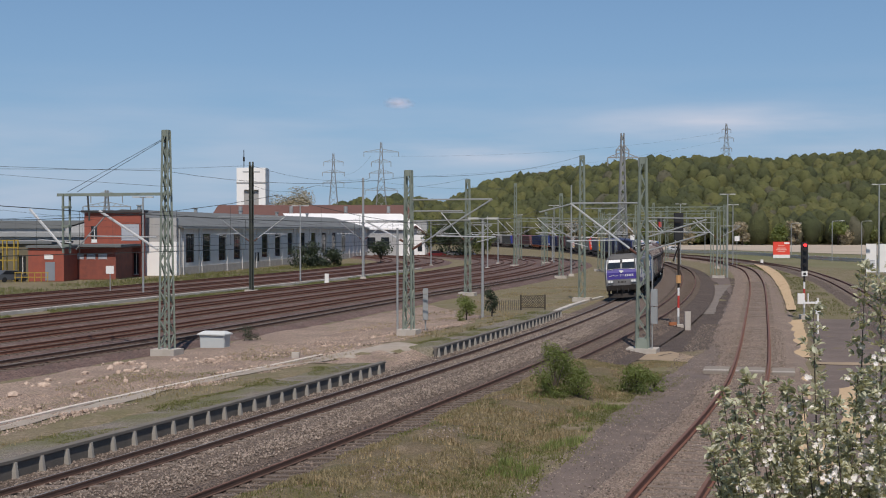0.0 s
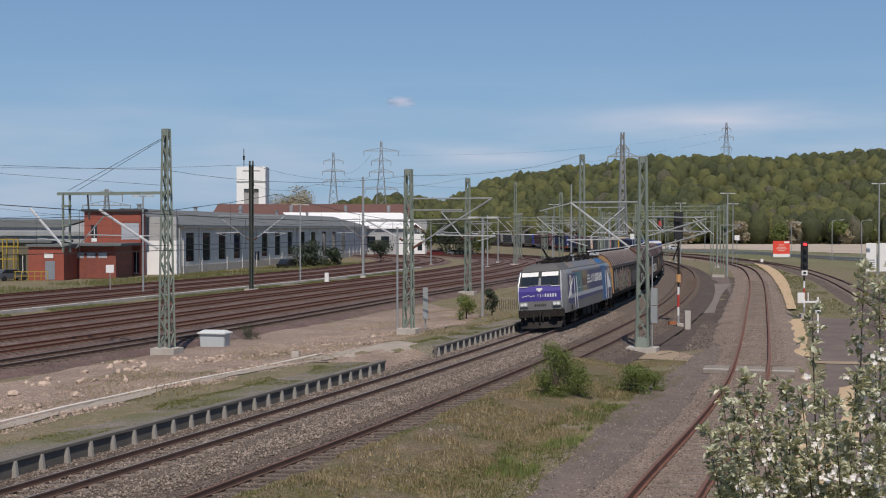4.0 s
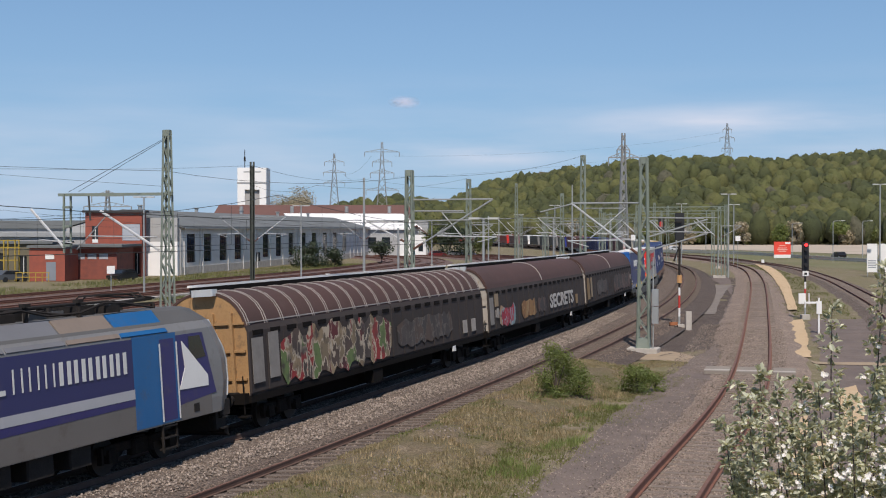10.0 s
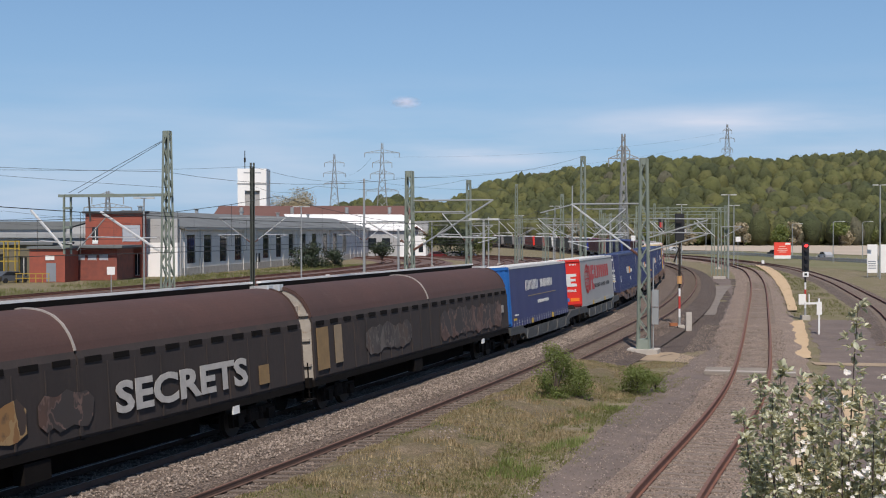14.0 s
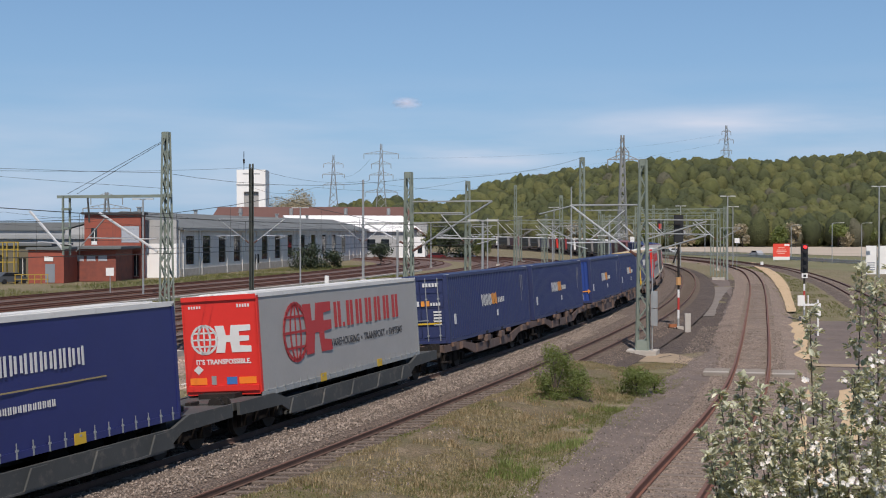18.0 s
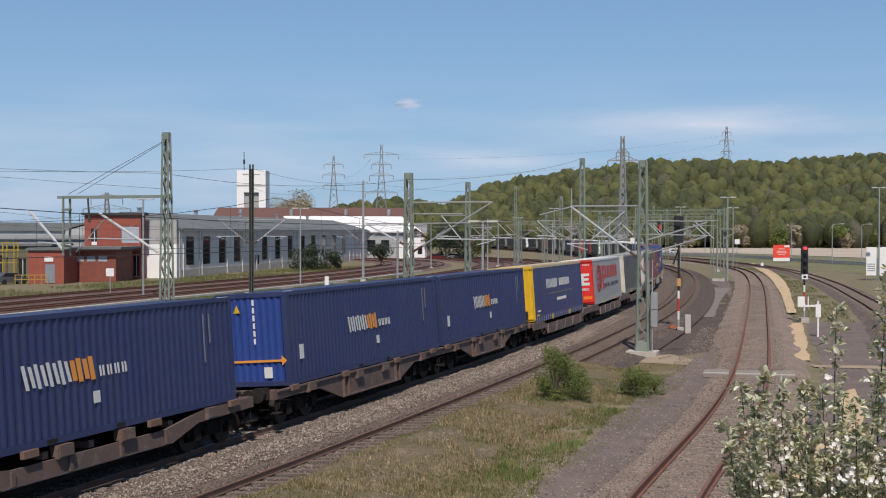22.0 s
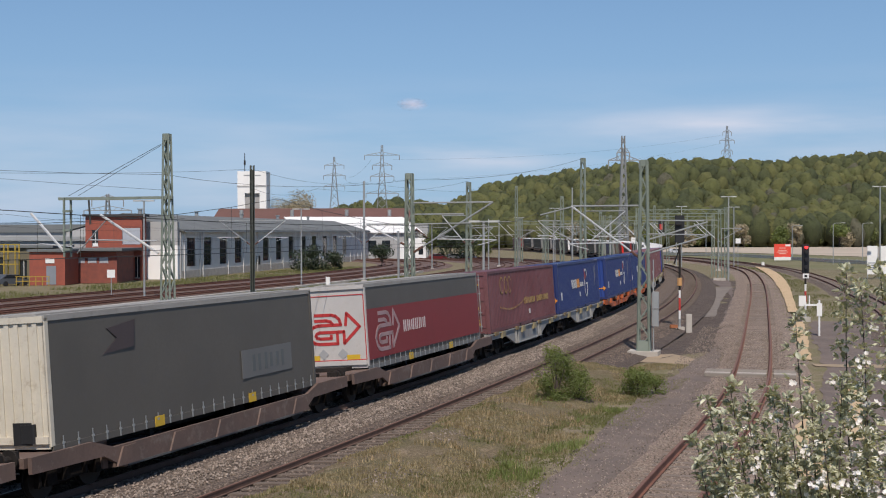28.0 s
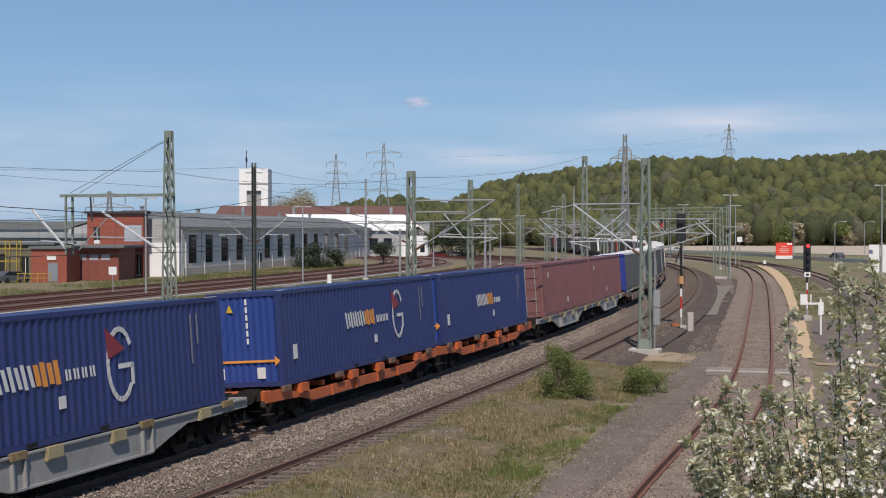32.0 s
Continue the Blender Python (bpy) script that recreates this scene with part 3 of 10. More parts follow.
def land(x, y):
    """Top of whatever ground lies at plan points: land, verge or platform."""
    z = height(x, y)
    d, s = side_of(SECOND, x, y)
    z = np.where((s > -40) & (s < 9) & (d > 0.15) & (d < 5), np.maximum(z, verge_z(s, d)), z)
    d, s = side_of(MAIN, x, y)
    top = (((s > -50) & (s < 4.4)) | ((s > 11.4) & (s < 41.5))) & (d > -5.2) & (d < -2.13)
    return np.where(top, np.maximum(z, platform_z(s, d)), z)


# surfaces between the tracks
ribbon("brown_ballast", pick(offset(SECOND, 2.0), 12, 135), pick(offset(SIDING, -1.7), 62, 165), BALLAST_BROWN, "brown gravel between the running line and the siding", "gravel", 0.012, rag=0.3, across=9)
ribbon("asphalt_path", [(-1.0, 14), (0.2, 20), (1.9, 29.2), (3.9, 36.3), (7.2, 47.4), (11.6, 59.7), (20.8, 90.9), (32.5, 149.6), (36, 175)],
       [(-0.9, 14), (1.4, 20), (4.0, 29.5), (6.4, 36.3), (11.3, 52.8), (15.6, 72.0), (22.2, 100), (34, 149.6), (39, 175)], ASPHALT, "worn grey asphalt service path", "path", 0.035)
ribbon("rubble_ground", [(-24, 30), (-17.2, 57.0), (-13.4, 68.4), (-6.6, 90.6), (-1, 108)], [(-14.2, 30), (-13.0, 42), (-10.4, 50), (-5.5, 61), (1.0, 78), (3.5, 92)],
       RUBBLE, "bare dirt strewn with stones and rubble", "ground", 0.02, rag=1.0, across=19)
ribbon("gravel_walkway", [(-22, 8), (-18.2, 22), (-13.9, 39.1), (-11.4, 47.1), (-7.3, 56.0), (-5.0, 60.4), (-2.4, 66)], [(-20, 8), (-16.6, 22), (-13.0, 38.1), (-10.4, 46.1), (-6.3, 55.0), (-2.6, 59.5), (-0.8, 63.5)],
       mat("pale_gravel", (0.40, 0.35, 0.29), 0.95, 0, 0.25, 0.8, 14, 0.4, second=(0.29, 0.245, 0.20)), "pale compacted gravel along the old platform", "walkway", 0.035, rag=0.5)
ribbon("asphalt_apron", [(26.2, 91), (21.8, 75), (18.2, 61), (14.8, 50), (8.2, 30)], [(46, 91), (42, 75), (36, 61), (30, 50), (22, 30)], ASPHALT, "grey asphalt yard with pale joints", "apron", 0.02, rag=0.4, across=12)
ribbon("sandy_verge", [(62.15, 261.2), (49.8, 196.77), (37.52, 142.19), (29.16, 107.96), (26.88, 99.02)], [(64.01, 261.2), (51.56, 196.77), (38.78, 142.19), (29.93, 107.96), (27.63, 99.02)], SAND, "strip of yellow sand beside the siding", "sand", 0.16, rag=0.1)
ribbon("sandy_verge", [(24.29, 89.17), (20.5, 74.37), (17.43, 63.21)], [(25.6, 90.29), (21.36, 74.37), (18.27, 63.21)], SAND, "patch of yellow sand beside the siding", "sand", 0.06, rag=0.25)
ribbon("sandy_verge", [(15.11, 54.97), (13.08, 47.49)], [(15.89, 54.97), (13.82, 47.49)], SAND, "patch of yellow sand beside the siding", "sand", 0.06, rag=0.25)
ribbon("sandy_verge", [(12.21, 43.85), (10.36, 37.43), (8.9, 32.34)], [(12.68, 43.85), (10.8, 37.43), (9.48, 32.34)], SAND, "patch of yellow sand beside the siding", "sand", 0.06, rag=0.25)
ribbon("sandy_verge", [(15.79, 50.69), (13.95, 44.4), (12.35, 38.64)], [(16.89, 51.79), (14.78, 44.4), (12.96, 38.64)], SAND, "patch of yellow sand beside the siding", "sand", 0.06, rag=0.25)
ribbon("sandy_verge", [(11.19, 38.43), (8.84, 30.16)], [(11.77, 38.43), (9.38, 30.16)], SAND, "patch of yellow sand beside the siding", "sand", 0.06, rag=0.25)
ribbon("sand_joint", [(17.8, 61.5), (20, 61.0), (23, 60.6)], [(17.6, 60), (20, 59.6), (23, 59.8)], SANDY_SOIL, "line of blown sand on the asphalt", "sand", 0.035, rag=0.3)
ribbon("sand_patch", [(8.2, 62.4), (9.6, 61), (11.0, 59)], [(10.6, 66), (12.4, 63.5), (12.2, 59.5)], SANDY_SOIL, "sandy patch at the foot of the mast", "sand", 0.03, rag=0.9)
ribbon("meadow", [(70, 150), (66, 200), (64, 235), (63.5, 268), (60, 300), (50, 330), (30, 352)], [(400, 150), (340, 200), (300, 235), (250, 268), (230, 300), (200, 340), (90, 400)], GRASS_FAR, "green meadow behind the outer track", "meadow", 0.03, step=4, across=14, rag=1.5)
ribbon("sand_field", [(40, 395), (74, 405), (105, 330), (140, 270), (190, 240)], [(120, 660), (160, 640), (230, 560), (320, 520), (400, 480)], PALE_SAND, "pale sandy field below the woods", "field", 0.12, step=5, across=14, rag=3)
ribbon("access_road", [(47, 372), (62, 352), (77, 326), (82, 290), (90, 240), (110, 190)], [(51, 380), (66, 361), (84, 330), (89, 292), (97, 243), (117, 193)], ASPHALT, "grey access road behind the crash barrier", "road", 0.14, step=4, rag=0.1)

# ---- the goods train ----
MOVING = []          # thing, distance of its middle behind the first cab, half its wheelbase, height


def rolling(ob, u0, u1, base=0.0, z=0.0):
    """Note a vehicle or load that lies from u0 to u1 metres behind the first cab."""
    MOVING.append((ob, (u0 + u1) / 2, (base or (u1 - u0) * 0.7) / 2, z))
    return ob


def front_at(t):
    q = (t - 16) / 16
    return -97.65 - (179.087 * q + 18.517 * q ** 2 + 0.0904 * q ** 3 + 1.430 * q ** 4)


def ride(u, half, z, t):
    """The pose of a vehicle on the canted curve; +x is its front, +y its left side."""
    s = u + front_at(t)
    ax, ay, _ = on(MAIN, s - half)
    bx, by, _ = on(MAIN, s + half)
    rz = math.atan2(ay - by, ax - bx)
    return Matrix.Translation(((ax + bx) / 2, (ay + by) / 2, 0.7525 * math.sin(CANT))) @ Matrix.Rotation(rz, 4, "Z") @ Matrix.Rotation(CANT, 4, "X") @ Matrix.Translation((0, 0, z))


def paint(name, c, rough=0.45, dirt=(0.10, 0.08, 0.065), amount=0.18, var=0.12, **k):
    return mat(name, c, rough, 0, var, 0.7, 18, 0.04, stain=dirt, stain_amount=amount, **k)


BOGIE_STEEL = matt(mat("bogie_steel", (0.012, 0.010, 0.009), 0.95, 0.0, 0.4, 3, 20, 0.2, second=(0.026, 0.02, 0.016)))
WHEEL_ME = Mesh().rod((0, -0.068, 0), (0, 0.068, 0), 0.46, 20).rod((0, -0.09, 0), (0, -0.05, 0), 0.49, 20).rod((0, 0.06, 0), (0, 0.1, 0), 0.12, 8).data("wheel", mat("wheel_steel", (0.024, 0.019, 0.016), 0.75, 0.2, 0.3, 3, 20, 0.1))


def bogie(parent, x, base=1.8, big=1.0, near=True):
    """A two-axle bogie: side frames, bolster, springs, axle boxes; wheels are its sub-parts."""
    f = Mesh()
    for y in (-1.0, 1.0):
        f.box((x, y, 0.62), (base + 0.5, 0.12, 0.2))
        f.box((x, y, 0.47), (0.9, 0.16, 0.24))
        for k in (-1, 1):
            f.box((x + k * base / 2, y * 1.04, 0.47), (0.34, 0.2, 0.32))
            f.rod((x + k * 0.35, y * 1.05, 0.36), (x + k * 0.35, y * 1.05, 0.72), 0.1, 8)
            f.box((x + k * (base / 2 + 0.33), y, 0.5), (0.08, 0.14, 0.4))
    f.box((x, 0, 0.66), (0.5, 2.0, 0.24))
    o = f.ob("bogie", BOGIE_STEEL, parent)
    for k in (-1, 1):
        ax = Mesh().rod((0, -0.75, 0), (0, 0.75, 0), 0.09, 8).ob("axle", BOGIE_STEEL, o, m=Matrix.Translation((x + k * base / 2, 0, 0.46 * big)))
        for y in (-1, 1):
            child("wheel", WHEEL_ME, o, Matrix.Translation((x + k * base / 2, y * 0.76, 0.46)) @ Matrix.Rotation(math.pi if y < 0 else 0, 4, "Z"))
    return o


def buffers(parent, x, sgn, z=1.06, m=None):
    for y in (-0.875, 0.875):
        b = Mesh().rod((x, y, z), (x + sgn * 0.42, y, z), 0.1, 10).rod((x + sgn * 0.42, y, z), (x + sgn * 0.47, y, z), 0.23, 14).box((x, y, z), (0.1, 0.36, 0.36))
        b.ob("buffer", m or STEEL_DARK, parent)
    h = Mesh().box((x + sgn * 0.12, 0, z), (0.3, 0.2, 0.2)).rod((x + sgn * 0.25, 0, z), (x + sgn * 0.4, 0, z - 0.25), 0.045, 6).rod((x + sgn * 0.4, 0, z - 0.25), (x + sgn * 0.36, 0, z - 0.5), 0.045, 6)
    h.ob("coupling", m or STEEL_DARK, parent)


def near_face(x, z, y=1.0):
    """A pose on the left (+y) side of a vehicle, upright, reading from its rear to its front seen from outside."""
    return Matrix.Translation((x, y, z)) @ Matrix.Rotation(math.pi, 4, "Z") @ Matrix.Rotation(math.pi / 2, 4, "X")


def front_face(x, z, y=0.0):
    return Matrix.Translation((x, y, z)) @ Matrix.Rotation(math.pi / 2, 4, "Z") @ Matrix.Rotation(math.pi / 2, 4, "X")


def side_panel(parent, name, x0, x1, z0, z1, y, material, label=""):
    """A thin painted sheet on the left side, y its outer face."""
    return Mesh().box(((x0 + x1) / 2, y, (z0 + z1) / 2), (abs(x1 - x0), 0.012, z1 - z0)).ob(name, material, parent, label)


def side_shape(parent, name, pts, y, material, label=""):
    """A flat shape of (x, z) points on the left side."""
    return Mesh().extrude_y(pts, y - 0.005, y + 0.005).ob(name, material, parent, label)


def stroke(m, pts, y, w):
    """Flat strokes of width w along (x, z) points, laid on a side at y."""
    for (xa, za), (xb, zb) in zip(pts, pts[1:]):
        d = math.hypot(xb - xa, zb - za) + 1e-9
        nx, nz = -(zb - za) / d * w / 2, (xb - xa) / d * w / 2
        ex, ez = (xb - xa) / d * w * 0.3, (zb - za) / d * w * 0.3
        m.extrude_y([(xa - ex + nx, za - ez + nz), (xb + ex + nx, zb + ez + nz), (xb + ex - nx, zb + ez - nz), (xa - ex - nx, za - ez - nz)], y - 0.004, y + 0.004)
    return m


def slanted(x, z, w, h, lean=0.0):
    return [(x - w / 2, z - h / 2), (x + w / 2, z - h / 2), (x + w / 2 - lean, z + h / 2), (x - w / 2 - lean, z + h / 2)]


LETTER_WHITE = mat("letter_white", (0.66, 0.66, 0.64), 0.5, 0, 0.1, 2, 20, 0.0)
ORANGE_GLOSS = mat("plate_orange", (0.85, 0.22, 0.02), 0.45, 0, 0.08, 2, 20, 0.0)
LETTER_ORANGE = mat("letter_orange", (0.75, 0.30, 0.05), 0.5, 0, 0.1, 2, 20, 0.0)


def letter_bars(parent, x, z, y, w, h, n, material, lean=0.0, name="name_bar", gap=0.3):
    """A brand name as plain thin upright bars, two for each sign."""
    step = w / n
    for i in range(n):
        xx = x + w / 2 - (i + 0.5) * step
        ww = step * (1 - gap)
        for k in (-1, 1):
            side_shape(parent, name, slanted(xx + k * ww * 0.32, z, ww * 0.34, h * (1.0 if (i + k) % 3 else 0.86), lean), y, material)


def front_stroke(m, pts, x, w):
    """Flat strokes of width w along (y, z) points on a front wall at x."""
    for (ya, za), (yb, zb) in zip(pts, pts[1:]):
        d = math.hypot(yb - ya, zb - za) + 1e-9
        ny, nz = -(zb - za) / d * w / 2, (yb - ya) / d * w / 2
        ey, ez = (yb - ya) / d * w * 0.3, (zb - za) / d * w * 0.3
        q = [(ya - ey + ny, za - ez + nz), (yb + ey + ny, zb + ez + nz), (yb + ey - ny, zb + ez - nz), (ya - ey - ny, za - ez - nz)]
        m.extrude_x(q, x - 0.004, x + 0.004)
    return m


def body_end_grid(ends, rows, cols):
    """A closed body with shaped ends: ends gives x for (end, row z, col fraction); rows of (z, half width)."""
    vs, fs = [], []
    n, m = len(rows), len(cols)
    for e in (1, -1):
        for z, w in rows:
            for c in cols:
                vs.append((ends(e, z, c), c * w, z))
    k = n * m
    for b in (0, k):
        for i in range(n - 1):
            for j in range(m - 1):
                fs.append((b + i * m + j, b + i * m + j + 1, b + (i + 1) * m + j + 1, b + (i + 1) * m + j))
    for i in range(n - 1):
        for j in (0, m - 1):
            fs.append((i * m + j, (i + 1) * m + j, k + (i + 1) * m + j, k + i * m + j))
    for j in range(m - 1):
        for i in (0, n - 1):
            fs.append((i * m + j, i * m + j + 1, k + i * m + j + 1, k + i * m + j))
    return vs, fs


def livery_mat():
    """Dark violet side with a sunset scene fading from turquoise over gold."""
    m = bpy.data.materials.new("livery_scene")
    m.use_nodes = True
    nt = m.node_tree
    b = nt.nodes["Principled BSDF"]
    b.inputs["Roughness"].default_value = 0.4
    tc, sep = nt.nodes.new("ShaderNodeTexCoord"), nt.nodes.new("ShaderNodeSeparateXYZ")
    mr, rp = nt.nodes.new("ShaderNodeMapRange"), nt.nodes.new("ShaderNodeValToRGB")
    mr.inputs["From Min"].default_value, mr.inputs["From Max"].default_value = 6.2, -4.6
    nz = nt.nodes.new("ShaderNodeTexNoise")
    nz.inputs["Scale"].default_value = 1.3
    ad = nt.nodes.new("ShaderNodeMath")
    ad.operation = "MULTIPLY_ADD"
    ad.inputs[1].default_value, ad.inputs[2].default_value = 0.10, -0.05
    sm = nt.nodes.new("ShaderNodeMath")
    el = rp.color_ramp.elements
    el[0].position, el[0].color = 0.0, (0.045, 0.035, 0.16, 1)
    el[1].position, el[1].color = 1.0, (0.028, 0.026, 0.10, 1)
    for p, c in ((0.08, (0.03, 0.14, 0.20)), (0.17, (0.04, 0.17, 0.20)), (0.26, (0.14, 0.18, 0.14)), (0.36, (0.27, 0.18, 0.06)), (0.46, (0.11, 0.08, 0.09)), (0.55, (0.03, 0.03, 0.11))):
        e = el.new(p)
        e.color = (*c, 1)
    ln = nt.links.new
    ln(tc.outputs["Object"], sep.inputs[0])
    ln(sep.outputs["X"], mr.inputs["Value"])
    ln(tc.outputs["Object"], nz.inputs["Vector"])
    ln(nz.outputs["Fac"], ad.inputs[0])
    ln(mr.outputs["Result"], sm.inputs[0])
    ln(ad.outputs[0], sm.inputs[1])
    ln(sm.outputs[0], rp.inputs["Fac"])
    ln(rp.outputs["Color"], b.inputs["Base Color"])
    return m


def locomotive():
    """Four-axle electric locomotive; x = 8.6 - u."""
    root = thing("electric_locomotive", "silver and violet four-axle electric locomotive hauling the train", "locomotive")
    silver = paint("loco_silver", (0.22, 0.215, 0.21), 0.38, amount=0.25)
    grey = paint("loco_grey", (0.15, 0.135, 0.122), 0.5, amount=0.35)
    roofm = paint("loco_roof", (0.10, 0.098, 0.095), 0.65, amount=0.35)
    violet = paint("loco_violet", (0.06, 0.042, 0.25), 0.4)
    bright = paint("loco_blue", (0.016, 0.115, 0.30), 0.45)
    dark_violet = paint("loco_dark_violet", (0.035, 0.028, 0.13), 0.4)
    rows = [(0.95, 1.46), (1.35, 1.49), (1.75, 1.49), (2.3, 1.49), (2.65, 1.48), (3.25, 1.46), (3.45, 1.36), (3.78, 1.0), (3.86, 0.8)]
    fx = [(0.95, 9.0), (1.75, 9.15), (2.3, 9.12), (2.65, 8.98), (3.45, 8.45), (3.78, 8.1), (3.86, 7.9)]

    def ends(e, z, c):
        x = float(np.interp(z, [a for a, _ in fx], [b for _, b in fx]))
        return e * (x - (0.6 if abs(c) == 1 else 0.04 if abs(c) > 0.8 else 0.0))

    cols = [-1, -0.87, -0.4, 0.4, 0.87, 1]
    Mesh().add(*body_end_grid(ends, rows[:7], cols)).ob("body", silver, root)
    Mesh().add(*body_end_grid(ends, [(3.452, 1.355)] + rows[7:], cols)).ob("roof", roofm, root, "dark grey roof")
    for e in (1, -1):
        # windscreens, visors, violet nose, lamp band
        def on_front(z, y, out=0.012):
            x = float(np.interp(z, [a for a, _ in fx], [b for _, b in fx]))
            return (e * (x + out), y, z)
        Mesh().quad(on_front(2.6, -1.24, 0.006), on_front(2.6, 1.24, 0.006), on_front(3.45, 1.17, 0.006), on_front(3.45, -1.17, 0.006)).ob("windscreen_mask", BLACK, root, "black surround of the windscreen")
        for y in (-1.28, 1.28):
            pl = Mesh()
            for za, zb in ((1.3, 1.75), (1.75, 2.3), (2.3, 2.65), (2.65, 3.42)):
                pl.rod(on_front(za, y, -0.02), on_front(zb, y * (0.93 if zb > 3 else 1), -0.02), 0.035, 6)
            pl.ob("corner_strip", ALU, root, "bright edge strip of the cab")
        Mesh().quad(on_front(1.2, -1.24, 0.01), on_front(1.2, 1.24, 0.01), on_front(1.74, 1.25, 0.01), on_front(1.74, -1.25, 0.01)).ob("front_apron", paint("apron_grey", (0.24, 0.235, 0.23), 0.45, amount=0.3), root, "grey front apron")
        for y0, y1 in ((-1.12, -0.07), (0.07, 1.12)):
            w = Mesh().quad(on_front(2.66, y0), on_front(2.66, y1), on_front(3.42, y1), on_front(3.42, y0))
            p = w.ob("windscreen", GLASS_DARK, root)
            Mesh().quad(on_front(3.16, y0 + 0.03, 0.02), on_front(3.16, y1 - 0.03, 0.02), on_front(3.40, y1 - 0.03, 0.02), on_front(3.40, y0 + 0.03, 0.02)).ob("sun_blind", WHITE, p, "white lowered sun blind")
            yc = (y0 + y1) / 2
            Mesh().rod(on_front(2.62, yc + 0.3, 0.05), on_front(3.1, yc - 0.1, 0.05), 0.015, 5).ob("wiper", BLACK, p)
        Mesh().quad(on_front(1.72, -1.25), on_front(1.72, 1.25), on_front(2.3, 1.25), on_front(2.3, -1.25)).add(
            (on_front(2.3, -1.25), on_front(2.3, 1.25), on_front(2.6, 1.22), on_front(2.6, -1.22)), ((0, 1, 2, 3),)).ob("nose_panel", violet, root, "violet front panel")
        for i in range(2):
            lamp = Mesh().box(on_front(1.55, (-0.98, 0.98)[i], 0.02), (0.06, 0.5, 0.26), bevel=0.02).ob("headlight", GALV, root)
            for k in (-0.1, 0.1):
                Mesh().rod(on_front(1.55, (-0.98, 0.98)[i] + k, 0.03), on_front(1.55, (-0.98, 0.98)[i] + k, 0.085), 0.095, 12).ob("lens", WHITE, lamp, "clear lamp lens")
        Mesh().box(on_front(2.42, 0, 0.03), (0.08, 0.34, 0.12)).rod(on_front(2.36, 0, 0.02), on_front(2.36, 0, 0.08), 0.1, 10).ob("top_light", WHITE, root)
        for y in (-0.95, 0.95):
            Mesh().rod(on_front(2.58, y - 0.25, 0.06), on_front(2.58, y + 0.25, 0.06), 0.02, 6).ob("grab_rail", WHITE, root)
        # name bars on the nose
        for i in range(5):
            Mesh().box(on_front(2.02 + 0.03 * (i % 3), -1.0 + 0.16 * i, 0.02), (0.01, 0.13, 0.05)).ob("name_bar", LETTER_WHITE, root)
        for i in range(8):
            Mesh().box(on_front(2.05, -0.1 + 0.15 * i, 0.02), (0.01, 0.085 if i > 2 else 0.03, 0.19)).ob("name_bar", LETTER_WHITE, root)
        for i in range(6):
            Mesh().box(on_front(1.5, -0.30 + 0.12 * i, 0.016), (0.01, 0.06, 0.13)).ob("number_bar", STEEL_DARK, root)
        # buffer beam, buffers, plough
        Mesh().box((e * 8.85, 0, 1.0), (0.5, 2.7, 0.42), bevel=0.05).box((e * 8.75, 0, 0.62), (0.3, 1.9, 0.5)).ob("buffer_beam", STEEL_DARK, root)
        buffers(root, e * 9.05, e, 1.04)
        for y in (-1.2, 1.2):
            st = Mesh().box((e * 8.7, y, 0.72), (0.5, 0.1, 0.6))
            for k in range(2):
                st.box((e * 8.75, y, 0.45 + 0.3 * k), (0.35, 0.32, 0.04))
            st.ob("step", STEEL_DARK, root)
        Mesh().add([(e * 9.0, -1.25, 0.5), (e * 9.15, 0, 0.5), (e * 9.0, 1.25, 0.5), (e * 9.2, -1.2, 0.16), (e * 9.4, 0, 0.16), (e * 9.2, 1.2, 0.16), (e * 8.9, -1.2, 0.3), (e * 8.9, 1.2, 0.3)],
                   [(0, 1, 4, 3), (1, 2, 5, 4), (0, 3, 6), (2, 7, 5), (0, 6, 7, 2, 1), (3, 4, 5, 7, 6)]).ob("plough", STEEL_DARK, root)
        for y in (-0.45, 0.1, 0.5):
            Mesh().rod((e * 9.1, y, 0.95), (e * 9.3, y + 0.05, 0.6), 0.035, 6).ob("brake_hose", BLACK, root)
    for sgn in (1, -1):
        y = sgn * 1.497

        def sp(name, pts, material, dy=0.0, label=""):
            return Mesh().extrude_y(pts, y + sgn * dy - 0.005, y + sgn * dy + 0.006).ob(name, material, root, label)
        f = sgn      # the far side mirrors the near one
        sp("lower_side", [(-7.9, 0.97), (7.2, 0.97), (7.2, 1.72), (-7.9, 1.72)], grey, 0.0)
        sp("livery", [(-4.4, 1.72), (6.2, 1.72), (6.2, 3.2), (-4.4, 3.2)], LIVERY, 0.0, "violet side with a turquoise and gold skyline")
        sp("violet_band", [(-4.4, 1.60), (6.2, 1.48), (6.2, 1.74), (-4.4, 1.74)], dark_violet, 0.006)
        sp("silver_stripe", [(-4.4, 1.76), (7.6, 1.72), (7.6, 1.95), (-4.4, 1.99)], mat("stripe_silver", (0.42, 0.42, 0.44), 0.4, 0, 0.1, 1, 20, 0.02), 0.012)
        sp("blue_field", [(-6.3, 1.0), (-4.4, 1.0), (-4.4, 3.24), (-6.3, 3.24)], bright, 0.006)
        for e in (1, -1):
            c = 6.85 * e
            sp("cab_violet", [(c + e * 1.3, 1.5), (c - e * 0.65, 1.35), (c - e * 0.65, 3.15), (c + e * 0.75, 3.15)], dark_violet, 0.003)
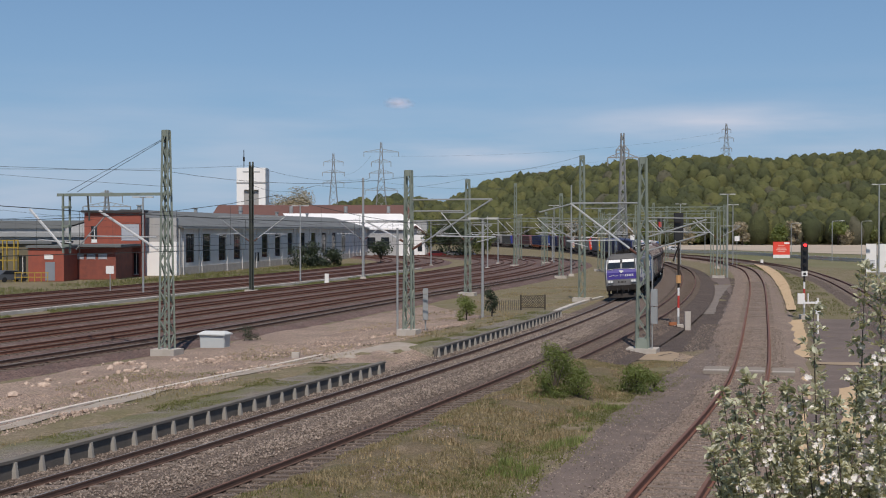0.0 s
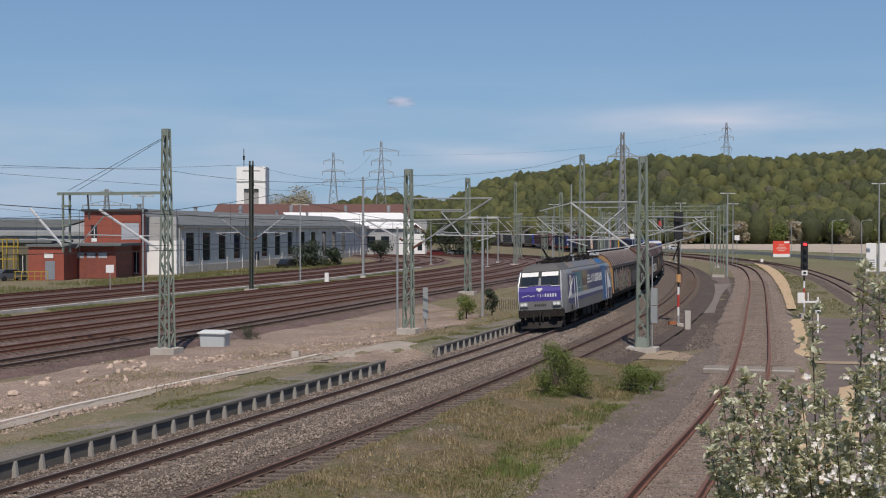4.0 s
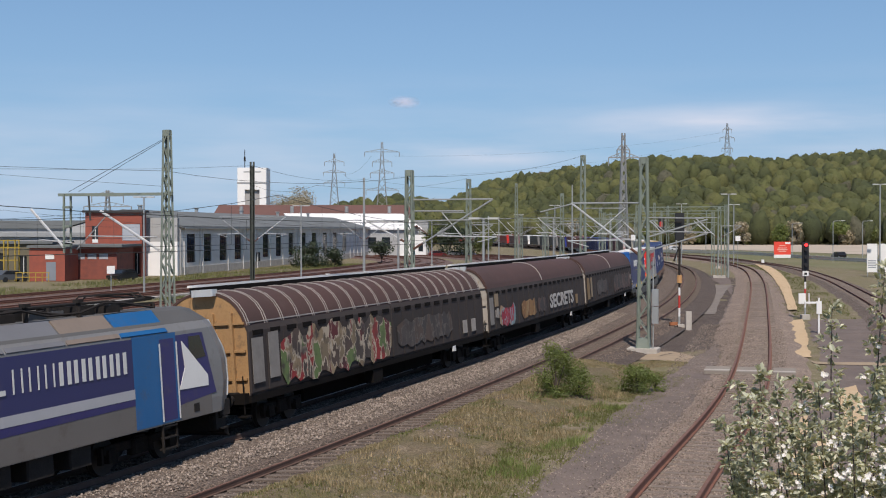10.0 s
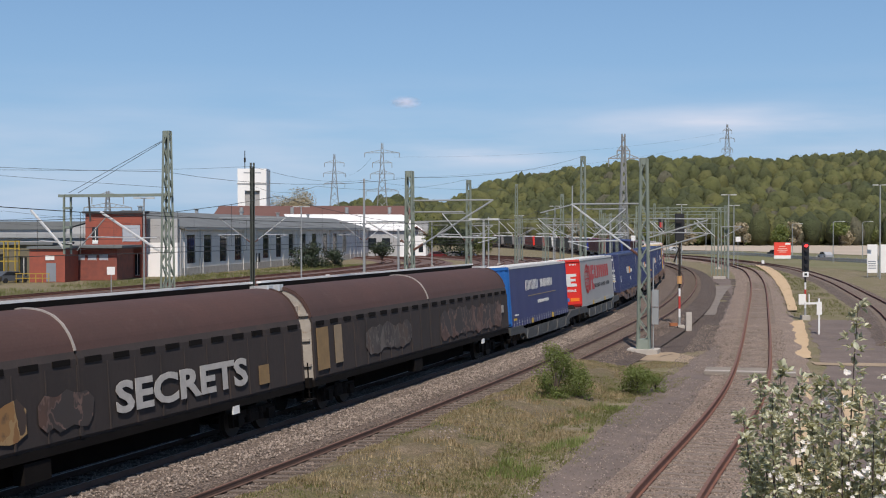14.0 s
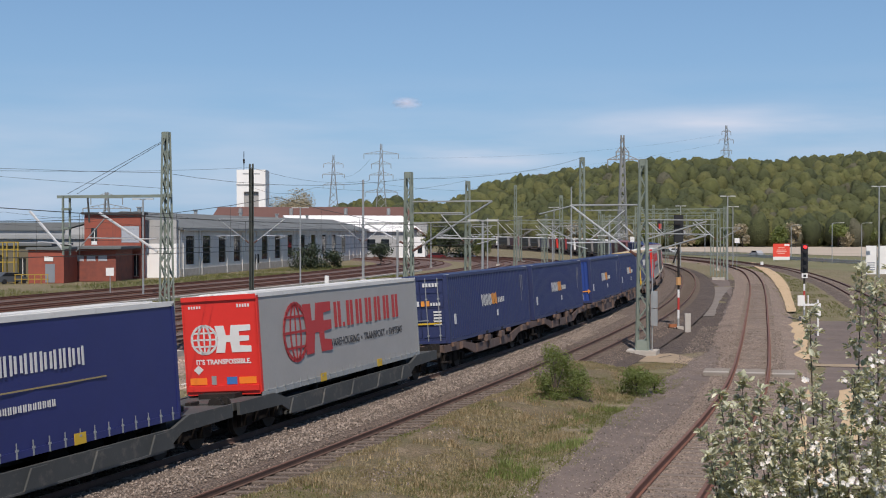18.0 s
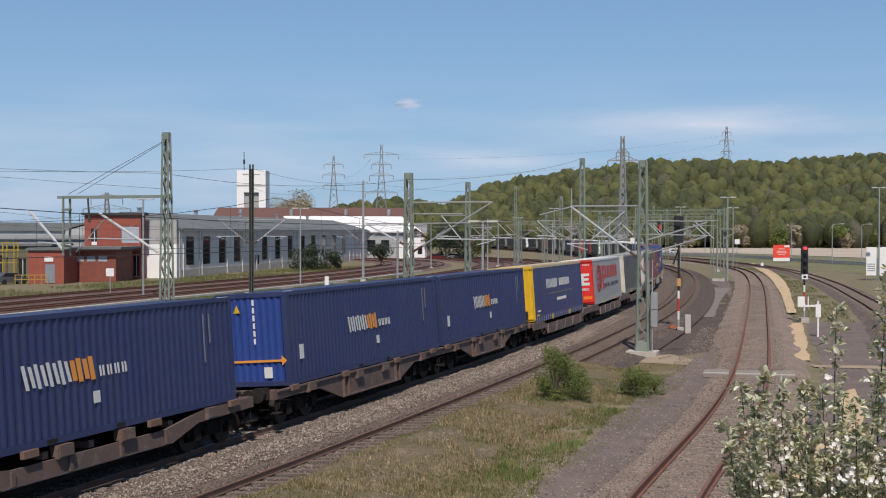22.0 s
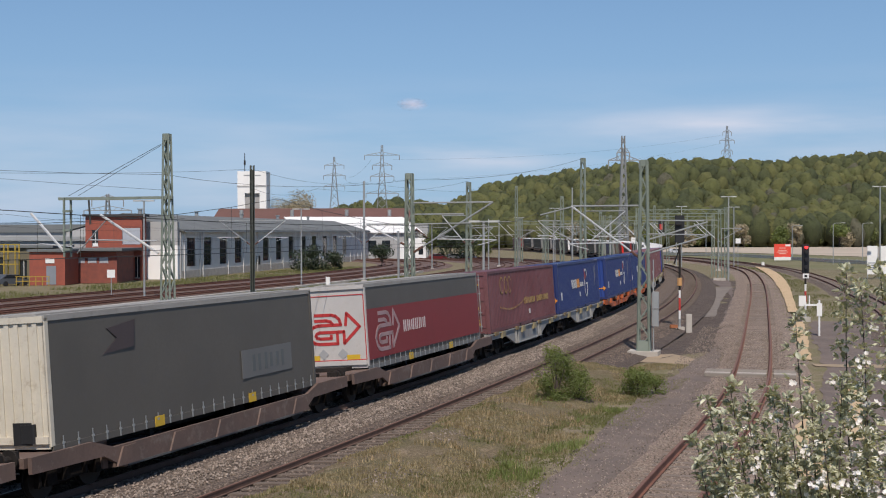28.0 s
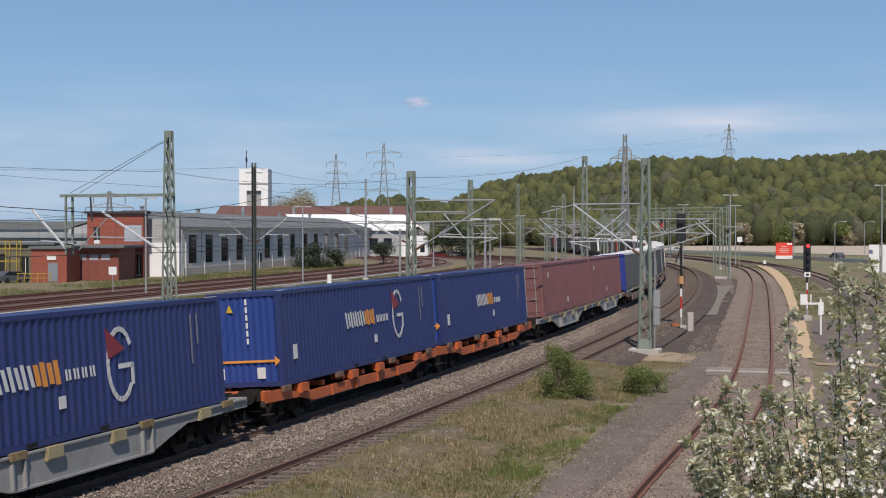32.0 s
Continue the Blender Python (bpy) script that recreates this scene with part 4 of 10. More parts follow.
            sp("cab_arrow", [(c + e * 1.25, 1.75), (c + e * 0.2, 1.98), (c + e * 0.3, 2.2), (c - e * 0.35, 2.9), (c + e * 0.35, 2.55)] if e > 0 else
               [(c + e * 0.9, 1.72), (c + e * 0.9, 2.0), (c - e * 0.3, 3.0), (c - e * 0.2, 2.3), (c - e * 0.5, 1.75)], WHITE, 0.02, "white arrow sign")
            sp("side_window", [(c + e * 0.85, 2.5), (c + e * 0.05, 2.45), (c + e * 0.05, 3.08), (c + e * 0.6, 3.08)], GLASS_DARK, 0.012)
            dr = sp("cab_door", [(c - e * 0.65, 1.05), (c - e * 1.3, 1.05), (c - e * 1.3, 3.1), (c - e * 0.65, 3.1)], dark_violet, 0.01)
            for k in (0.6, 1.36):
                Mesh().rod((c - e * k, y + sgn * 0.06, 1.05), (c - e * k, y + sgn * 0.06, 3.0), 0.022, 6).ob("handrail", ALU, root)
            ld = Mesh()
            for k in range(3):
                ld.box((c - e * 0.98, sgn * 1.42, 0.35 + 0.28 * k), (0.62, 0.18, 0.04))
            for k in (-0.3, 0.3):
                ld.box((c - e * 0.98 + k, sgn * 1.45, 0.65), (0.04, 0.06, 0.75))
            ld.ob("cab_steps", STEEL_DARK, root)
            sp("jack_plate", [(c + e * 0.15, 1.1), (c + e * 0.4, 1.1), (c + e * 0.4, 1.32), (c + e * 0.15, 1.32)], STEEL_DARK, 0.012)
        # brand bars
        ys = sgn * 1.52
        for i in range(3):
            letter = Mesh().extrude_y(slanted(f * (0.85 + 0.08 * i), 2.46 + 0.2 * i, 1.3 - 0.28 * i, 0.11), ys - 0.005, ys + 0.005).ob("name_bar", LETTER_WHITE, root)
        for i in range(8):
            bold = i > 2
            x = -f * (0.2 + 0.53 * i)
            for k in (-1, 1):
                Mesh().extrude_y(slanted(x + k * 0.14, 2.66, 0.13 if bold else 0.045, 0.52), ys - 0.005, ys + 0.005).ob("name_bar", LETTER_WHITE, root)
        # skyline
        sky = paint("skyline_dark", (0.14, 0.085, 0.07), 0.5)
        for x, w, h in ((3.2, 0.22, 0.85), (2.85, 0.5, 0.5), (2.55, 0.2, 0.72), (1.95, 0.7, 0.52), (4.3, 0.12, 0.42)):
            Mesh().extrude_y([(x - w / 2, 2.3), (x + w / 2, 2.3), (x + w / 2, 2.3 + h * 0.7), (x, 2.3 + h), (x - w / 2, 2.3 + h * 0.7)], ys - 0.004, ys + 0.002).ob("skyline", sky, root)
        if sgn > 0:
            writing("A  A  C  H  E  N", 0.22, mat("letter_dull", (0.42, 0.40, 0.38), 0.5, 0, 0.1, 2, 20, 0.0), root, near_face(3.6, 2.22, 1.522), narrow=2.2)
        # roof shoulder panels
        for i in range(6):
            x = 6.2 - 2.05 * i
            ms = Mesh()
            for xa, xb in ((x, x - 1.98),):
                ms.add([(xa, sgn * 1.475, 3.28), (xb, sgn * 1.475, 3.28), (xb, sgn * 1.02, 3.84), (xa, sgn * 1.02, 3.84), (xa, sgn * 1.445, 3.24), (xb, sgn * 1.445, 3.24), (xb, sgn * 0.98, 3.80), (xa, sgn * 0.98, 3.80)],
                       [(0, 1, 2, 3), (7, 6, 5, 4), (0, 4, 5, 1), (1, 5, 6, 2), (2, 6, 7, 3), (3, 7, 4, 0)])
            ms.ob("roof_shoulder", bright if i == 5 else (paint("shoulder_tan", (0.22, 0.175, 0.14), 0.5) if i in (0, 4) else paint("shoulder_grey", (0.17, 0.17, 0.18), 0.5)), root)
        # under-floor gear
        for x, w in ((2.2, 1.1), (0.6, 1.3), (-1.0, 0.9), (-2.4, 0.8)):
            Mesh().box((x, sgn * 1.1, 0.72), (w, 0.5, 0.5), bevel=0.04).ob("equipment_box", STEEL_DARK, root)
    for x in (5.2, -5.2):
        bogie(root, x, 2.6, 1.25)
    # roof gear
    for i in range(11):
        x = 5.4 - 1.05 * i
        Mesh().box((x, 0.1 * (-1) ** i, 3.95), (0.62, 1.3 - 0.4 * (i % 3), 0.2 + 0.1 * (i % 2)), bevel=0.03).ob("roof_box", STEEL_DARK, root)
    rg = Mesh()
    for i in range(16):
        x = 5.0 - 0.65 * i
        rg.rod((x, 0.35 * (-1) ** i, 3.86), (x, 0.35 * (-1) ** i, 4.12), 0.07, 8)
    rg.rod((5.2, 0.35, 4.14), (-5.2, 0.35, 4.14), 0.03, 6).rod((5.2, -0.35, 4.14), (-5.2, -0.35, 4.14), 0.03, 6)
    rg.ob("roof_insulators", STEEL_DARK, root)
    for y in (-0.75, -0.15, 0.6, 0.95):
        pr = Mesh()
        for i in range(12):
            xa, xb = 5.9 - i, 4.9 - i
            pr.rod((xa, y + 0.08 * math.sin(i * 2.1 + y), 4.02 + 0.12 * math.sin(i * 1.7 + 3 * y)), (xb, y + 0.08 * math.sin(i * 2.1 + 2.1 + y), 4.02 + 0.12 * math.sin(i * 1.7 + 1.7 + 3 * y)), 0.03, 5)
        pr.ob("roof_conductor", STEEL_DARK, root)
    for i in range(5):
        Mesh().rod((4.3 - 1.9 * i, 0.85, 3.84), (4.3 - 1.9 * i, 0.85, 4.2), 0.06, 8).box((4.3 - 1.9 * i, 0.85, 4.22), (0.2, 0.16, 0.08)).ob("roof_bushing", GALV if i == 1 else STEEL_DARK, root)
    Mesh().box((0, 0, 3.95), (2.2, 1.2, 0.22), bevel=0.1).box((-2.6, 0, 3.93), (1.4, 1.0, 0.18), bevel=0.1).ob("roof_cover", roofm, root)
    for e, up in ((1, True), (-1, False)):
        x = 6.1 * e
        pg = Mesh()
        for a, b in (((-0.8, -0.5), (-0.8, 0.5)), ((0.8, -0.5), (0.8, 0.5)), ((-0.8, -0.5), (0.8, -0.5)), ((-0.8, 0.5), (0.8, 0.5))):
            pg.bar((x + a[0], a[1], 4.0), (x + b[0], b[1], 4.0), 0.06)
        for a in (-0.8, 0.8):
            for b in (-0.5, 0.5):
                pg.rod((x + a, b, 3.84), (x + a, b, 4.0), 0.06, 8)
        knee = (x + 1.3 * e, 0, 4.75) if up else (x + 1.5 * e, 0, 4.12)
        head = (x - 0.2 * e, 0, 5.45) if up else (x - 0.4 * e, 0, 4.3)
        pg.rod((x - 0.5 * e, 0, 4.05), knee, 0.05, 6).rod((knee[0], -0.1, knee[2]), (head[0], -0.45, head[2]), 0.025, 6).rod((knee[0], 0.1, knee[2]), (head[0], 0.45, head[2]), 0.025, 6)
        for k in (-0.15, 0.15):
            pg.rod((head[0] + k, -0.8, head[2]), (head[0] + k, 0.8, head[2]), 0.025, 6)
            for sg in (-1, 1):
                pg.rod((head[0] + k, sg * 0.8, head[2]), (head[0] + k, sg * 0.97, head[2] - 0.15), 0.02, 6)
        pg.ob("pantograph", STEEL_DARK, root, "raised pantograph" if up else "folded pantograph")
    return root


LIVERY = livery_mat()
rolling(locomotive(), -0.6, 17.8, 10.4)


BROWN = mat("wagon_brown", (0.044, 0.033, 0.03), 0.85, 0, 0.35, 0.5, 12, 0.08, second=(0.031, 0.024, 0.022), stain=(0.07, 0.046, 0.034), stain_amount=0.3, stretch=(1, 1, 0.4))
BROWN_ROOF = mat("wagon_roof_brown", (0.082, 0.041, 0.033), 0.75, 0, 0.3, 0.5, 12, 0.06, second=(0.062, 0.034, 0.028), stain=(0.10, 0.066, 0.054), stain_amount=0.2)
BROWN_DARK = matt(mat("wagon_rib_dark", (0.011, 0.009, 0.008), 0.85, 0, 0.3, 1, 12, 0.08))
PALE_END = mat("wagon_pale_end", (0.42, 0.38, 0.33), 0.6, 0, 0.25, 1.5, 14, 0.06, stain=(0.20, 0.11, 0.06), stain_amount=0.5)
OCHRE_END = mat("wagon_ochre_end", (0.38, 0.22, 0.09), 0.65, 0, 0.3, 1.2, 14, 0.06, second=(0.34, 0.20, 0.09), stain=(0.12, 0.08, 0.05), stain_amount=0.4)


def spray_mat(name, colours, edge, scale=1.0, seed=0.0, thin=0.06, wear=0.35):
    """Sprayed fields of differing colour with winding pale outlines, partly worn off."""
    m = bpy.data.materials.new(name)
    m.use_nodes = True
    nt = m.node_tree
    ln = nt.links.new
    b = nt.nodes["Principled BSDF"]
    b.inputs["Roughness"].default_value = 0.7
    tc, mp, nz, ad = (nt.nodes.new(k) for k in ("ShaderNodeTexCoord", "ShaderNodeMapping", "ShaderNodeTexNoise", "ShaderNodeVectorMath"))
    mp.inputs["Location"].default_value, mp.inputs["Scale"].default_value = (seed, 0, seed * 0.7), (2.1 * scale, 0.0, 1.15 * scale)
    nz.inputs["Scale"].default_value, nz.inputs["Detail"].default_value = 1.1, 3.0
    ad.operation = "MULTIPLY_ADD"
    ad.inputs[1].default_value = (2.6, 0.0, 2.6)
    ln(tc.outputs["Object"], mp.inputs["Vector"])
    ln(mp.outputs["Vector"], nz.inputs["Vector"])
    ln(nz.outputs["Color"], ad.inputs[0])
    ln(mp.outputs["Vector"], ad.inputs[2])
    cells, rim = nt.nodes.new("ShaderNodeTexVoronoi"), nt.nodes.new("ShaderNodeTexVoronoi")
    rim.feature = "DISTANCE_TO_EDGE"
    for v in (cells, rim):
        v.inputs["Scale"].default_value = 1.0
        ln(ad.outputs["Vector"], v.inputs["Vector"])
    sep, rp = nt.nodes.new("ShaderNodeSeparateColor"), nt.nodes.new("ShaderNodeValToRGB")
    rp.color_ramp.interpolation = "CONSTANT"
    el = rp.color_ramp.elements
    while len(el) < len(colours):
        el.new(0.5)
    for i, c in enumerate(colours):
        el[i].position, el[i].color = i / len(colours), (*c, 1)
    ln(cells.outputs["Color"], sep.inputs[0])
    ln(sep.outputs[0], rp.inputs["Fac"])
    mr = nt.nodes.new("ShaderNodeMapRange")
    mr.inputs["From Min"].default_value, mr.inputs["From Max"].default_value = thin, thin * 0.6
    ln(rim.outputs["Distance"], mr.inputs["Value"])
    mx, wn, wr, wm = (nt.nodes.new(k) for k in ("ShaderNodeMix", "ShaderNodeTexNoise", "ShaderNodeMapRange", "ShaderNodeMix"))
    mx.data_type = wm.data_type = "RGBA"
    mx.inputs["B"].default_value, wm.inputs["B"].default_value = (*edge, 1), (0.05, 0.038, 0.033, 1)
    wn.inputs["Scale"].default_value, wn.inputs["Detail"].default_value = 2.6, 6
    wr.inputs["From Min"].default_value, wr.inputs["From Max"].default_value, wr.inputs["To Max"].default_value = 0.66 - wear * 0.5, 0.72, 0.9
    ln(mr.outputs["Result"], mx.inputs["Factor"])
    ln(rp.outputs["Color"], mx.inputs["A"])
    ln(tc.outputs["Object"], wn.inputs["Vector"])
    ln(wn.outputs["Fac"], wr.inputs["Value"])
    ln(wr.outputs["Result"], wm.inputs["Factor"])
    ln(mx.outputs["Result"], wm.inputs["A"])
    ln(wm.outputs["Result"], b.inputs["Base Color"])
    return m


def graffiti(parent, x, z, y, w, h, material, seed, label):
    """A sprayed piece with an uneven outline on the wagon side."""
    r = random.Random(seed)
    n = max(8, int(w * 3.2))
    up, low = [], []
    for i in range(n + 1):
        k = 0.55 if i in (0, n) else 1.0
        xx = x + w / 2 - w * i / n
        up.append((xx + r.uniform(-0.06, 0.06), z + h * k * r.uniform(0.30, 0.54)))
        low.append((xx + r.uniform(-0.06, 0.06), z - h * k * r.uniform(0.34, 0.52)))
    fs = [(i, i + 1, n + 2 + i, n + 1 + i) for i in range(n)]
    vs = [(px, y, pz) for px, pz in up] + [(px, y, pz) for px, pz in low]
    o = raw("graffiti", vs, fs, material, parent)
    return tagged(o, label)


def sliding_wall_wagon(label, ribs, end_mat, painter):
    """Long covered wagon with rounded sliding roof walls; 22.5 m body."""
    root = thing("covered_wagon", label, "goods wagon", group="brown covered wagons")
    half = 11.2
    prof = [(1.36, 1.12), (1.40, 1.2), (1.42, 2.95), (1.36, 3.12), (1.28, 3.42), (1.05, 3.78), (0.72, 4.02), (0.3, 4.13), (0, 4.15)]
    for _ in range(2):
        top = [prof[3]]
        for p, q in zip(prof[3:], prof[4:]):
            top += [(p[0] * 0.75 + q[0] * 0.25, p[1] * 0.75 + q[1] * 0.25), (p[0] * 0.25 + q[0] * 0.75, p[1] * 0.25 + q[1] * 0.75)]
        prof = prof[:3] + top + [prof[-1]]
    for sgn in (1, -1):
        for k, (xa, xb) in enumerate(((half, 0.03), (-0.03, -half))):
            side = [(sgn * y, z) for y, z in prof[:4]] + [(sgn * (y - 0.06), z) for y, z in prof[3::-1]]
            w = Mesh().extrude_x(side, xa, xb).ob("side_wall", BROWN, root)
            hood = [(sgn * y, z) for y, z in prof[3:]] + [(sgn * max(0, y - 0.06), z - 0.05) for y, z in prof[:2:-1]]
            Mesh().extrude_x(hood, xa, xb).ob("roof_hood", BROWN_ROOF, root)
            lo = Mesh()
            n = 10
            for i in range(n):
                x = xa + (xb - xa) * (i + 0.5) / n
                lo.box((x, sgn * 1.425, 2.9), (0.62, 0.03, 0.14))
            tagged(lo.ob("vent_slots", BROWN_DARK, w), "row of small dark vent slots", kind="stuff")
            for i in range(n + 1):
                x = xa + (xb - xa) * i / n
                Mesh().box((x, sgn * 1.415, 2.0), (0.05, 0.035, 1.6)).ob("side_rib", BROWN, w)
        # roof hoops
        xs = [half - 0.1 - (2 * half - 0.2) * i / 20 for i in range(21)] if ribs else [half - 0.05, 0, -half + 0.05]
        for x in xs:
            hp = Mesh()
            path = prof[3::3] + [prof[-1]]
            for dx in ((-0.07, 0.07) if ribs and sgn > 0 else (0.0,)):
                for a, b in zip(path, path[1:]):
                    hp.bar((x + dx, sgn * (a[0] + 0.015), a[1] + 0.015), (x + dx, sgn * (b[0] + 0.015), b[1] + 0.015), 0.02 if ribs else 0.05)
            hp.ob("roof_hoop", mat("hoop_pale", (0.40, 0.36, 0.33), 0.5, 0, 0.3, 2, 20, 0.05) if ribs or x == 0 else BROWN_ROOF, root)
        Mesh().box((0, sgn * 1.34, 1.02), (2 * half, 0.1, 0.2)).ob("sill", BROWN_DARK, root)
        if ribs:
            Mesh().box((0, sgn * 1.365, 3.2), (2 * half - 0.2, 0.02, 0.035)).ob("eaves_strip", MATS["hoop_pale"], root, "pale strip along the eaves")
    Mesh().box((0, -0.3, 4.21), (2 * half, 0.2, 0.16)).ob("ridge_web", BROWN_DARK, root)
    Mesh().box((0, -0.3, 4.33), (2 * half + 0.3, 0.16, 0.07)).ob("ridge_rail", WHITE, root, "bright aluminium ridge rail")
    # underframe in the near-black that paints the shade below the floor
    Mesh().box((0, 0, 1.05), (2 * half, 2.6, 0.14)).box((0, 0, 0.85), (2 * half - 4, 0.5, 0.4)).ob("underframe", SHADE_BLACK, root)
    # added solid box: blocks light from the far side, keeps the underfloor black
    Mesh().box((0, 0, 0.66), (12.6, 1.3, 0.62), bevel=0.05).ob("shade_box", SHADE_BLACK, root, "added black box that deepens the shade under the floor")
    for e in (1, -1):
        pts = [(y * 0.985, z - 0.03) for y, z in prof] + [(-y * 0.985, z - 0.03) for y, z in prof[-2::-1]]
        Mesh().extrude_x(pts, e * (half - 0.12), e * (half - 0.02)).ob("end_wall", end_mat, root)
        for y in (-0.9, -0.3, 0.3, 0.9):
            Mesh().box((e * (half + 0.04), y, 2.35), (0.12, 0.1, 2.3)).ob("end_post", end_mat, root)
        for z in (1.6, 2.4, 3.2):
            Mesh().box((e * (half + 0.02), 0, z), (0.06, 2.6, 0.07)).ob("end_rail", end_mat, root)
        Mesh().box((e * (half + 0.1), 0, 1.05), (0.3, 2.6, 0.3)).ob("headstock", BROWN_DARK, root)
        Mesh().box((e * (half + 0.05), 0.1, 4.12), (0.35, 0.7, 0.2), bevel=0.04).ob("locking_gear", ALU, root)
        for y in (-1.25, 1.25):
            Mesh().rod((e * (half + 0.2), y, 0.6), (e * (half + 0.2), y, 1.7), 0.025, 6).box((e * (half + 0.2), y, 0.55), (0.3, 0.3, 0.04)).ob("shunter_step", BROWN_DARK, root)
        buffers(root, e * (half + 0.15), e)
        bogie(root, e * 8.6, 1.8)
    for sgn in (1, -1):
        Mesh().box((1.5, sgn * 1.2, 0.65), (0.9, 0.3, 0.45)).ob("brake_box", BROWN_DARK, root)
        Mesh().box((-7.0, sgn * 1.38, 0.86), (0.35, 0.05, 0.22)).ob("lever_plate", WHITE, root)
    painter(root)
    return root


def col(name, c):
    return mat(name, c, 0.6, 0, 0.25, 3, 20, 0.02)


WILD = spray_mat("spray_wild", [(0.26, 0.026, 0.026), (0.30, 0.22, 0.13), (0.07, 0.052, 0.043), (0.12, 0.17, 0.055), (0.26, 0.19, 0.11), (0.20, 0.15, 0.09), (0.11, 0.022, 0.024), (0.09, 0.06, 0.045), (0.26, 0.035, 0.03), (0.075, 0.058, 0.047)], (0.42, 0.35, 0.26), 0.95, 3.0, 0.06, 0.3)
RED_PIECE = spray_mat("spray_red_piece", [(0.36, 0.03, 0.05), (0.30, 0.025, 0.045), (0.36, 0.24, 0.15), (0.18, 0.26, 0.27), (0.38, 0.035, 0.05)], (0.25, 0.36, 0.38), 0.6, 7.0, 0.05, 0.05)
OCHRE_PIECE = spray_mat("spray_ochre_piece", [(0.28, 0.15, 0.055), (0.06, 0.04, 0.03), (0.24, 0.12, 0.045), (0.30, 0.17, 0.06)], (0.34, 0.22, 0.10), 0.8, 11.0, 0.06, 0.15)
FAINT = spray_mat("spray_faint", [(0.05, 0.042, 0.04), (0.075, 0.062, 0.055), (0.055, 0.047, 0.042), (0.09, 0.06, 0.045)], (0.13, 0.11, 0.095), 0.9, 5.0, 0.06, 0.45)
RUSTY = spray_mat("spray_rusty", [(0.05, 0.04, 0.036), (0.045, 0.036, 0.032), (0.10, 0.055, 0.04), (0.055, 0.043, 0.038)], (0.16, 0.10, 0.08), 0.8, 9.0, 0.05, 0.4)
PANEL_GREY = col("panel_grey", (0.27, 0.245, 0.22))


def paint_one(r):
    side_panel(r, "label_panel", 11.1, 10.4, 1.45, 2.75, 1.445, PANEL_GREY, "grey marking board")
    side_panel(r, "label_panel", 10.05, 9.4, 1.5, 2.85, 1.445, PANEL_GREY)
    graffiti(r, 4.75, 2.02, 1.437, 9.1, 1.75, WILD, 3, "red, cream and green graffiti")
    graffiti(r, -3.6, 1.95, 1.437, 6.4, 1.1, FAINT, 8, "faded grey graffiti")
    for x in (-8.5, -9.7):
        side_panel(r, "label_panel", x + 0.3, x - 0.3, 1.4, 1.95, 1.445, col("panel_pale", (0.40, 0.36, 0.32)))


def paint_two(r):
    side_panel(r, "label_panel", 11.1, 10.45, 1.45, 2.7, 1.445, PANEL_GREY, "grey marking board")
    side_panel(r, "label_panel", 10.2, 9.55, 2.25, 2.85, 1.445, col("panel_tan", (0.34, 0.25, 0.15)))
    side_panel(r, "label_panel", 10.15, 9.95, 1.75, 2.1, 1.445, col("panel_pale", (0.40, 0.36, 0.32)))
    side_panel(r, "label_panel", 9.85, 9.55, 1.7, 2.15, 1.445, col("panel_pale", (0.40, 0.36, 0.32)))
    graffiti(r, 7.9, 1.72, 1.437, 3.0, 1.05, RED_PIECE, 5, "red and pale blue graffiti")
    graffiti(r, 3.45, 1.80, 1.437, 3.2, 0.95, OCHRE_PIECE, 6, "ochre graffiti")
    graffiti(r, 0.5, 1.85, 1.437, 2.0, 0.9, RUSTY, 16, "faded brown graffiti")
    writing("SECRETS", 1.02, col("spray_white", (0.52, 0.49, 0.45)), r, near_face(-4.5, 1.84, 1.452), "graffiti", 0.035, narrow=1.62)
    side_panel(r, "label_panel", -8.35, -8.95, 1.4, 1.95, 1.445, col("panel_ochre", (0.30, 0.19, 0.08)))


def paint_three(r):
    side_panel(r, "label_panel", 11.0, 10.1, 1.4, 2.75, 1.445, col("panel_ochre", (0.30, 0.19, 0.08)), "ochre marking board")
    side_panel(r, "label_panel", 9.6, 9.0, 1.5, 2.75, 1.445, col("panel_tan", (0.34, 0.25, 0.15)))
    graffiti(r, 4.6, 2.0, 1.437, 4.6, 1.05, FAINT, 12, "faded grey graffiti")
    graffiti(r, -5.6, 1.95, 1.437, 9.0, 1.35, RUSTY, 14, "weathered rust-coloured graffiti")
    side_panel(r, "label_disc", -10.1, -10.45, 1.95, 2.3, 1.45, col("panel_pale", (0.40, 0.36, 0.32)))


rolling(sliding_wall_wagon("brown covered wagon with pale roof hoops and colourful graffiti", True, OCHRE_END, paint_one), 18.5, 41.6, 17.2)
rolling(sliding_wall_wagon("brown covered wagon with large white graffiti letters", False, PALE_END, paint_two), 41.9, 65.0, 17.2)
rolling(sliding_wall_wagon("brown covered wagon with faded graffiti", False, PALE_END, paint_three), 65.2, 88.2, 17.2)


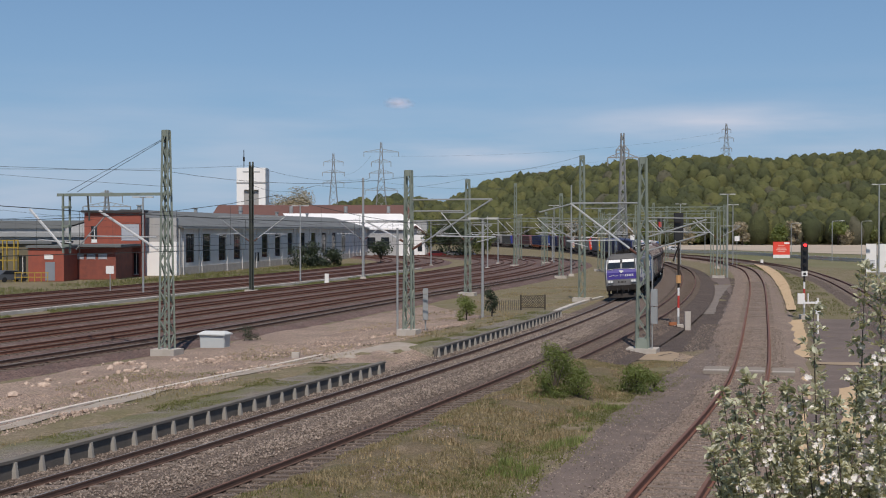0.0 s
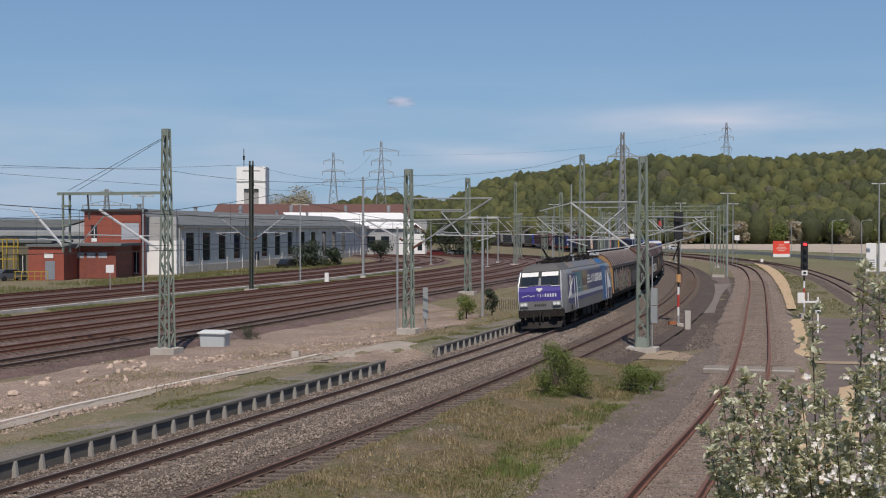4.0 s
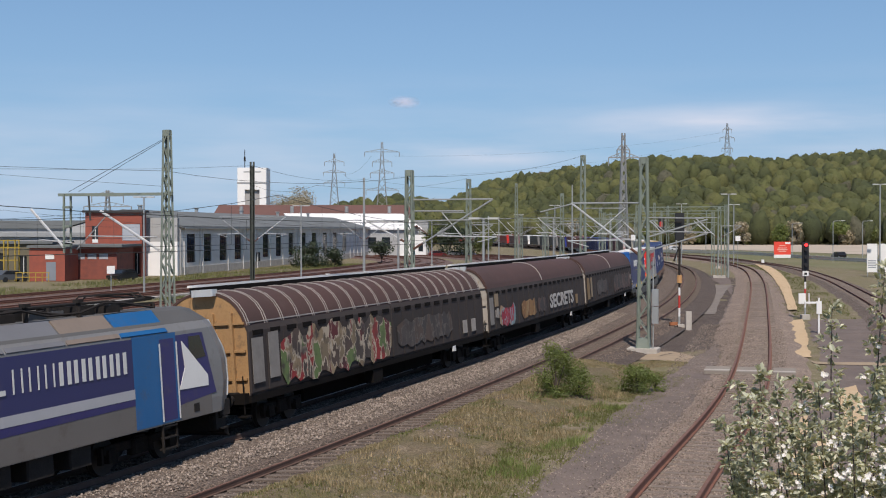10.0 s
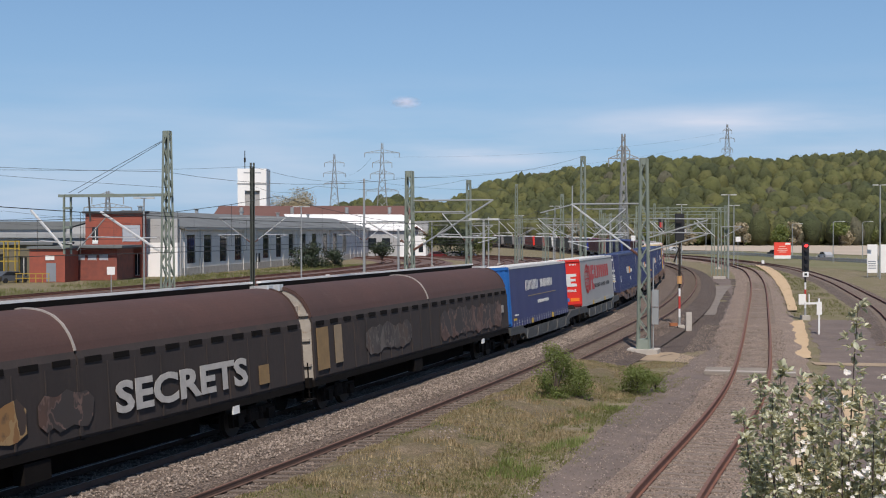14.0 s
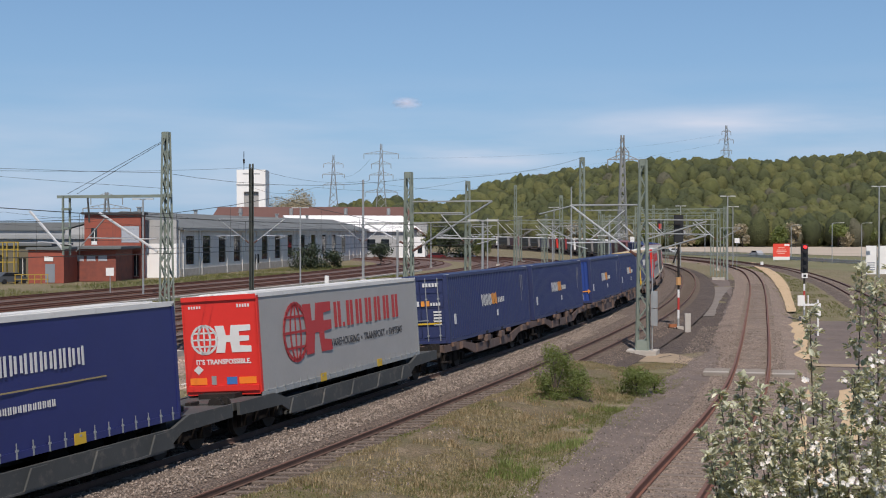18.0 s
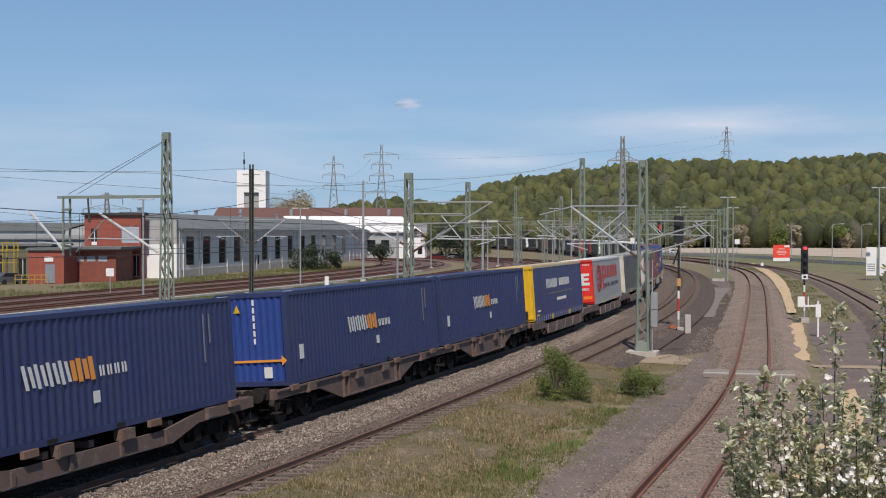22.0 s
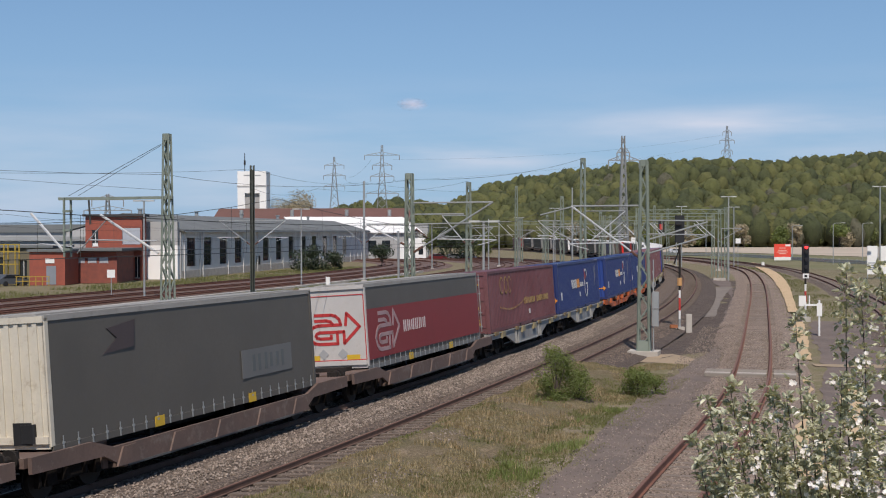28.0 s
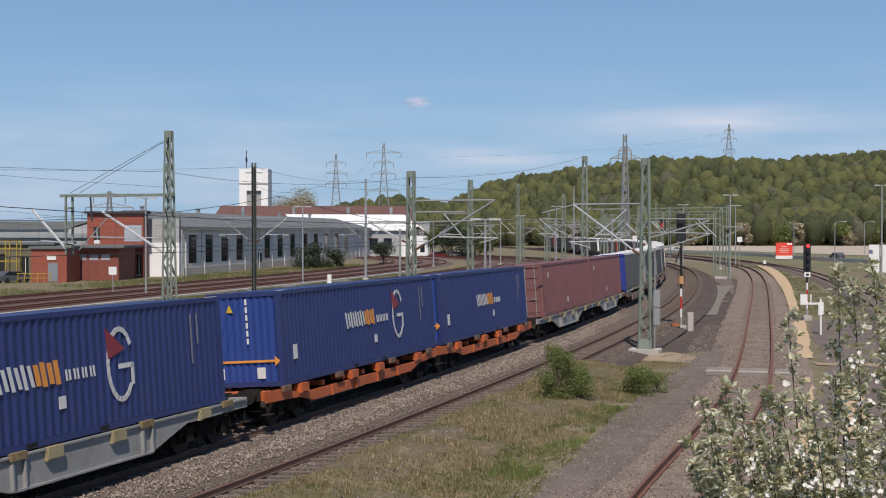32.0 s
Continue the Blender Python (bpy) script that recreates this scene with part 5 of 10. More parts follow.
# flat wagons under the boxes and trailers
def flat_wagon(label, length, colour, belly=True, group="container wagons", deep=False):
    """One unit of a container wagon: side sills, dipped or fish-bellied, on two bogies."""
    root = thing("container_wagon", label, "container wagon", group=group)
    h = length / 2
    for sgn in (1, -1):
        prof = [(h, 1.12), (h, 0.84), (h - 3.0, 0.8), (h - 4.3, 0.46), (-h + 4.3, 0.46), (-h + 3.0, 0.8), (-h, 0.84), (-h, 1.12), (-h + 2.5, 1.12), (-h + 3.4, 1.02), (-h + 4.6, 0.84), (h - 4.6, 0.84), (h - 3.4, 1.02), (h - 2.5, 1.12)] if belly else \
               [(h, 1.12), (h, 0.8), (h - 2.2, 0.72), (h - 3.2, 0.5), (-h + 3.2, 0.5), (-h + 2.2, 0.72), (-h, 0.8), (-h, 1.12), (-h + 1.0, 1.1), (-h + 2.4, 0.82), (h - 2.4, 0.82), (h - 1.0, 1.1)]
        if deep:
            prof = [(h, 1.12), (h, 0.86), (h - 3.2, 0.84), (h - 4.9, 0.34), (-h + 4.9, 0.34), (-h + 3.2, 0.84), (-h, 0.86), (-h, 1.12)]
            Mesh().box((0, sgn * 1.28, 0.37), (length - 9.8, 0.1, 0.05)).ob("lower_flange", colour, root)
            Mesh().box((0, sgn * 1.28, 1.10), (length - 0.2, 0.08, 0.05)).ob("upper_flange", colour, root)
        sill = Mesh().extrude_y(prof, sgn * 1.18, sgn * 1.26).ob("side_sill", colour, root)
        for x in ((2.6, 2.2, -2.2, -2.6) if deep else ()):
            Mesh().box((x, sgn * 1.30, 0.72), (0.05, 0.1, 0.7)).ob("web_plate", colour, sill)
        for x in (2.4, -2.4, h - 1.2, -h + 1.2):
            Mesh().box((x, sgn * 1.31, 1.1), (0.55, 0.12, 0.16), bevel=0.03).ob("locking_step", mat("lock_worn", (0.30, 0.22, 0.09), 0.7, 0, 0.4, 5, 20, 0.1, second=(0.10, 0.07, 0.05)) if "grey" in label else mat("lock_rust", (0.20, 0.12, 0.085), 0.8, 0, 0.4, 5, 20, 0.1), root)
        for i in range(4):
            x = -h + 4.6 + (length - 9.2) * i / 3
            if not deep:
                Mesh().box((x, sgn * 1.28, 0.65), (0.12, 0.06, 0.32)).ob("stiffener", colour, sill)
        for x in (h - 2.4, -h + 2.4, 1.2, -1.2):
            Mesh().box((x, sgn * 1.24, 1.0), (0.5, 0.28, 0.26)).box((x + 0.2, sgn * 1.3, 0.95), (0.16, 0.1, 0.24)).ob("container_lock", mat("lock_dull", (0.36, 0.30, 0.17), 0.6, 0, 0.3, 2, 20, 0.05) if "grey" in label else colour, root)
    fr = Mesh().box((0, 0, 0.92), (length, 0.5, 0.25))
    for i in range(9):
        fr.box((-h + length * (i + 0.5) / 9, 0, 0.95), (0.2, 2.3, 0.16))
    for e in (1, -1):
        fr.box((e * (h - 0.15), 0, 1.0), (0.3, 2.5, 0.28))
    fr.ob("frame", colour, root)
    for e in (1, -1):
        bogie(root, e * (h - 2.0), 1.8)
        buffers(root, e * h, e, 1.04)
        for y in (-1.2, 1.2):
            Mesh().rod((e * (h - 0.1), y, 0.5), (e * (h - 0.1), y, 1.2), 0.022, 6).box((e * (h - 0.1), y, 0.45), (0.3, 0.28, 0.04)).ob("shunter_step", STEEL_DARK, root)
    Mesh().rod((-1.4, 0.6, 0.7), (0.6, 0.6, 0.7), 0.2, 10).ob("air_tank", STEEL_DARK, root)
    # added box between the bogies, to shut out light and read as shade
    Mesh().box((0, 0, 0.72), (length - 5.5, 1.4, 0.6), bevel=0.04).ob("shade_box", SHADE_BLACK, root)
    return root


def pocket_wagon(label, length, colour):
    """A unit of a pocket wagon for road trailers, with low outer beams."""
    root = thing("pocket_wagon", label, "goods wagon", group="pocket wagons")
    h = length / 2
    for sgn in (1, -1):
        prof = [(h, 1.08), (h, 0.72), (h - 2.6, 0.68), (h - 3.4, 0.30), (-h + 3.4, 0.30), (-h + 2.6, 0.68), (-h, 0.72), (-h, 1.08), (-h + 2.2, 1.08), (-h + 3.0, 0.84), (h - 3.0, 0.84), (h - 2.2, 1.08)]
        b = Mesh().extrude_y(prof, sgn * 1.3, sgn * 1.4).ob("side_beam", colour, root)
        for i in range(5):
            x = -h + 3.6 + (length - 7.2) * i / 4
            Mesh().add([(x + a * k, sgn * yy, z) for yy in (1.39, 1.45) for a, k, z in ((-1, 0.55, 0.36), (1, 0.55, 0.36), (1, 0.28, 0.80), (-1, 0.28, 0.80))], [(0, 1, 2, 3), (7, 6, 5, 4), (0, 4, 5, 1), (1, 5, 6, 2), (2, 6, 7, 3), (3, 7, 4, 0)]).ob("beam_bracket", colour, b)
        Mesh().box((0, sgn * 1.41, 0.335), (length - 7.0, 0.03, 0.05)).ob("beam_edge", mat("edge_dull", (0.13, 0.13, 0.125), 0.6, 0.3, 0.3, 2, 20, 0.05), b)
    fr = Mesh().box((0, 0, 0.34), (length - 6.8, 2.5, 0.1))
    for e in (1, -1):
        fr.box((e * (h - 1.5), 0, 0.95), (3.0, 2.4, 0.22)).box((e * (h - 2.9), 0, 0.65), (0.2, 2.4, 0.6))
    fr.ob("pocket_floor", colour, root)
    for e in (1, -1):
        bogie(root, e * (h - 1.9), 1.8)
        buffers(root, e * h, e, 1.04)
        Mesh().box((e * (h - 1.6), 0, 1.12), (0.9, 1.2, 0.16), bevel=0.05).ob("kingpin_stand", STEEL_DARK, root)
    return root


def container(label, paint_m, doors_front=False, pallet=13.716, top=2.896):
    """A 45-foot box with corrugated walls, posts, castings, doors; floor at z = 0, front at +x."""
    root = thing("shipping_container", label, "container", group="containers")
    h, w = pallet / 2, 1.25
    for sgn in (1, -1):
        pts, x, k = [], h - 0.16, 0
        cyc = [(0.07, 0.0), (0.068, 0.036), (0.07, 0.036), (0.068, 0.0)]
        line = [(x, 0.0)]
        while x > -h + 0.3:
            for dx, dep in cyc:
                x -= dx
                line.append((x, dep))
        line.append((-h + 0.16, 0.0))
        n = len(line)
        vs = [(px, sgn * (w - 0.012 - d), z) for z in (0.16, top - 0.12) for px, d in line] + [(px, sgn * (w - 0.06), z) for z in (0.16, top - 0.12) for px, d in line]
        fs = [(i, i + 1, n + i + 1, n + i) for i in range(n - 1)] + [(2 * n + i + 1, 2 * n + i, 3 * n + i, 3 * n + i + 1) for i in range(n - 1)]
        wl = raw("side_wall", vs, fs, paint_m, root)
        Mesh().box((0, sgn * (w - 0.045), top - 0.06), (pallet - 0.3, 0.09, 0.12)).ob("top_rail", paint_m, root)
        bt = Mesh().box((0, sgn * (w - 0.05), 0.08), (pallet - 0.3, 0.1, 0.15))
        bt.ob("bottom_rail", paint_m, root)
        for x in (1.3, -1.3):
            Mesh().box((x, sgn * (w + 0.001), 0.08), (0.36, 0.012, 0.1)).ob("fork_pocket", STEEL_DARK, root)
        for e in (1, -1):
            Mesh().box((e * (h - 0.09), sgn * (w - 0.09), top / 2), (0.18, 0.18, top - 0.2)).ob("corner_post", paint_m, root)
            for z in (0.06, top - 0.06):
                Mesh().box((e * (h - 0.09), sgn * (w - 0.081), z), (0.18, 0.165, 0.12)).ob("corner_casting", paint_m, root)
    Mesh().box((0, 0, top - 0.03), (pallet - 0.2, 2 * w - 0.16, 0.05)).ob("roof", paint_m, root)
    Mesh().box((0, 0, 0.12), (pallet - 0.2, 2 * w - 0.2, 0.1)).ob("floor", STEEL_DARK, root)
    for e in (1, -1):
        door = (e > 0) == doors_front
        if door:
            Mesh().box((e * (h - 0.06), 0, top - 0.09), (0.12, 2 * w - 0.36, 0.16)).box((e * (h - 0.06), 0, 0.09), (0.12, 2 * w - 0.36, 0.16)).ob("door_frame", paint_m, root)
            for sgn in (1, -1):
                d = Mesh().box((e * (h - 0.07), sgn * 0.54, top / 2), (0.05, 1.06, top - 0.36))
                for i in range(4):
                    d.box((e * (h - 0.035), sgn * 0.54, 0.5 + 0.63 * i), (0.03, 0.98, 0.46), bevel=0.0)
                dd = d.ob("door", paint_m, root)
                for y in (0.28, 0.82):
                    rod = Mesh().rod((e * (h + 0.0), sgn * y, 0.12), (e * (h + 0.0), sgn * y, top - 0.1), 0.02, 6)
                    for z in (0.35, 1.0, 1.9, 2.55):
                        rod.box((e * (h - 0.01), sgn * y, z), (0.05, 0.1, 0.06))
                    rod.box((e * (h + 0.01), sgn * (y - 0.12), 1.0), (0.025, 0.3, 0.04))
                    rod.ob("locking_rod", GALV, dd, "galvanised locking rod")
        else:
            m = Mesh()
            n = 9
            prof = []
            for i in range(n):
                y0 = -w + 0.2 + (2 * w - 0.4) * i / n
                st = (2 * w - 0.4) / n
                prof += [(y0, 0.0), (y0 + st * 0.3, 0.0), (y0 + st * 0.5, 0.035), (y0 + st * 0.8, 0.035)]
            prof.append((w - 0.2, 0.0))
            vs = [(e * (h - 0.02 - d), y, z) for z in (0.14, top - 0.12) for y, d in prof]
            k = len(prof)
            fs = [(i, i + 1, k + i + 1, k + i) for i in range(k - 1)]
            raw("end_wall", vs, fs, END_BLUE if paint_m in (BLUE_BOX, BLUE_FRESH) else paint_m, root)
            Mesh().box((e * (h - 0.05), 0, top - 0.07), (0.1, 2 * w - 0.3, 0.14)).box((e * (h - 0.05), 0, 0.08), (0.1, 2 * w - 0.3, 0.15)).ob("end_rail", paint_m, root)
    return root


BUCKLE_ME = Mesh().box((0, 0, -0.02), (0.05, 0.016, 0.2)).box((0, 0.006, 0.06), (0.09, 0.02, 0.05)).box((0, 0, 0.15), (0.03, 0.008, 0.14)).data("buckle", GALV)


def curtain_trailer(label, side, front, roof, rails=None, wheels=True, length=13.4, top=3.05, ribbed=False, valve=True):
    """A craneable road trailer or swap body with curtain sides; floor at z = 0, front at +x."""
    root = thing("curtain_trailer", label, "trailer", group="road trailers")
    h, w = length / 2, 1.25
    edge = rails or GALV
    for sgn in (1, -1):
        # the curtain bellies slightly between its posts
        vs, fs, n = [], [], 25
        zs = (0.16, 0.8, 1.6, 2.4, top - 0.13)
        for i in range(n):
            x = h - 0.07 - (length - 0.14) * i / (n - 1)
            for j, z in enumerate(zs):
                vs.append((x, sgn * (w - 0.02 + 0.014 * math.sin(i * 1.9) * math.sin(math.pi * j / 4)), z))
        k = len(zs)
        for i in range(n - 1):
            for j in range(k - 1):
                fs.append((i * k + j, (i + 1) * k + j, (i + 1) * k + j + 1, i * k + j + 1))
        c = raw("curtain", vs, fs, side, root)
        c.data.polygons.foreach_set("use_smooth", [True] * len(c.data.polygons))
        Mesh().box((0, sgn * (w - 0.02), top - 0.06), (length, 0.05, 0.13)).ob("top_rail", roof, root)
        rv = Mesh().box((0, sgn * (w - 0.01), 0.09), (length - 0.1, 0.05, 0.16)).ob("side_rave", edge, root)
        bk = Mesh()
        for i in range(24):
            x = h - 0.4 - (length - 0.8) * i / 23
            if wheels and sgn > 0:
                child("buckle", BUCKLE_ME, rv, Matrix.Translation((x, w + 0.018, 0.13)))
            else:
                bk.box((x, sgn * (w + 0.018), 0.15), (0.06, 0.012, 0.3))
        if bk.v:
            tagged(bk.ob("far_buckles", STEEL_DARK, rv), kind="stuff")
        for x in (h - 0.06, -h + 0.06):
            Mesh().box((x, sgn * (w - 0.03), top / 2 + 0.05), (0.12, 0.07, top - 0.2)).ob("corner_post", front if x > 0 else edge, root)
        for x in (2.4, -2.45):
            Mesh().box((x, sgn * (w + 0.022), 0.13), (0.42, 0.014, 0.26)).ob("lifting_plate", YELLOW, root, "yellow crane lifting plate")
    Mesh().box((0, 0, top - 0.02), (length, 2 * w - 0.05, 0.04), bevel=0.0).box((0, 0, top + 0.02), (length - 0.6, 1.6, 0.04)).ob("roof", roof, root)
    fr = Mesh().box((h - 0.03, 0, top / 2 + 0.05), (0.06, 2 * w - 0.08, top - 0.1))
    if ribbed:
        for i in range(9):
            fr.box((h + 0.015, -1.0 + 0.25 * i, top / 2 + 0.1), (0.04, 0.12, top - 0.5))
    fr.ob("front_wall", front, root)
    fg = Mesh().box((h + 0.02, 0, 0.3), (0.08, 2 * w - 0.1, 0.16)).box((h + 0.02, 0, top - 0.08), (0.07, 2 * w - 0.02, 0.14))
    fg.ob("front_frame", front, root)
    if valve:
        Mesh().box((h + 0.05, 0.7, 0.45), (0.12, 0.36, 0.42), bevel=0.03).ob("valve_box", BLACK, root)
    Mesh().box((-h + 0.03, 0, top / 2), (0.05, 2 * w - 0.1, top - 0.1)).ob("rear_doors", WHITE, root)
    un = Mesh().box((0, 0, -0.12), (length - 1.2, 1.1, 0.22))
    un.ob("chassis", STEEL_DARK, root)
    if wheels:
        for k in range(3):
            for sgn in (1, -1):
                # wheels also take the near-black that stands in for underfloor shade
                Mesh().rod((-h + 2.3 + 1.31 * k, sgn * 0.78, -0.36), (-h + 2.3 + 1.31 * k, sgn * 1.16, -0.36), 0.44, 16).ob("wheel", SHADE_BLACK, root)
        for sgn in (1, -1):
            Mesh().box((h - 4.2, sgn * 1.0, -0.3), (0.14, 0.14, 0.5)).ob("landing_leg", STEEL_DARK, root)
    return root


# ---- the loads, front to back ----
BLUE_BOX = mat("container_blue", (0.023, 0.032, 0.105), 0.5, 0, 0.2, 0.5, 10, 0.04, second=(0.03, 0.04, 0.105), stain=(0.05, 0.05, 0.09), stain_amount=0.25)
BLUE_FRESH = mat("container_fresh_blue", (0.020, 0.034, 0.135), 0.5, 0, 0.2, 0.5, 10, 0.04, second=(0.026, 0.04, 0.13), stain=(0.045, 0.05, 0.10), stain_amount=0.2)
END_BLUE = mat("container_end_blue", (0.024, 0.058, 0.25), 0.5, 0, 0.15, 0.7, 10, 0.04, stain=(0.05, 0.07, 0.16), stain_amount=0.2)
MAROON_BOX = mat("container_maroon", (0.125, 0.042, 0.046), 0.55, 0, 0.2, 0.5, 10, 0.04, second=(0.17, 0.07, 0.075), stain=(0.10, 0.06, 0.05), stain_amount=0.25)
PINK_BOX = mat("container_faded", (0.21, 0.085, 0.09), 0.6, 0, 0.2, 0.5, 10, 0.04, second=(0.17, 0.075, 0.07), stain=(0.17, 0.085, 0.04), stain_amount=0.35)
DUNCA_BLUE = mat("curtain_navy", (0.023, 0.029, 0.14), 0.45, 0, 0.12, 0.7, 10, 0.05)
FRONT_BLUE = mat("front_blue", (0.02, 0.13, 0.42), 0.5, 0, 0.12, 1, 16, 0.03)
CURTAIN_GREY = mat("curtain_pale_grey", (0.37, 0.36, 0.345), 0.5, 0, 0.1, 0.7, 10, 0.05, stain=(0.31, 0.30, 0.285), stain_amount=0.2)
CURTAIN_DARK = mat("curtain_slate", (0.108, 0.098, 0.084), 0.55, 0, 0.15, 0.6, 10, 0.05, stain=(0.10, 0.095, 0.09), stain_amount=0.25)
CURTAIN_RED = mat("curtain_red", (0.24, 0.022, 0.024), 0.5, 0, 0.12, 0.7, 10, 0.05)
BRIGHT_RED = mat("front_red", (0.66, 0.03, 0.02), 0.5, 0, 0.08, 1, 16, 0.02)
LOGO_RED = mat("logo_red", (0.46, 0.035, 0.035), 0.5, 0, 0.08, 1, 16, 0.02)
ROOF_WHITE = mat("roof_white", (0.70, 0.69, 0.66), 0.6, 0, 0.12, 0.8, 16, 0.04, stain=(0.42, 0.38, 0.33), stain_amount=0.25)
ROOF_DULL = mat("roof_dull", (0.34, 0.325, 0.30), 0.7, 0, 0.2, 0.8, 16, 0.04, stain=(0.18, 0.16, 0.14), stain_amount=0.3)
RUST_FRAME = mat("wagon_rust", (0.15, 0.098, 0.078), 0.75, 0, 0.35, 0.8, 14, 0.1, second=(0.10, 0.07, 0.06), stain=(0.24, 0.20, 0.17), stain_amount=0.3)
GREY_FRAME = mat("wagon_grey", (0.30, 0.30, 0.29), 0.65, 0, 0.2, 0.8, 14, 0.08, stain=(0.16, 0.12, 0.09), stain_amount=0.35)
SLATE_FRAME = mat("wagon_slate", (0.06, 0.063, 0.062), 0.7, 0, 0.25, 0.8, 14, 0.08, stain=(0.16, 0.14, 0.12), stain_amount=0.3)
ORANGE_FRAME = mat("wagon_orange", (0.50, 0.12, 0.035), 0.6, 0, 0.2, 0.8, 14, 0.08, stain=(0.22, 0.09, 0.05), stain_amount=0.35)
GOLD = mat("letter_gold", (0.36, 0.24, 0.08), 0.5, 0, 0.1, 2, 20, 0.0)
TEXT_DARK = mat("letter_dark", (0.05, 0.05, 0.055), 0.5, 0, 0.1, 2, 20, 0.0)


def unit_marks(c, x=0.6, z=1.55, sign=False, size=0.5):
    y = 1.244
    for i in range(4):
        for k in (0.11, -0.11):
            side_shape(c, "name_bar", slanted(x + 1.3 - 0.42 * i + k, z, 0.11, size * (1.1 if k > 0 else 0.95), -0.14), y, LETTER_WHITE)
    for i in range(2):
        for k in (0.12, -0.1):
            side_shape(c, "name_bar", slanted(x - 0.38 - 0.46 * i + k, z, 0.16, size * (0.95 if k > 0 else 1.1), -0.1), y, LETTER_ORANGE)
    for i in range(4):
        for k in (0.06, -0.06):
            side_shape(c, "name_bar", slanted(x - 1.3 - 0.3 * i + k, z - 0.1, 0.06, size * 0.5, -0.03), y, LETTER_WHITE)
    side_panel(c, "label_plate", 6.1, 5.82, 0.75, 1.2, y, LETTER_WHITE)
    side_panel(c, "round_plate", x - 0.9, x - 1.15, 0.72, 1.0, y, LETTER_WHITE)
    side_panel(c, "marking_line", -5.3, -5.36, 1.2, 2.5, y, mat("mark_faint", (0.20, 0.21, 0.26), 0.6, 0, 0.2, 4, 20, 0.0))
    side_panel(c, "marking_line", -5.6, -5.66, 1.7, 2.5, y, MATS["mark_faint"])
    for e in (1, -1):
        for k in range(3):
            Mesh().box((e * (6.72 - 0.16 * k), 1.17, 2.9), (0.08, 0.13, 0.012)).ob("hazard_stripe", LETTER_WHITE, c)
    if sign:
        m = Mesh()
        ring = [(x - 3.3 - 0.5 * math.cos(t), z - 0.05 + 0.85 * math.sin(t)) for t in [0.6 + 5.0 * i / 16 for i in range(17)]]
        stroke(m, ring, y, 0.12)
        stroke(m, [(x - 3.25, z - 0.1), (x - 3.78, z - 0.1), (x - 3.78, z - 0.55)], y, 0.12)
        m.ob("round_sign", LETTER_WHITE, c)
        side_shape(c, "sign_sail", [(x - 2.75, z + 0.85), (x - 2.8, z + 0.1), (x - 3.5, z + 0.3)], y, mat("sail_red", (0.25, 0.03, 0.04), 0.5, 0, 0.1, 2, 20, 0.0))


def end_marks(c, doors):
    """Signs on the front end of a blue box."""
    x = 13.716 / 2 + 0.01
    if doors:
        for i in range(4):
            Mesh().box((x, -0.72 + 0.2 * i, 1.72), (0.012, 0.15, 0.22)).ob("name_bar", LETTER_WHITE, c)
        for i in range(2):
            Mesh().box((x, 0.12 + 0.22 * i, 1.72), (0.012, 0.16, 0.22)).ob("name_bar", LETTER_ORANGE, c)
        for i in range(4):
            Mesh().box((x, 0.5 + 0.12 * i, 1.68), (0.012, 0.08, 0.13)).ob("name_bar", LETTER_WHITE, c)
        writing("45", 0.6, LETTER_WHITE, c, front_face(x, 0.95, -0.75), "size_mark", 0.01)
        Mesh().box((x, -0.05, 0.86), (0.012, 1.9, 0.07)).ob("door_stripe", YELLOW, c)
        for i in range(5):
            Mesh().box((x, 0.2 + 0.14 * i, 2.5), (0.012, 0.09, 0.16)).box((x, 0.75, 1.35 - 0.13 * i), (0.012, 0.35, 0.07)).ob("marking_bar", LETTER_WHITE, c)
        Mesh().add([(x + 0.004, -0.75, 2.32), (x + 0.004, -0.45, 2.32), (x + 0.004, -0.6, 2.6)], [(0, 1, 2)]).ob("warning_sign", YELLOW, c)
    else:
        Mesh().box((x - 0.005, 0, 0.78), (0.012, 2.1, 0.07)).ob("arrow_stripe", LETTER_ORANGE, c)
        Mesh().add([(x, 0.98, 0.62), (x, 0.98, 0.94), (x, 1.16, 0.78)], [(0, 1, 2)]).ob("arrow_head", LETTER_ORANGE, c)
        for y in (0.5, -0.9):
            Mesh().box((x - 0.005, y, 0.42), (0.012, 0.28, 0.34)).ob("label_plate", LETTER_WHITE, c)
        for i in range(6):
            Mesh().box((x - 0.005, 0.1, 2.6 - 0.24 * i), (0.012, 0.07, 0.18)).ob("marking_bar", LETTER_WHITE, c)
        Mesh().add([(x, -0.6, 2.3), (x, -0.35, 2.3), (x, -0.47, 2.55)], [(0, 1, 2)]).ob("warning_sign", YELLOW, c)


def blue_box(u0, doors=False, sign=False, x=0.6, z=1.55):
    c = container("navy blue corrugated 45-foot container on a flat wagon", BLUE_FRESH if u0 > 260 else BLUE_BOX, doors)
    unit_marks(c, x, z, sign)
    end_marks(c, doors)
    return rolling(c, u0, u0 + 13.716, 9.5, 1.16)


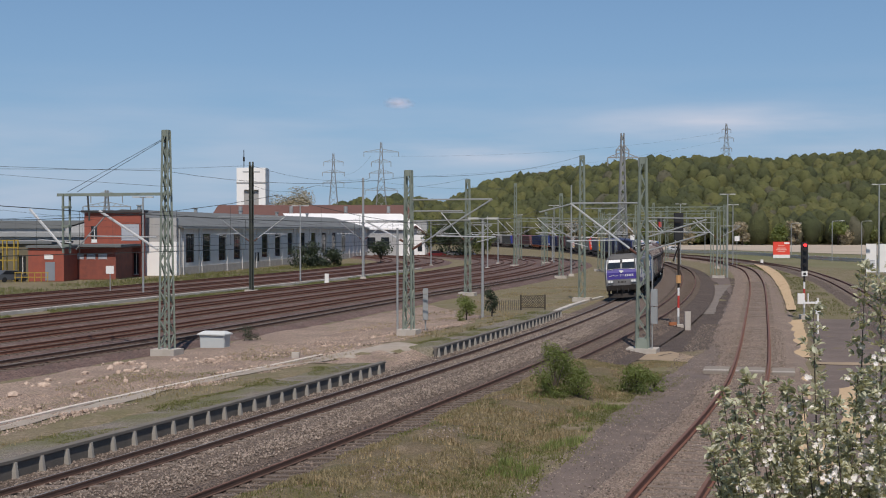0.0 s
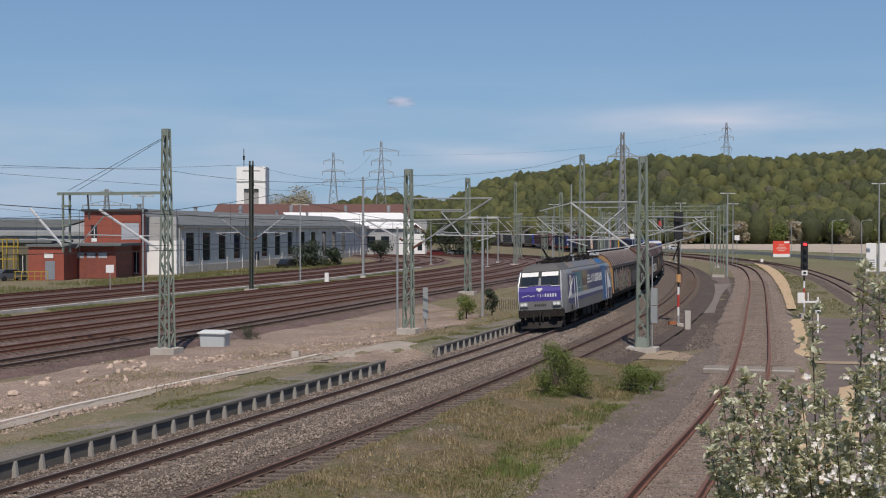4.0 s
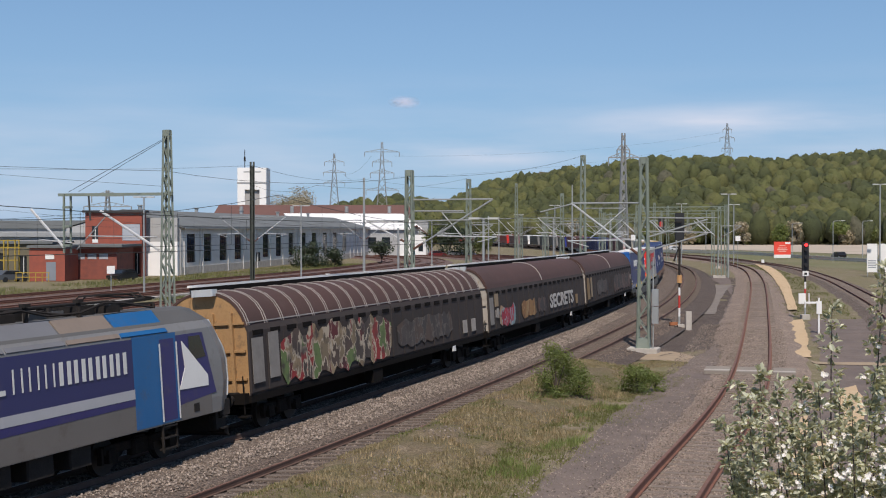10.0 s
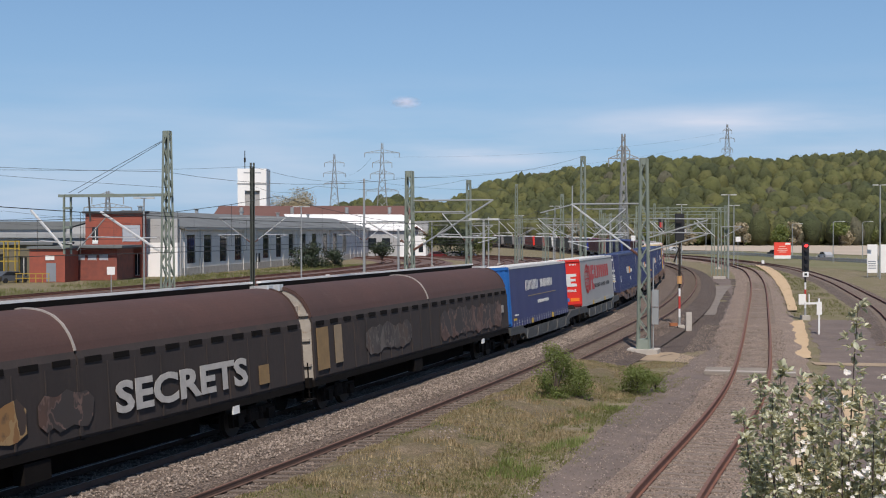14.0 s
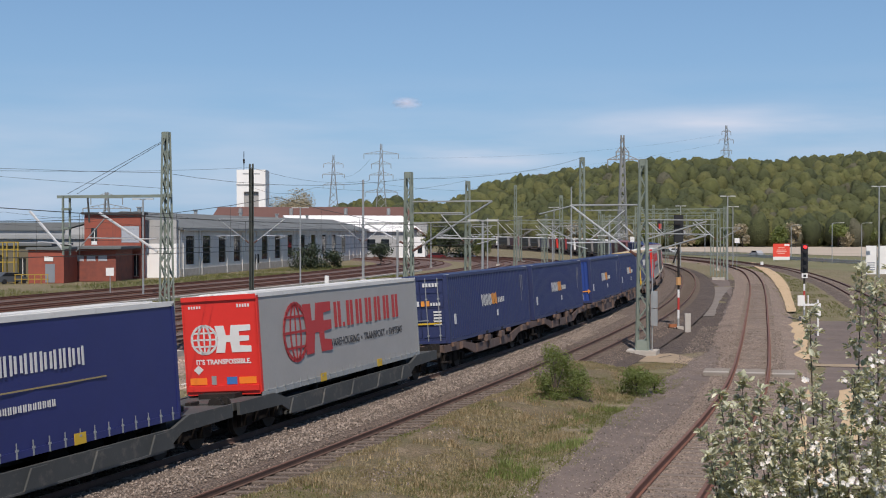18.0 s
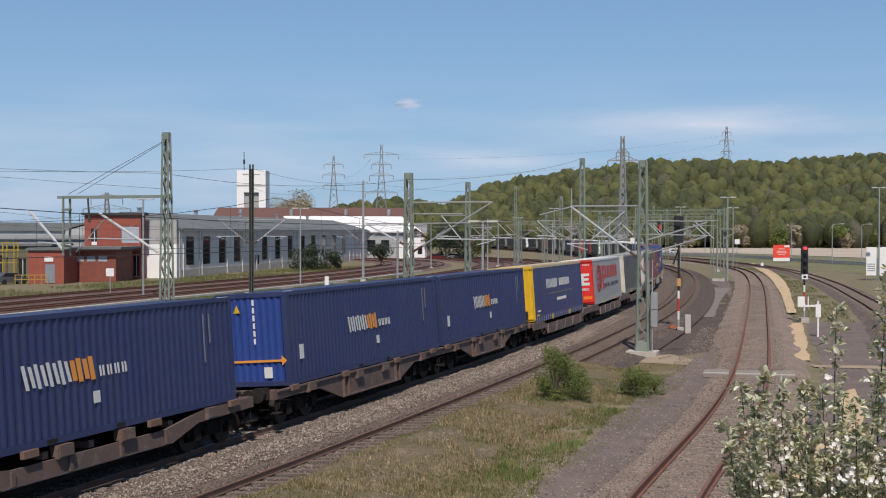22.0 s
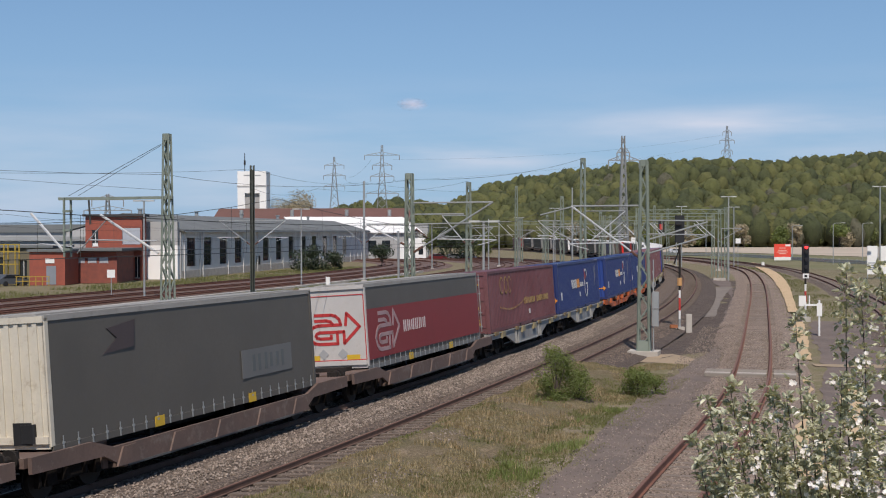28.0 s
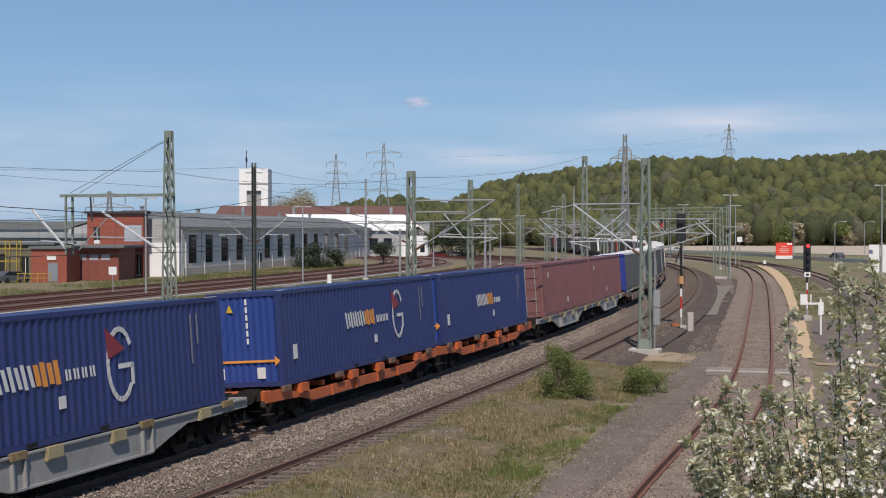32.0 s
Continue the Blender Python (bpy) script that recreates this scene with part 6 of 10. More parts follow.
def dunca(u0, front, label):
    t = curtain_trailer(label, DUNCA_BLUE, front, ROOF_WHITE if front is FRONT_BLUE else mat("roof_cream", (0.55, 0.45, 0.28), 0.6, 0, 0.15, 0.8, 16, 0.04), rails=DUNCA_BLUE, ribbed=True)
    letter_bars(t, 2.05, 2.0, 1.25, 2.9, 0.52, 5, LETTER_WHITE, gap=0.22)
    letter_bars(t, -1.35, 2.0, 1.25, 3.0, 0.44, 9, LETTER_WHITE, gap=0.32)
    side_panel(t, "gold_line", 3.0, -3.6, 1.42, 1.455, 1.25, mat("line_gold", (0.35, 0.27, 0.12), 0.5, 0, 0.1, 2, 20, 0.0))
    letter_bars(t, -0.4, 1.05, 1.25, 2.6, 0.16, 16, LETTER_WHITE, gap=0.35)
    letter_bars(t, 5.6, 0.6, 1.25, 0.8, 0.08, 6, LETTER_WHITE)
    side_panel(t, "reflector", 6.2, 5.6, 0.34, 0.45, 1.25, YELLOW)
    return rolling(t, u0, u0 + 13.4, 9.5, 1.02)


def essers(u0):
    t = curtain_trailer("pale grey curtain trailer with red marks and a red front", CURTAIN_GREY, BRIGHT_RED, ROOF_WHITE, valve=False)
    y, x = 1.25, 2.9
    g = Mesh()
    for rx, rz in ((1.0, 0.88), (0.45, 0.88)):
        ring = [(4.2 + rx * 0.82 * math.cos(a), 1.72 + rz * math.sin(a)) for a in [2 * math.pi * i / 24 for i in range(25)]]
        stroke(g, ring, y, 0.13 if rx == 1.0 else 0.09)
    for z, w in ((1.72, 0.78), (2.2, 0.66), (1.24, 0.66)):
        stroke(g, [(4.2 - w, z), (4.2 + w, z)], y, 0.08)
    stroke(g, [(4.2, 0.9), (4.2, 2.55)], y, 0.08)
    g.ob("globe_sign", LOGO_RED, t)
    side_shape(t, "block_sign", [(3.5, 0.95), (2.95, 0.95), (2.8, 1.6), (2.5, 1.6), (2.35, 0.95), (1.5, 0.95), (1.58, 1.3), (2.1, 1.35), (2.1, 1.6), (1.5, 1.65), (1.5, 1.95), (2.1, 1.95), (2.1, 2.2), (1.5, 2.25), (1.5, 2.55),
                                (2.65, 2.55), (2.75, 2.0), (3.0, 2.0), (3.05, 2.55), (3.65, 2.55), (3.45, 1.75)], y, LOGO_RED)
    for i, (x, w) in enumerate(((0.95, 0.60), (0.45, 0.14), (-0.1, 0.60), (-0.9, 0.60), (-1.75, 0.60), (-2.6, 0.60), (-3.45, 0.60), (-4.35, 0.64))):
        if i == 1:
            side_shape(t, "name_bar", slanted(x, 1.72, w, 0.14), y, LOGO_RED)
        else:
            for k in (-1, 1):
                side_shape(t, "name_bar", slanted(x + k * w * 0.27, 2.08, w * 0.34, 0.85), y, LOGO_RED)
    writing("WAREHOUSING \u25aa TRANSPORT \u25aa SYSTEMS", 0.36, TEXT_DARK, t, near_face(-1.6, 1.16, 1.246), "lettering", 0.004, narrow=0.98)
    xf = 6.708
    ring = Mesh()
    for ry, rz in ((0.42, 0.42), (0.2, 0.42)):
        q = [(ry * math.cos(a) - 0.55, 1.75 + rz * math.sin(a)) for a in [2 * math.pi * i / 18 for i in range(19)]]
        front_stroke(ring, q, xf, 0.07)
    for z, w in ((1.75, 0.4), (1.95, 0.36), (1.55, 0.36)):
        front_stroke(ring, [(-0.55 - w, z), (-0.55 + w, z)], xf, 0.05)
    front_stroke(ring, [(-0.55, 1.35), (-0.55, 2.15)], xf, 0.05)
    ring.ob("globe_sign", LETTER_WHITE, t)
    Mesh().extrude_x([(-0.18, 1.35), (0.12, 1.35), (0.18, 1.66), (0.32, 1.66), (0.36, 1.35), (1.0, 1.35), (1.0, 1.53), (0.62, 1.55), (0.62, 1.67), (0.94, 1.68), (0.94, 1.83), (0.62, 1.84), (0.62, 1.96), (1.0, 1.98), (1.0, 2.15),
                      (0.36, 2.15), (0.32, 1.86), (0.18, 1.86), (0.12, 2.15), (-0.18, 2.15), (-0.08, 1.75)], xf - 0.006, xf + 0.006).ob("block_sign", LETTER_WHITE, t)
    writing("IT'S TRANSPOSSIBLE.", 0.2, LETTER_WHITE, t, front_face(xf + 0.002, 1.08, 0.05), "lettering", 0.006)
    for yy in (0.82, -0.82):
        Mesh().box((xf, yy, 0.52), (0.014, 0.56, 0.2)).ob("warning_plate", ORANGE_GLOSS, t)
    Mesh().box((xf, 0.3, 0.52), (0.014, 0.34, 0.22)).ob("info_plate", mat("plate_blue", (0.05, 0.16, 0.42), 0.5, 0, 0.1, 2, 20, 0.0), t)
    Mesh().box((xf, -0.3, 0.54), (0.014, 0.16, 0.26)).ob("info_plate", GALV, t)
    Mesh().extrude_x([(-0.8, 0.72), (-0.64, 0.86), (-0.8, 1.0), (-0.96, 0.86)], xf - 0.006, xf + 0.006).ob("diamond_plate", LETTER_WHITE, t)
    for k in range(5):
        Mesh().box((xf, 0.62 + 0.09 * k, 2.72), (0.012, 0.05, 0.1)).ob("number_bar", LETTER_WHITE, t)
        Mesh().box((xf, -1.0 + 0.09 * k, 2.72), (0.012, 0.05, 0.08)).ob("number_bar", LETTER_WHITE, t)
    return rolling(t, u0, u0 + 13.4, 9.5, 1.02)


def slate_trailer(u0):
    t = curtain_trailer("slate grey curtain trailer with a cream ribbed front", CURTAIN_DARK, mat("front_cream", (0.62, 0.57, 0.47), 0.6, 0, 0.15, 1, 14, 0.05, stain=(0.35, 0.28, 0.2)), ROOF_DULL, rails=CURTAIN_DARK, ribbed=True)
    side_panel(t, "patch", -2.0, -5.1, 0.7, 1.5, 1.25, mat("patch_grey", (0.15, 0.15, 0.146), 0.55, 0, 0.1, 1, 14, 0.02))
    letter_bars(t, -3.6, 1.1, 1.258, 2.2, 0.48, 3, mat("patch_dark", (0.11, 0.12, 0.12), 0.55, 0, 0.1, 1, 14, 0.02))
    side_shape(t, "faded_sign", [(4.6, 2.0), (3.3, 2.1), (3.2, 2.75), (4.4, 2.6), (4.0, 2.35)], 1.25, mat("ghost_red", (0.068, 0.05, 0.05), 0.55, 0, 0.1, 1, 14, 0.02))
    Mesh().box((6.77, 0.55, 0.45), (0.012, 0.5, 0.5)).ob("dark_sign", BLACK, t)
    return rolling(t, u0, u0 + 13.4, 9.5, 1.02)


LOOPED_ARROW = [[(0.64, 0.62), (0.20, 0.62), (0.11, 0.58), (0.04, 0.48), (0.0, 0.32), (0.04, 0.15), (0.11, 0.05), (0.20, 0.015), (0.56, 0.015), (0.56, 0.39), (0.22, 0.39), (0.16, 0.35), (0.14, 0.29), (0.16, 0.22), (0.22, 0.19), (0.44, 0.19), (0.44, 0.29)],
                [(0.14, 0.95), (0.45, 0.95), (0.54, 0.91), (0.61, 0.80), (0.64, 0.62)], [(0.14, 0.77), (0.36, 0.77), (0.44, 0.73), (0.48, 0.64)],
                [(0.73, 0.60), (0.76, 0.98), (1.0, 0.54), (0.69, 0.02), (0.69, 0.39), (0.56, 0.39)]]


def arrow_trailer(u0):
    t = curtain_trailer("red and grey curtain trailer with a white front and red arrow", CURTAIN_DARK, mat("front_white", (0.50, 0.475, 0.45), 0.55, 0, 0.1, 1, 14, 0.03, stain=(0.4, 0.36, 0.32)), ROOF_DULL, rails=mat("rail_grey", (0.185, 0.185, 0.18), 0.6, 0, 0.2, 0.8, 14, 0.06, stain=(0.12, 0.10, 0.08), stain_amount=0.35), valve=False)
    for y in (-1.2, 1.2):
        Mesh().box((6.708, y, 1.55), (0.014, 0.03, 2.3)).ob("red_trim", LOGO_RED, t)
    for z in (0.4, 2.7):
        Mesh().box((6.708, 0, z), (0.014, 2.36, 0.03)).ob("red_trim", LOGO_RED, t)
    side_panel(t, "red_field", 6.6, -6.6, 0.36, 2.15, 1.258, CURTAIN_RED, "red lower half of the curtain")
    pale = mat("arrow_pale", (0.42, 0.28, 0.28), 0.55, 0, 0.1, 1, 14, 0.02)
    m = Mesh()
    for path in LOOPED_ARROW:
        stroke(m, [(5.88 - 2.4 * u, 0.62 + 1.4 * v) for u, v in path], 1.268, 0.14)
    m.ob("arrow_sign", pale, t)
    letter_bars(t, 1.8, 1.32, 1.268, 2.6, 0.44, 6, mat("name_pale", (0.58, 0.50, 0.49), 0.55, 0, 0.1, 1, 14, 0.02))
    xf = 6.708
    m = Mesh()
    for path in LOOPED_ARROW:
        front_stroke(m, [(-0.98 + 1.98 * u, 0.98 + 1.1 * v) for u, v in path], xf, 0.11)
    m.ob("arrow_sign", LOGO_RED, t)
    for y in (-0.85, 0.7):
        Mesh().box((xf, y, 0.50), (0.014, 0.5, 0.17)).ob("warning_plate", YELLOW, t)
    for y in (-0.45, 0.3):
        Mesh().extrude_x([(y, 0.42), (y + 0.2, 0.62), (y, 0.82), (y - 0.2, 0.62)], xf - 0.006, xf + 0.006).ob("hazard_plate", mat("plate_grey", (0.35, 0.35, 0.35), 0.5, 0, 0.1, 1, 14, 0.02), t)
    return rolling(t, u0, u0 + 13.4, 9.5, 1.02)


def maroon_box(u0, m=MAROON_BOX, marks=True, doors=True, label="maroon corrugated 45-foot container with gold marks"):
    c = container(label, m, doors)
    if marks:
        for x, w in ((4.4, 0.5), (3.6, 0.5), (2.9, 0.5)):
            k = Mesh()
            ring = [(x - 0.28 * math.cos(a), 2.15 + 0.4 * math.sin(a)) for a in [0.6 + 5.0 * i / 12 for i in range(13)]]
            stroke(k, ring, 1.246, 0.06)
            k.ob("monogram", GOLD, c)
        k = Mesh()
        for i in range(24):
            x = 4.8 - 0.22 * i
            k.box((x, 1.246, 1.1 - 0.28 * math.sin(i / 23 * math.pi) + 0.012 * i), (0.08, 0.012, 0.08))
        k.ob("star_arc", GOLD, c)
        letter_bars(c, -1.0, 1.2, 1.246, 2.4, 0.32, 8, GOLD, gap=0.45)
        letter_bars(c, -3.9, 1.2, 1.246, 2.8, 0.32, 10, GOLD, gap=0.45)
        side_panel(c, "white_mark", -0.7, -1.0, 0.5, 0.75, 1.246, LETTER_WHITE)
        writing("45", 0.4, YELLOW, c, front_face(6.875, 0.5, 0.6), "size_mark", 0.01)
        Mesh().box((6.87, 0.5, 1.2), (0.014, 0.5, 0.14)).box((6.87, 0.5, 2.3), (0.014, 0.6, 0.05)).ob("door_mark", YELLOW, c)
    else:
        side_panel(c, "white_mark", 5.4, 5.2, 2.1, 2.4, 1.246, LETTER_WHITE)
        side_panel(c, "white_mark", 0.4, 0.1, 0.5, 0.8, 1.246, LETTER_WHITE)
    return rolling(c, u0, u0 + 13.716, 9.5, 1.16)


# trailers on slate pocket wagons
rolling(pocket_wagon("dark slate pocket wagon under a blue trailer", 16.6, SLATE_FRAME), 88.4, 105.0, 12)
rolling(pocket_wagon("dark slate pocket wagon under a grey trailer", 16.6, SLATE_FRAME), 105.4, 122.0, 12)
dunca(89.2, FRONT_BLUE, "navy curtain trailer with a bright blue front")
essers(107.05)
# four blue boxes on rust-brown wagons
for a, d, x in ((124.3, True, 0.3), (138.95, True, 0.6), (156.1, False, 0.6), (170.5, True, 0.6)):
    blue_box(a, d, x=x)
for a in (123.4, 138.5, 155.0, 169.6):
    rolling(flat_wagon("rust-brown container wagon with deep sills", 15.1 if a != 169.6 else 14.7, RUST_FRAME, deep=a > 150), a, a + (15.1 if a != 169.6 else 14.7), 11)
# second group of trailers
for a in (185.2, 202.0, 218.9, 235.9):
    rolling(pocket_wagon("rust-stained pocket wagon under a road trailer", 16.4, RUST_FRAME), a, a + 16.4, 12)
dunca(186.2, mat("front_yellow", (0.72, 0.44, 0.02), 0.5, 0, 0.12, 1, 14, 0.03, stain=(0.4, 0.25, 0.05), stain_amount=0.2), "navy curtain trailer with a yellow front")
essers(204.0)
slate_trailer(219.8)
arrow_trailer(237.6)
# grey wagon with a maroon and a blue box
for a in (252.2, 267.4):
    rolling(flat_wagon("light grey container wagon with deep sills", 15.0, GREY_FRAME, deep=True), a, a + 15.0, 11)
maroon_box(252.7)
blue_box(267.5, False, True, x=1.2)
# orange wagon with two blue boxes
for a in (283.6, 298.9):
    rolling(flat_wagon("bright orange container wagon", 15.1, ORANGE_FRAME, belly=False), a, a + 15.1, 11)
blue_box(284.8, False, True, x=0.4, z=1.65)
blue_box(299.5, False, False, x=0.2)
# faded boxes
for a in (315.8, 331.3):
    rolling(flat_wagon("light grey container wagon with deep sills", 15.2, GREY_FRAME, deep=True), a, a + 15.2, 11)
maroon_box(317.1, PINK_BOX, False, True, "faded reddish corrugated container")
maroon_box(331.4, PINK_BOX, False, False, "faded reddish corrugated container")
# the rest of the train, seen only on the far bend
TAIL = list(zip((347.4 + 17 * i for i in range(18)), ("grey", "dark", "dark", "dark", "grey", "maroon", "red", "blue", "dark", "dark", "maroon", "dark", "grey", "dark", "dark", "dark", "dark", "maroon")))
TAIL_SIDES = {"grey": CURTAIN_DARK, "red": CURTAIN_RED, "dark": mat("curtain_black", (0.03, 0.03, 0.034), 0.5, 0, 0.2, 0.7, 12, 0.03), "maroon": MAROON_BOX, "blue": DUNCA_BLUE}
for a, k in TAIL:
    rolling(pocket_wagon("dark pocket wagon towards the end of the train", 16.2, RUST_FRAME), a, a + 16.2, 12)
    front = mat("front_navy", (0.03, 0.045, 0.25), 0.5, 0, 0.1, 1, 14, 0.02) if a < 350 else BRIGHT_RED if k == "red" else mat("front_dull_red", (0.26, 0.03, 0.028), 0.5, 0, 0.1, 1, 14, 0.02) if k == "maroon" else WHITE if k == "grey" else mat("front_grey", (0.22, 0.21, 0.20), 0.5, 0, 0.1, 1, 14, 0.02)
    rolling(curtain_trailer(f"{'slate grey' if k == 'grey' else 'black' if k == 'dark' else k} curtain trailer towards the end of the train", TAIL_SIDES[k], front, ROOF_WHITE, wheels=False), a + 0.9, a + 14.3, 9.5, 1.02)


# ---- masts, wires and signals ----
def lattice_mast(x, y, h, w0=0.62, w1=0.42, label="green lattice steel catenary mast on a concrete footing", rz=0.3, dx=1.0, footing=(1.5, 1.1), group="catenary masts", name="catenary_mast", bays=None, mat_=None, cap=True, sink=0.3, foot=False):
    z0 = ground_at(x, y)
    root = thing(name, label, "mast", Matrix.Translation((x, y, z0)) @ Matrix.Rotation(rz, 4, "Z"), group)
    mt = mat_ or MAST_GREEN
    top = 0.35
    if footing:
        Mesh().box((0, 0, top / 2 - sink / 2), (footing[0], footing[1], top + sink), bevel=0.04).ob("footing", CONCRETE, root, "pale concrete footing")
    corners = [(-1, -1), (1, -1), (1, 1), (-1, 1)]
    half = lambda t: (w0 + (w1 - w0) * t) / 2
    for a, b in corners:
        Mesh().bar((a * half(0) * dx, b * half(0), top), (a * half(1) * dx, b * half(1), h), 0.09).ob("leg", mt, root)
    n = bays or max(5, int(h / 0.75))
    for k in range(4):
        (a, b), (c, d) = corners[k], corners[(k + 1) % 4]
        m = Mesh()
        for i in range(n):
            t0, t1 = i / n, (i + 1) / n
            p = (a * half(t0) * dx, b * half(t0), top + (h - top) * t0)
            q = (c * half(t1) * dx, d * half(t1), top + (h - top) * t1)
            if (i + k // 2) % 2:
                p, q = (c * half(t0) * dx, d * half(t0), p[2]), (a * half(t1) * dx, b * half(t1), q[2])
            m.bar(p, q, 0.05)
        m.ob("lacing", mt, root)
    if cap:
        Mesh().box((0, 0, h - 0.14), (w1 * dx + 0.05, w1 + 0.05, 0.34)).ob("head_plate", mt, root)
    if foot:
        Mesh().box((0, 0, 0.6), (w0 * dx + 0.1, w0 + 0.1, 0.5), taper=0.9).ob("foot_plate", mt, root)
    return root


def pole_mast(x, y, h, r=0.14, label="slim grey catenary pole on a concrete footing", material=None, group="catenary poles", name="catenary_pole"):
    z0 = ground_at(x, y)
    root = thing(name, label, "mast", Matrix.Translation((x, y, z0)), group)
    Mesh().rod((0, 0, 0.3), (0, 0, h), r, 10, r * 0.7).ob("shaft", material or GALV, root)
    Mesh().box((0, 0, 0.0), (0.9, 0.9, 0.7), taper=0.75).ob("footing", CONCRETE, root)
    Mesh().box((0, 0, h * 0.55), (r * 3, r * 3, 0.12)).ob("clamp", material or GALV, root)
    return root


def beam_mast(x, y, h):
    """A mast of two channels with batten plates."""
    z0 = ground_at(x, y)
    root = thing("catenary_mast", "dark twin-channel catenary mast in the yard", "mast", Matrix.Translation((x, y, z0)), "catenary masts")
    for s in (-1, 1):
        Mesh().box((s * 0.15, 0, h / 2 + 0.2), (0.16, 0.26, h - 0.4)).ob("channel", mat("mast_dark", (0.085, 0.095, 0.08), 0.7, 0.1, 0.3, 1, 20, 0.1), root)
    for i in range(int(h / 0.9)):
        Mesh().box((0, -0.12, 0.6 + 0.9 * i), (0.34, 0.02, 0.9)).ob("batten", MATS["mast_dark"], root)
    Mesh().box((0, 0, 0.1), (1.3, 1.0, 0.7), bevel=0.05).ob("footing", CONCRETE, root)
    Mesh().box((0, 0, h - 1.0), (1.7, 0.12, 0.12)).ob("crossbar", GALV, root)
    return root


def cantilever(root, out, z_tip=7.7, z_foot=5.2, sgn=1, steady=True, back=0.25, tube=None):
    """A bracket arm in the mast's own x direction, reaching out metres."""
    x0 = sgn * back
    x1 = sgn * out
    Mesh().rod((x0, 0, z_tip), (x1, 0, z_tip), 0.045, 6).ob("top_tube", GALV, root)
    Mesh().rod((x0, 0, z_foot), (x0 + (x1 - x0) * 0.12, 0, z_foot + (z_tip - z_foot) * 0.12), 0.07, 8).ob("insulator", mat("insulator_brown", (0.13, 0.06, 0.04), 0.3, 0, 0.1, 2, 20, 0.0), root)
    Mesh().rod((x0 + (x1 - x0) * 0.12, 0, z_foot + (z_tip - z_foot) * 0.12), (x1, 0, z_tip), 0.05, 6).ob("diagonal_tube", tube or ALU, root, "bright aluminium diagonal tube")
    if steady:
        zs = z_foot + 0.75
        xa = x0 + (x1 - x0) * 0.3
        Mesh().rod((xa, 0, zs), (x1 + sgn * 0.2, 0, zs - 0.05), 0.035, 6).ob("registration_tube", ALU, root)
        Mesh().rod((x1 + sgn * 0.2, 0, zs - 0.05), (x1 - sgn * 0.9, 0, zs - 0.35), 0.022, 6).ob("steady_arm", ALU, root)
        Mesh().rod((xa, 0, zs), (xa + (x1 - xa) * 0.55, 0, z_foot + (z_tip - z_foot) * 0.68), 0.022, 6).ob("stay_wire", GALV, root)


def wires(name, label, pts, r=0.012, sag=0.0, n=8):
    """A wire over a row of points."""
    m = Mesh()
    for a, b in zip(pts, pts[1:]):
        a, b = Vector(a), Vector(b)
        k = n if sag else 1
        q = [a + (b - a) * (i / k) + Vector((0, 0, -4 * sag * (i / k) * (1 - i / k))) for i in range(k + 1)]
        for c, d in zip(q, q[1:]):
            m.rod(c, d, r, 4)
    return tagged(m.ob(name, WIRE), label, "wire")


def catenary(line, s_list, z_contact=5.55, z_mess=7.1, label="contact and catenary wires over the track", off=0.0):
    root = thing("overhead_line", label, "overhead line")
    m, c, d = Mesh(), Mesh(), Mesh()
    for a, b in zip(s_list, s_list[1:]):
        k = 10
        pa = None
        for i in range(k + 1):
            t = i / k
            x, y, _ = on(line, a + (b - a) * t, off)
            p = Vector((x, y, z_contact))
            q = Vector((x, y, z_mess - 0.9 * 4 * t * (1 - t)))
            if pa:
                c.rod(pa[0], p, 0.009, 4)
                m.rod(pa[1], q, 0.010, 4)
            if 0 < i < k:
                d.rod(p, q, 0.005, 3)
            pa = (p, q)
    c.ob("contact_wire", WIRE, root)
    m.ob("messenger_wire", WIRE, root)
    d.ob("droppers", WIRE, root)
    return root


NORMAL = -0.30          # bracket arms lie square to the tracks
# the tall masts in the foreground
mast_a = lattice_mast(-14.1, 64.7, 11.48, 0.58, 0.27, rz=NORMAL, footing=(1.35, 1.1), label="tall green lattice mast with a long crossbeam")
Mesh().bar((0.3, 0, 8.25), (-6.4, 0, 8.25), 0.15).ob("crossbeam", MAST_GREEN, mast_a, "long horizontal crossbeam")
Mesh().bar((-6.0, -0.12, 5.2), (-6.0, -0.12, 8.3), 0.09).bar((-5.75, 0.12, 5.2), (-5.75, 0.12, 8.3), 0.09).ob("drop_post", MAST_GREEN, mast_a)
for z in (5.6, 6.6, 7.6):
    Mesh().box((-5.87, 0, z), (0.42, 0.3, 0.12)).ob("drop_tie", MAST_GREEN, mast_a)
Mesh().rod((-6.1, 0, 5.5), (-8.1, 0, 7.5), 0.075, 6).ob("diagonal_tube", ALU, mast_a)
Mesh().rod((-5.3, 0, 5.4), (-3.6, 0, 7.1), 0.035, 6).ob("stay_tube", GALV, mast_a)
Mesh().rod((-0.5, 0, 5.4), (-3.9, 0, 7.4), 0.07, 6).ob("diagonal_tube", ALU, mast_a)
Mesh().rod((-7.6, 0, 5.9), (-5.6, 0, 5.75), 0.035, 6).rod((-4.6, 0, 6.1), (-0.6, 0, 6.05), 0.03, 6).ob("registration_tube", ALU, mast_a)
Mesh().rod((-4.6, 0, 8.2), (-4.5, 0, 6.9), 0.05, 8).ob("insulator", WIRE, mast_a)
Mesh().rod((-0.1, 0, 11.1), (-5.8, 0, 8.4), 0.014, 4).rod((-0.1, 0.15, 11.1), (-5.3, 0.1, 8.4), 0.014, 4).ob("guy_wire", WIRE, mast_a)
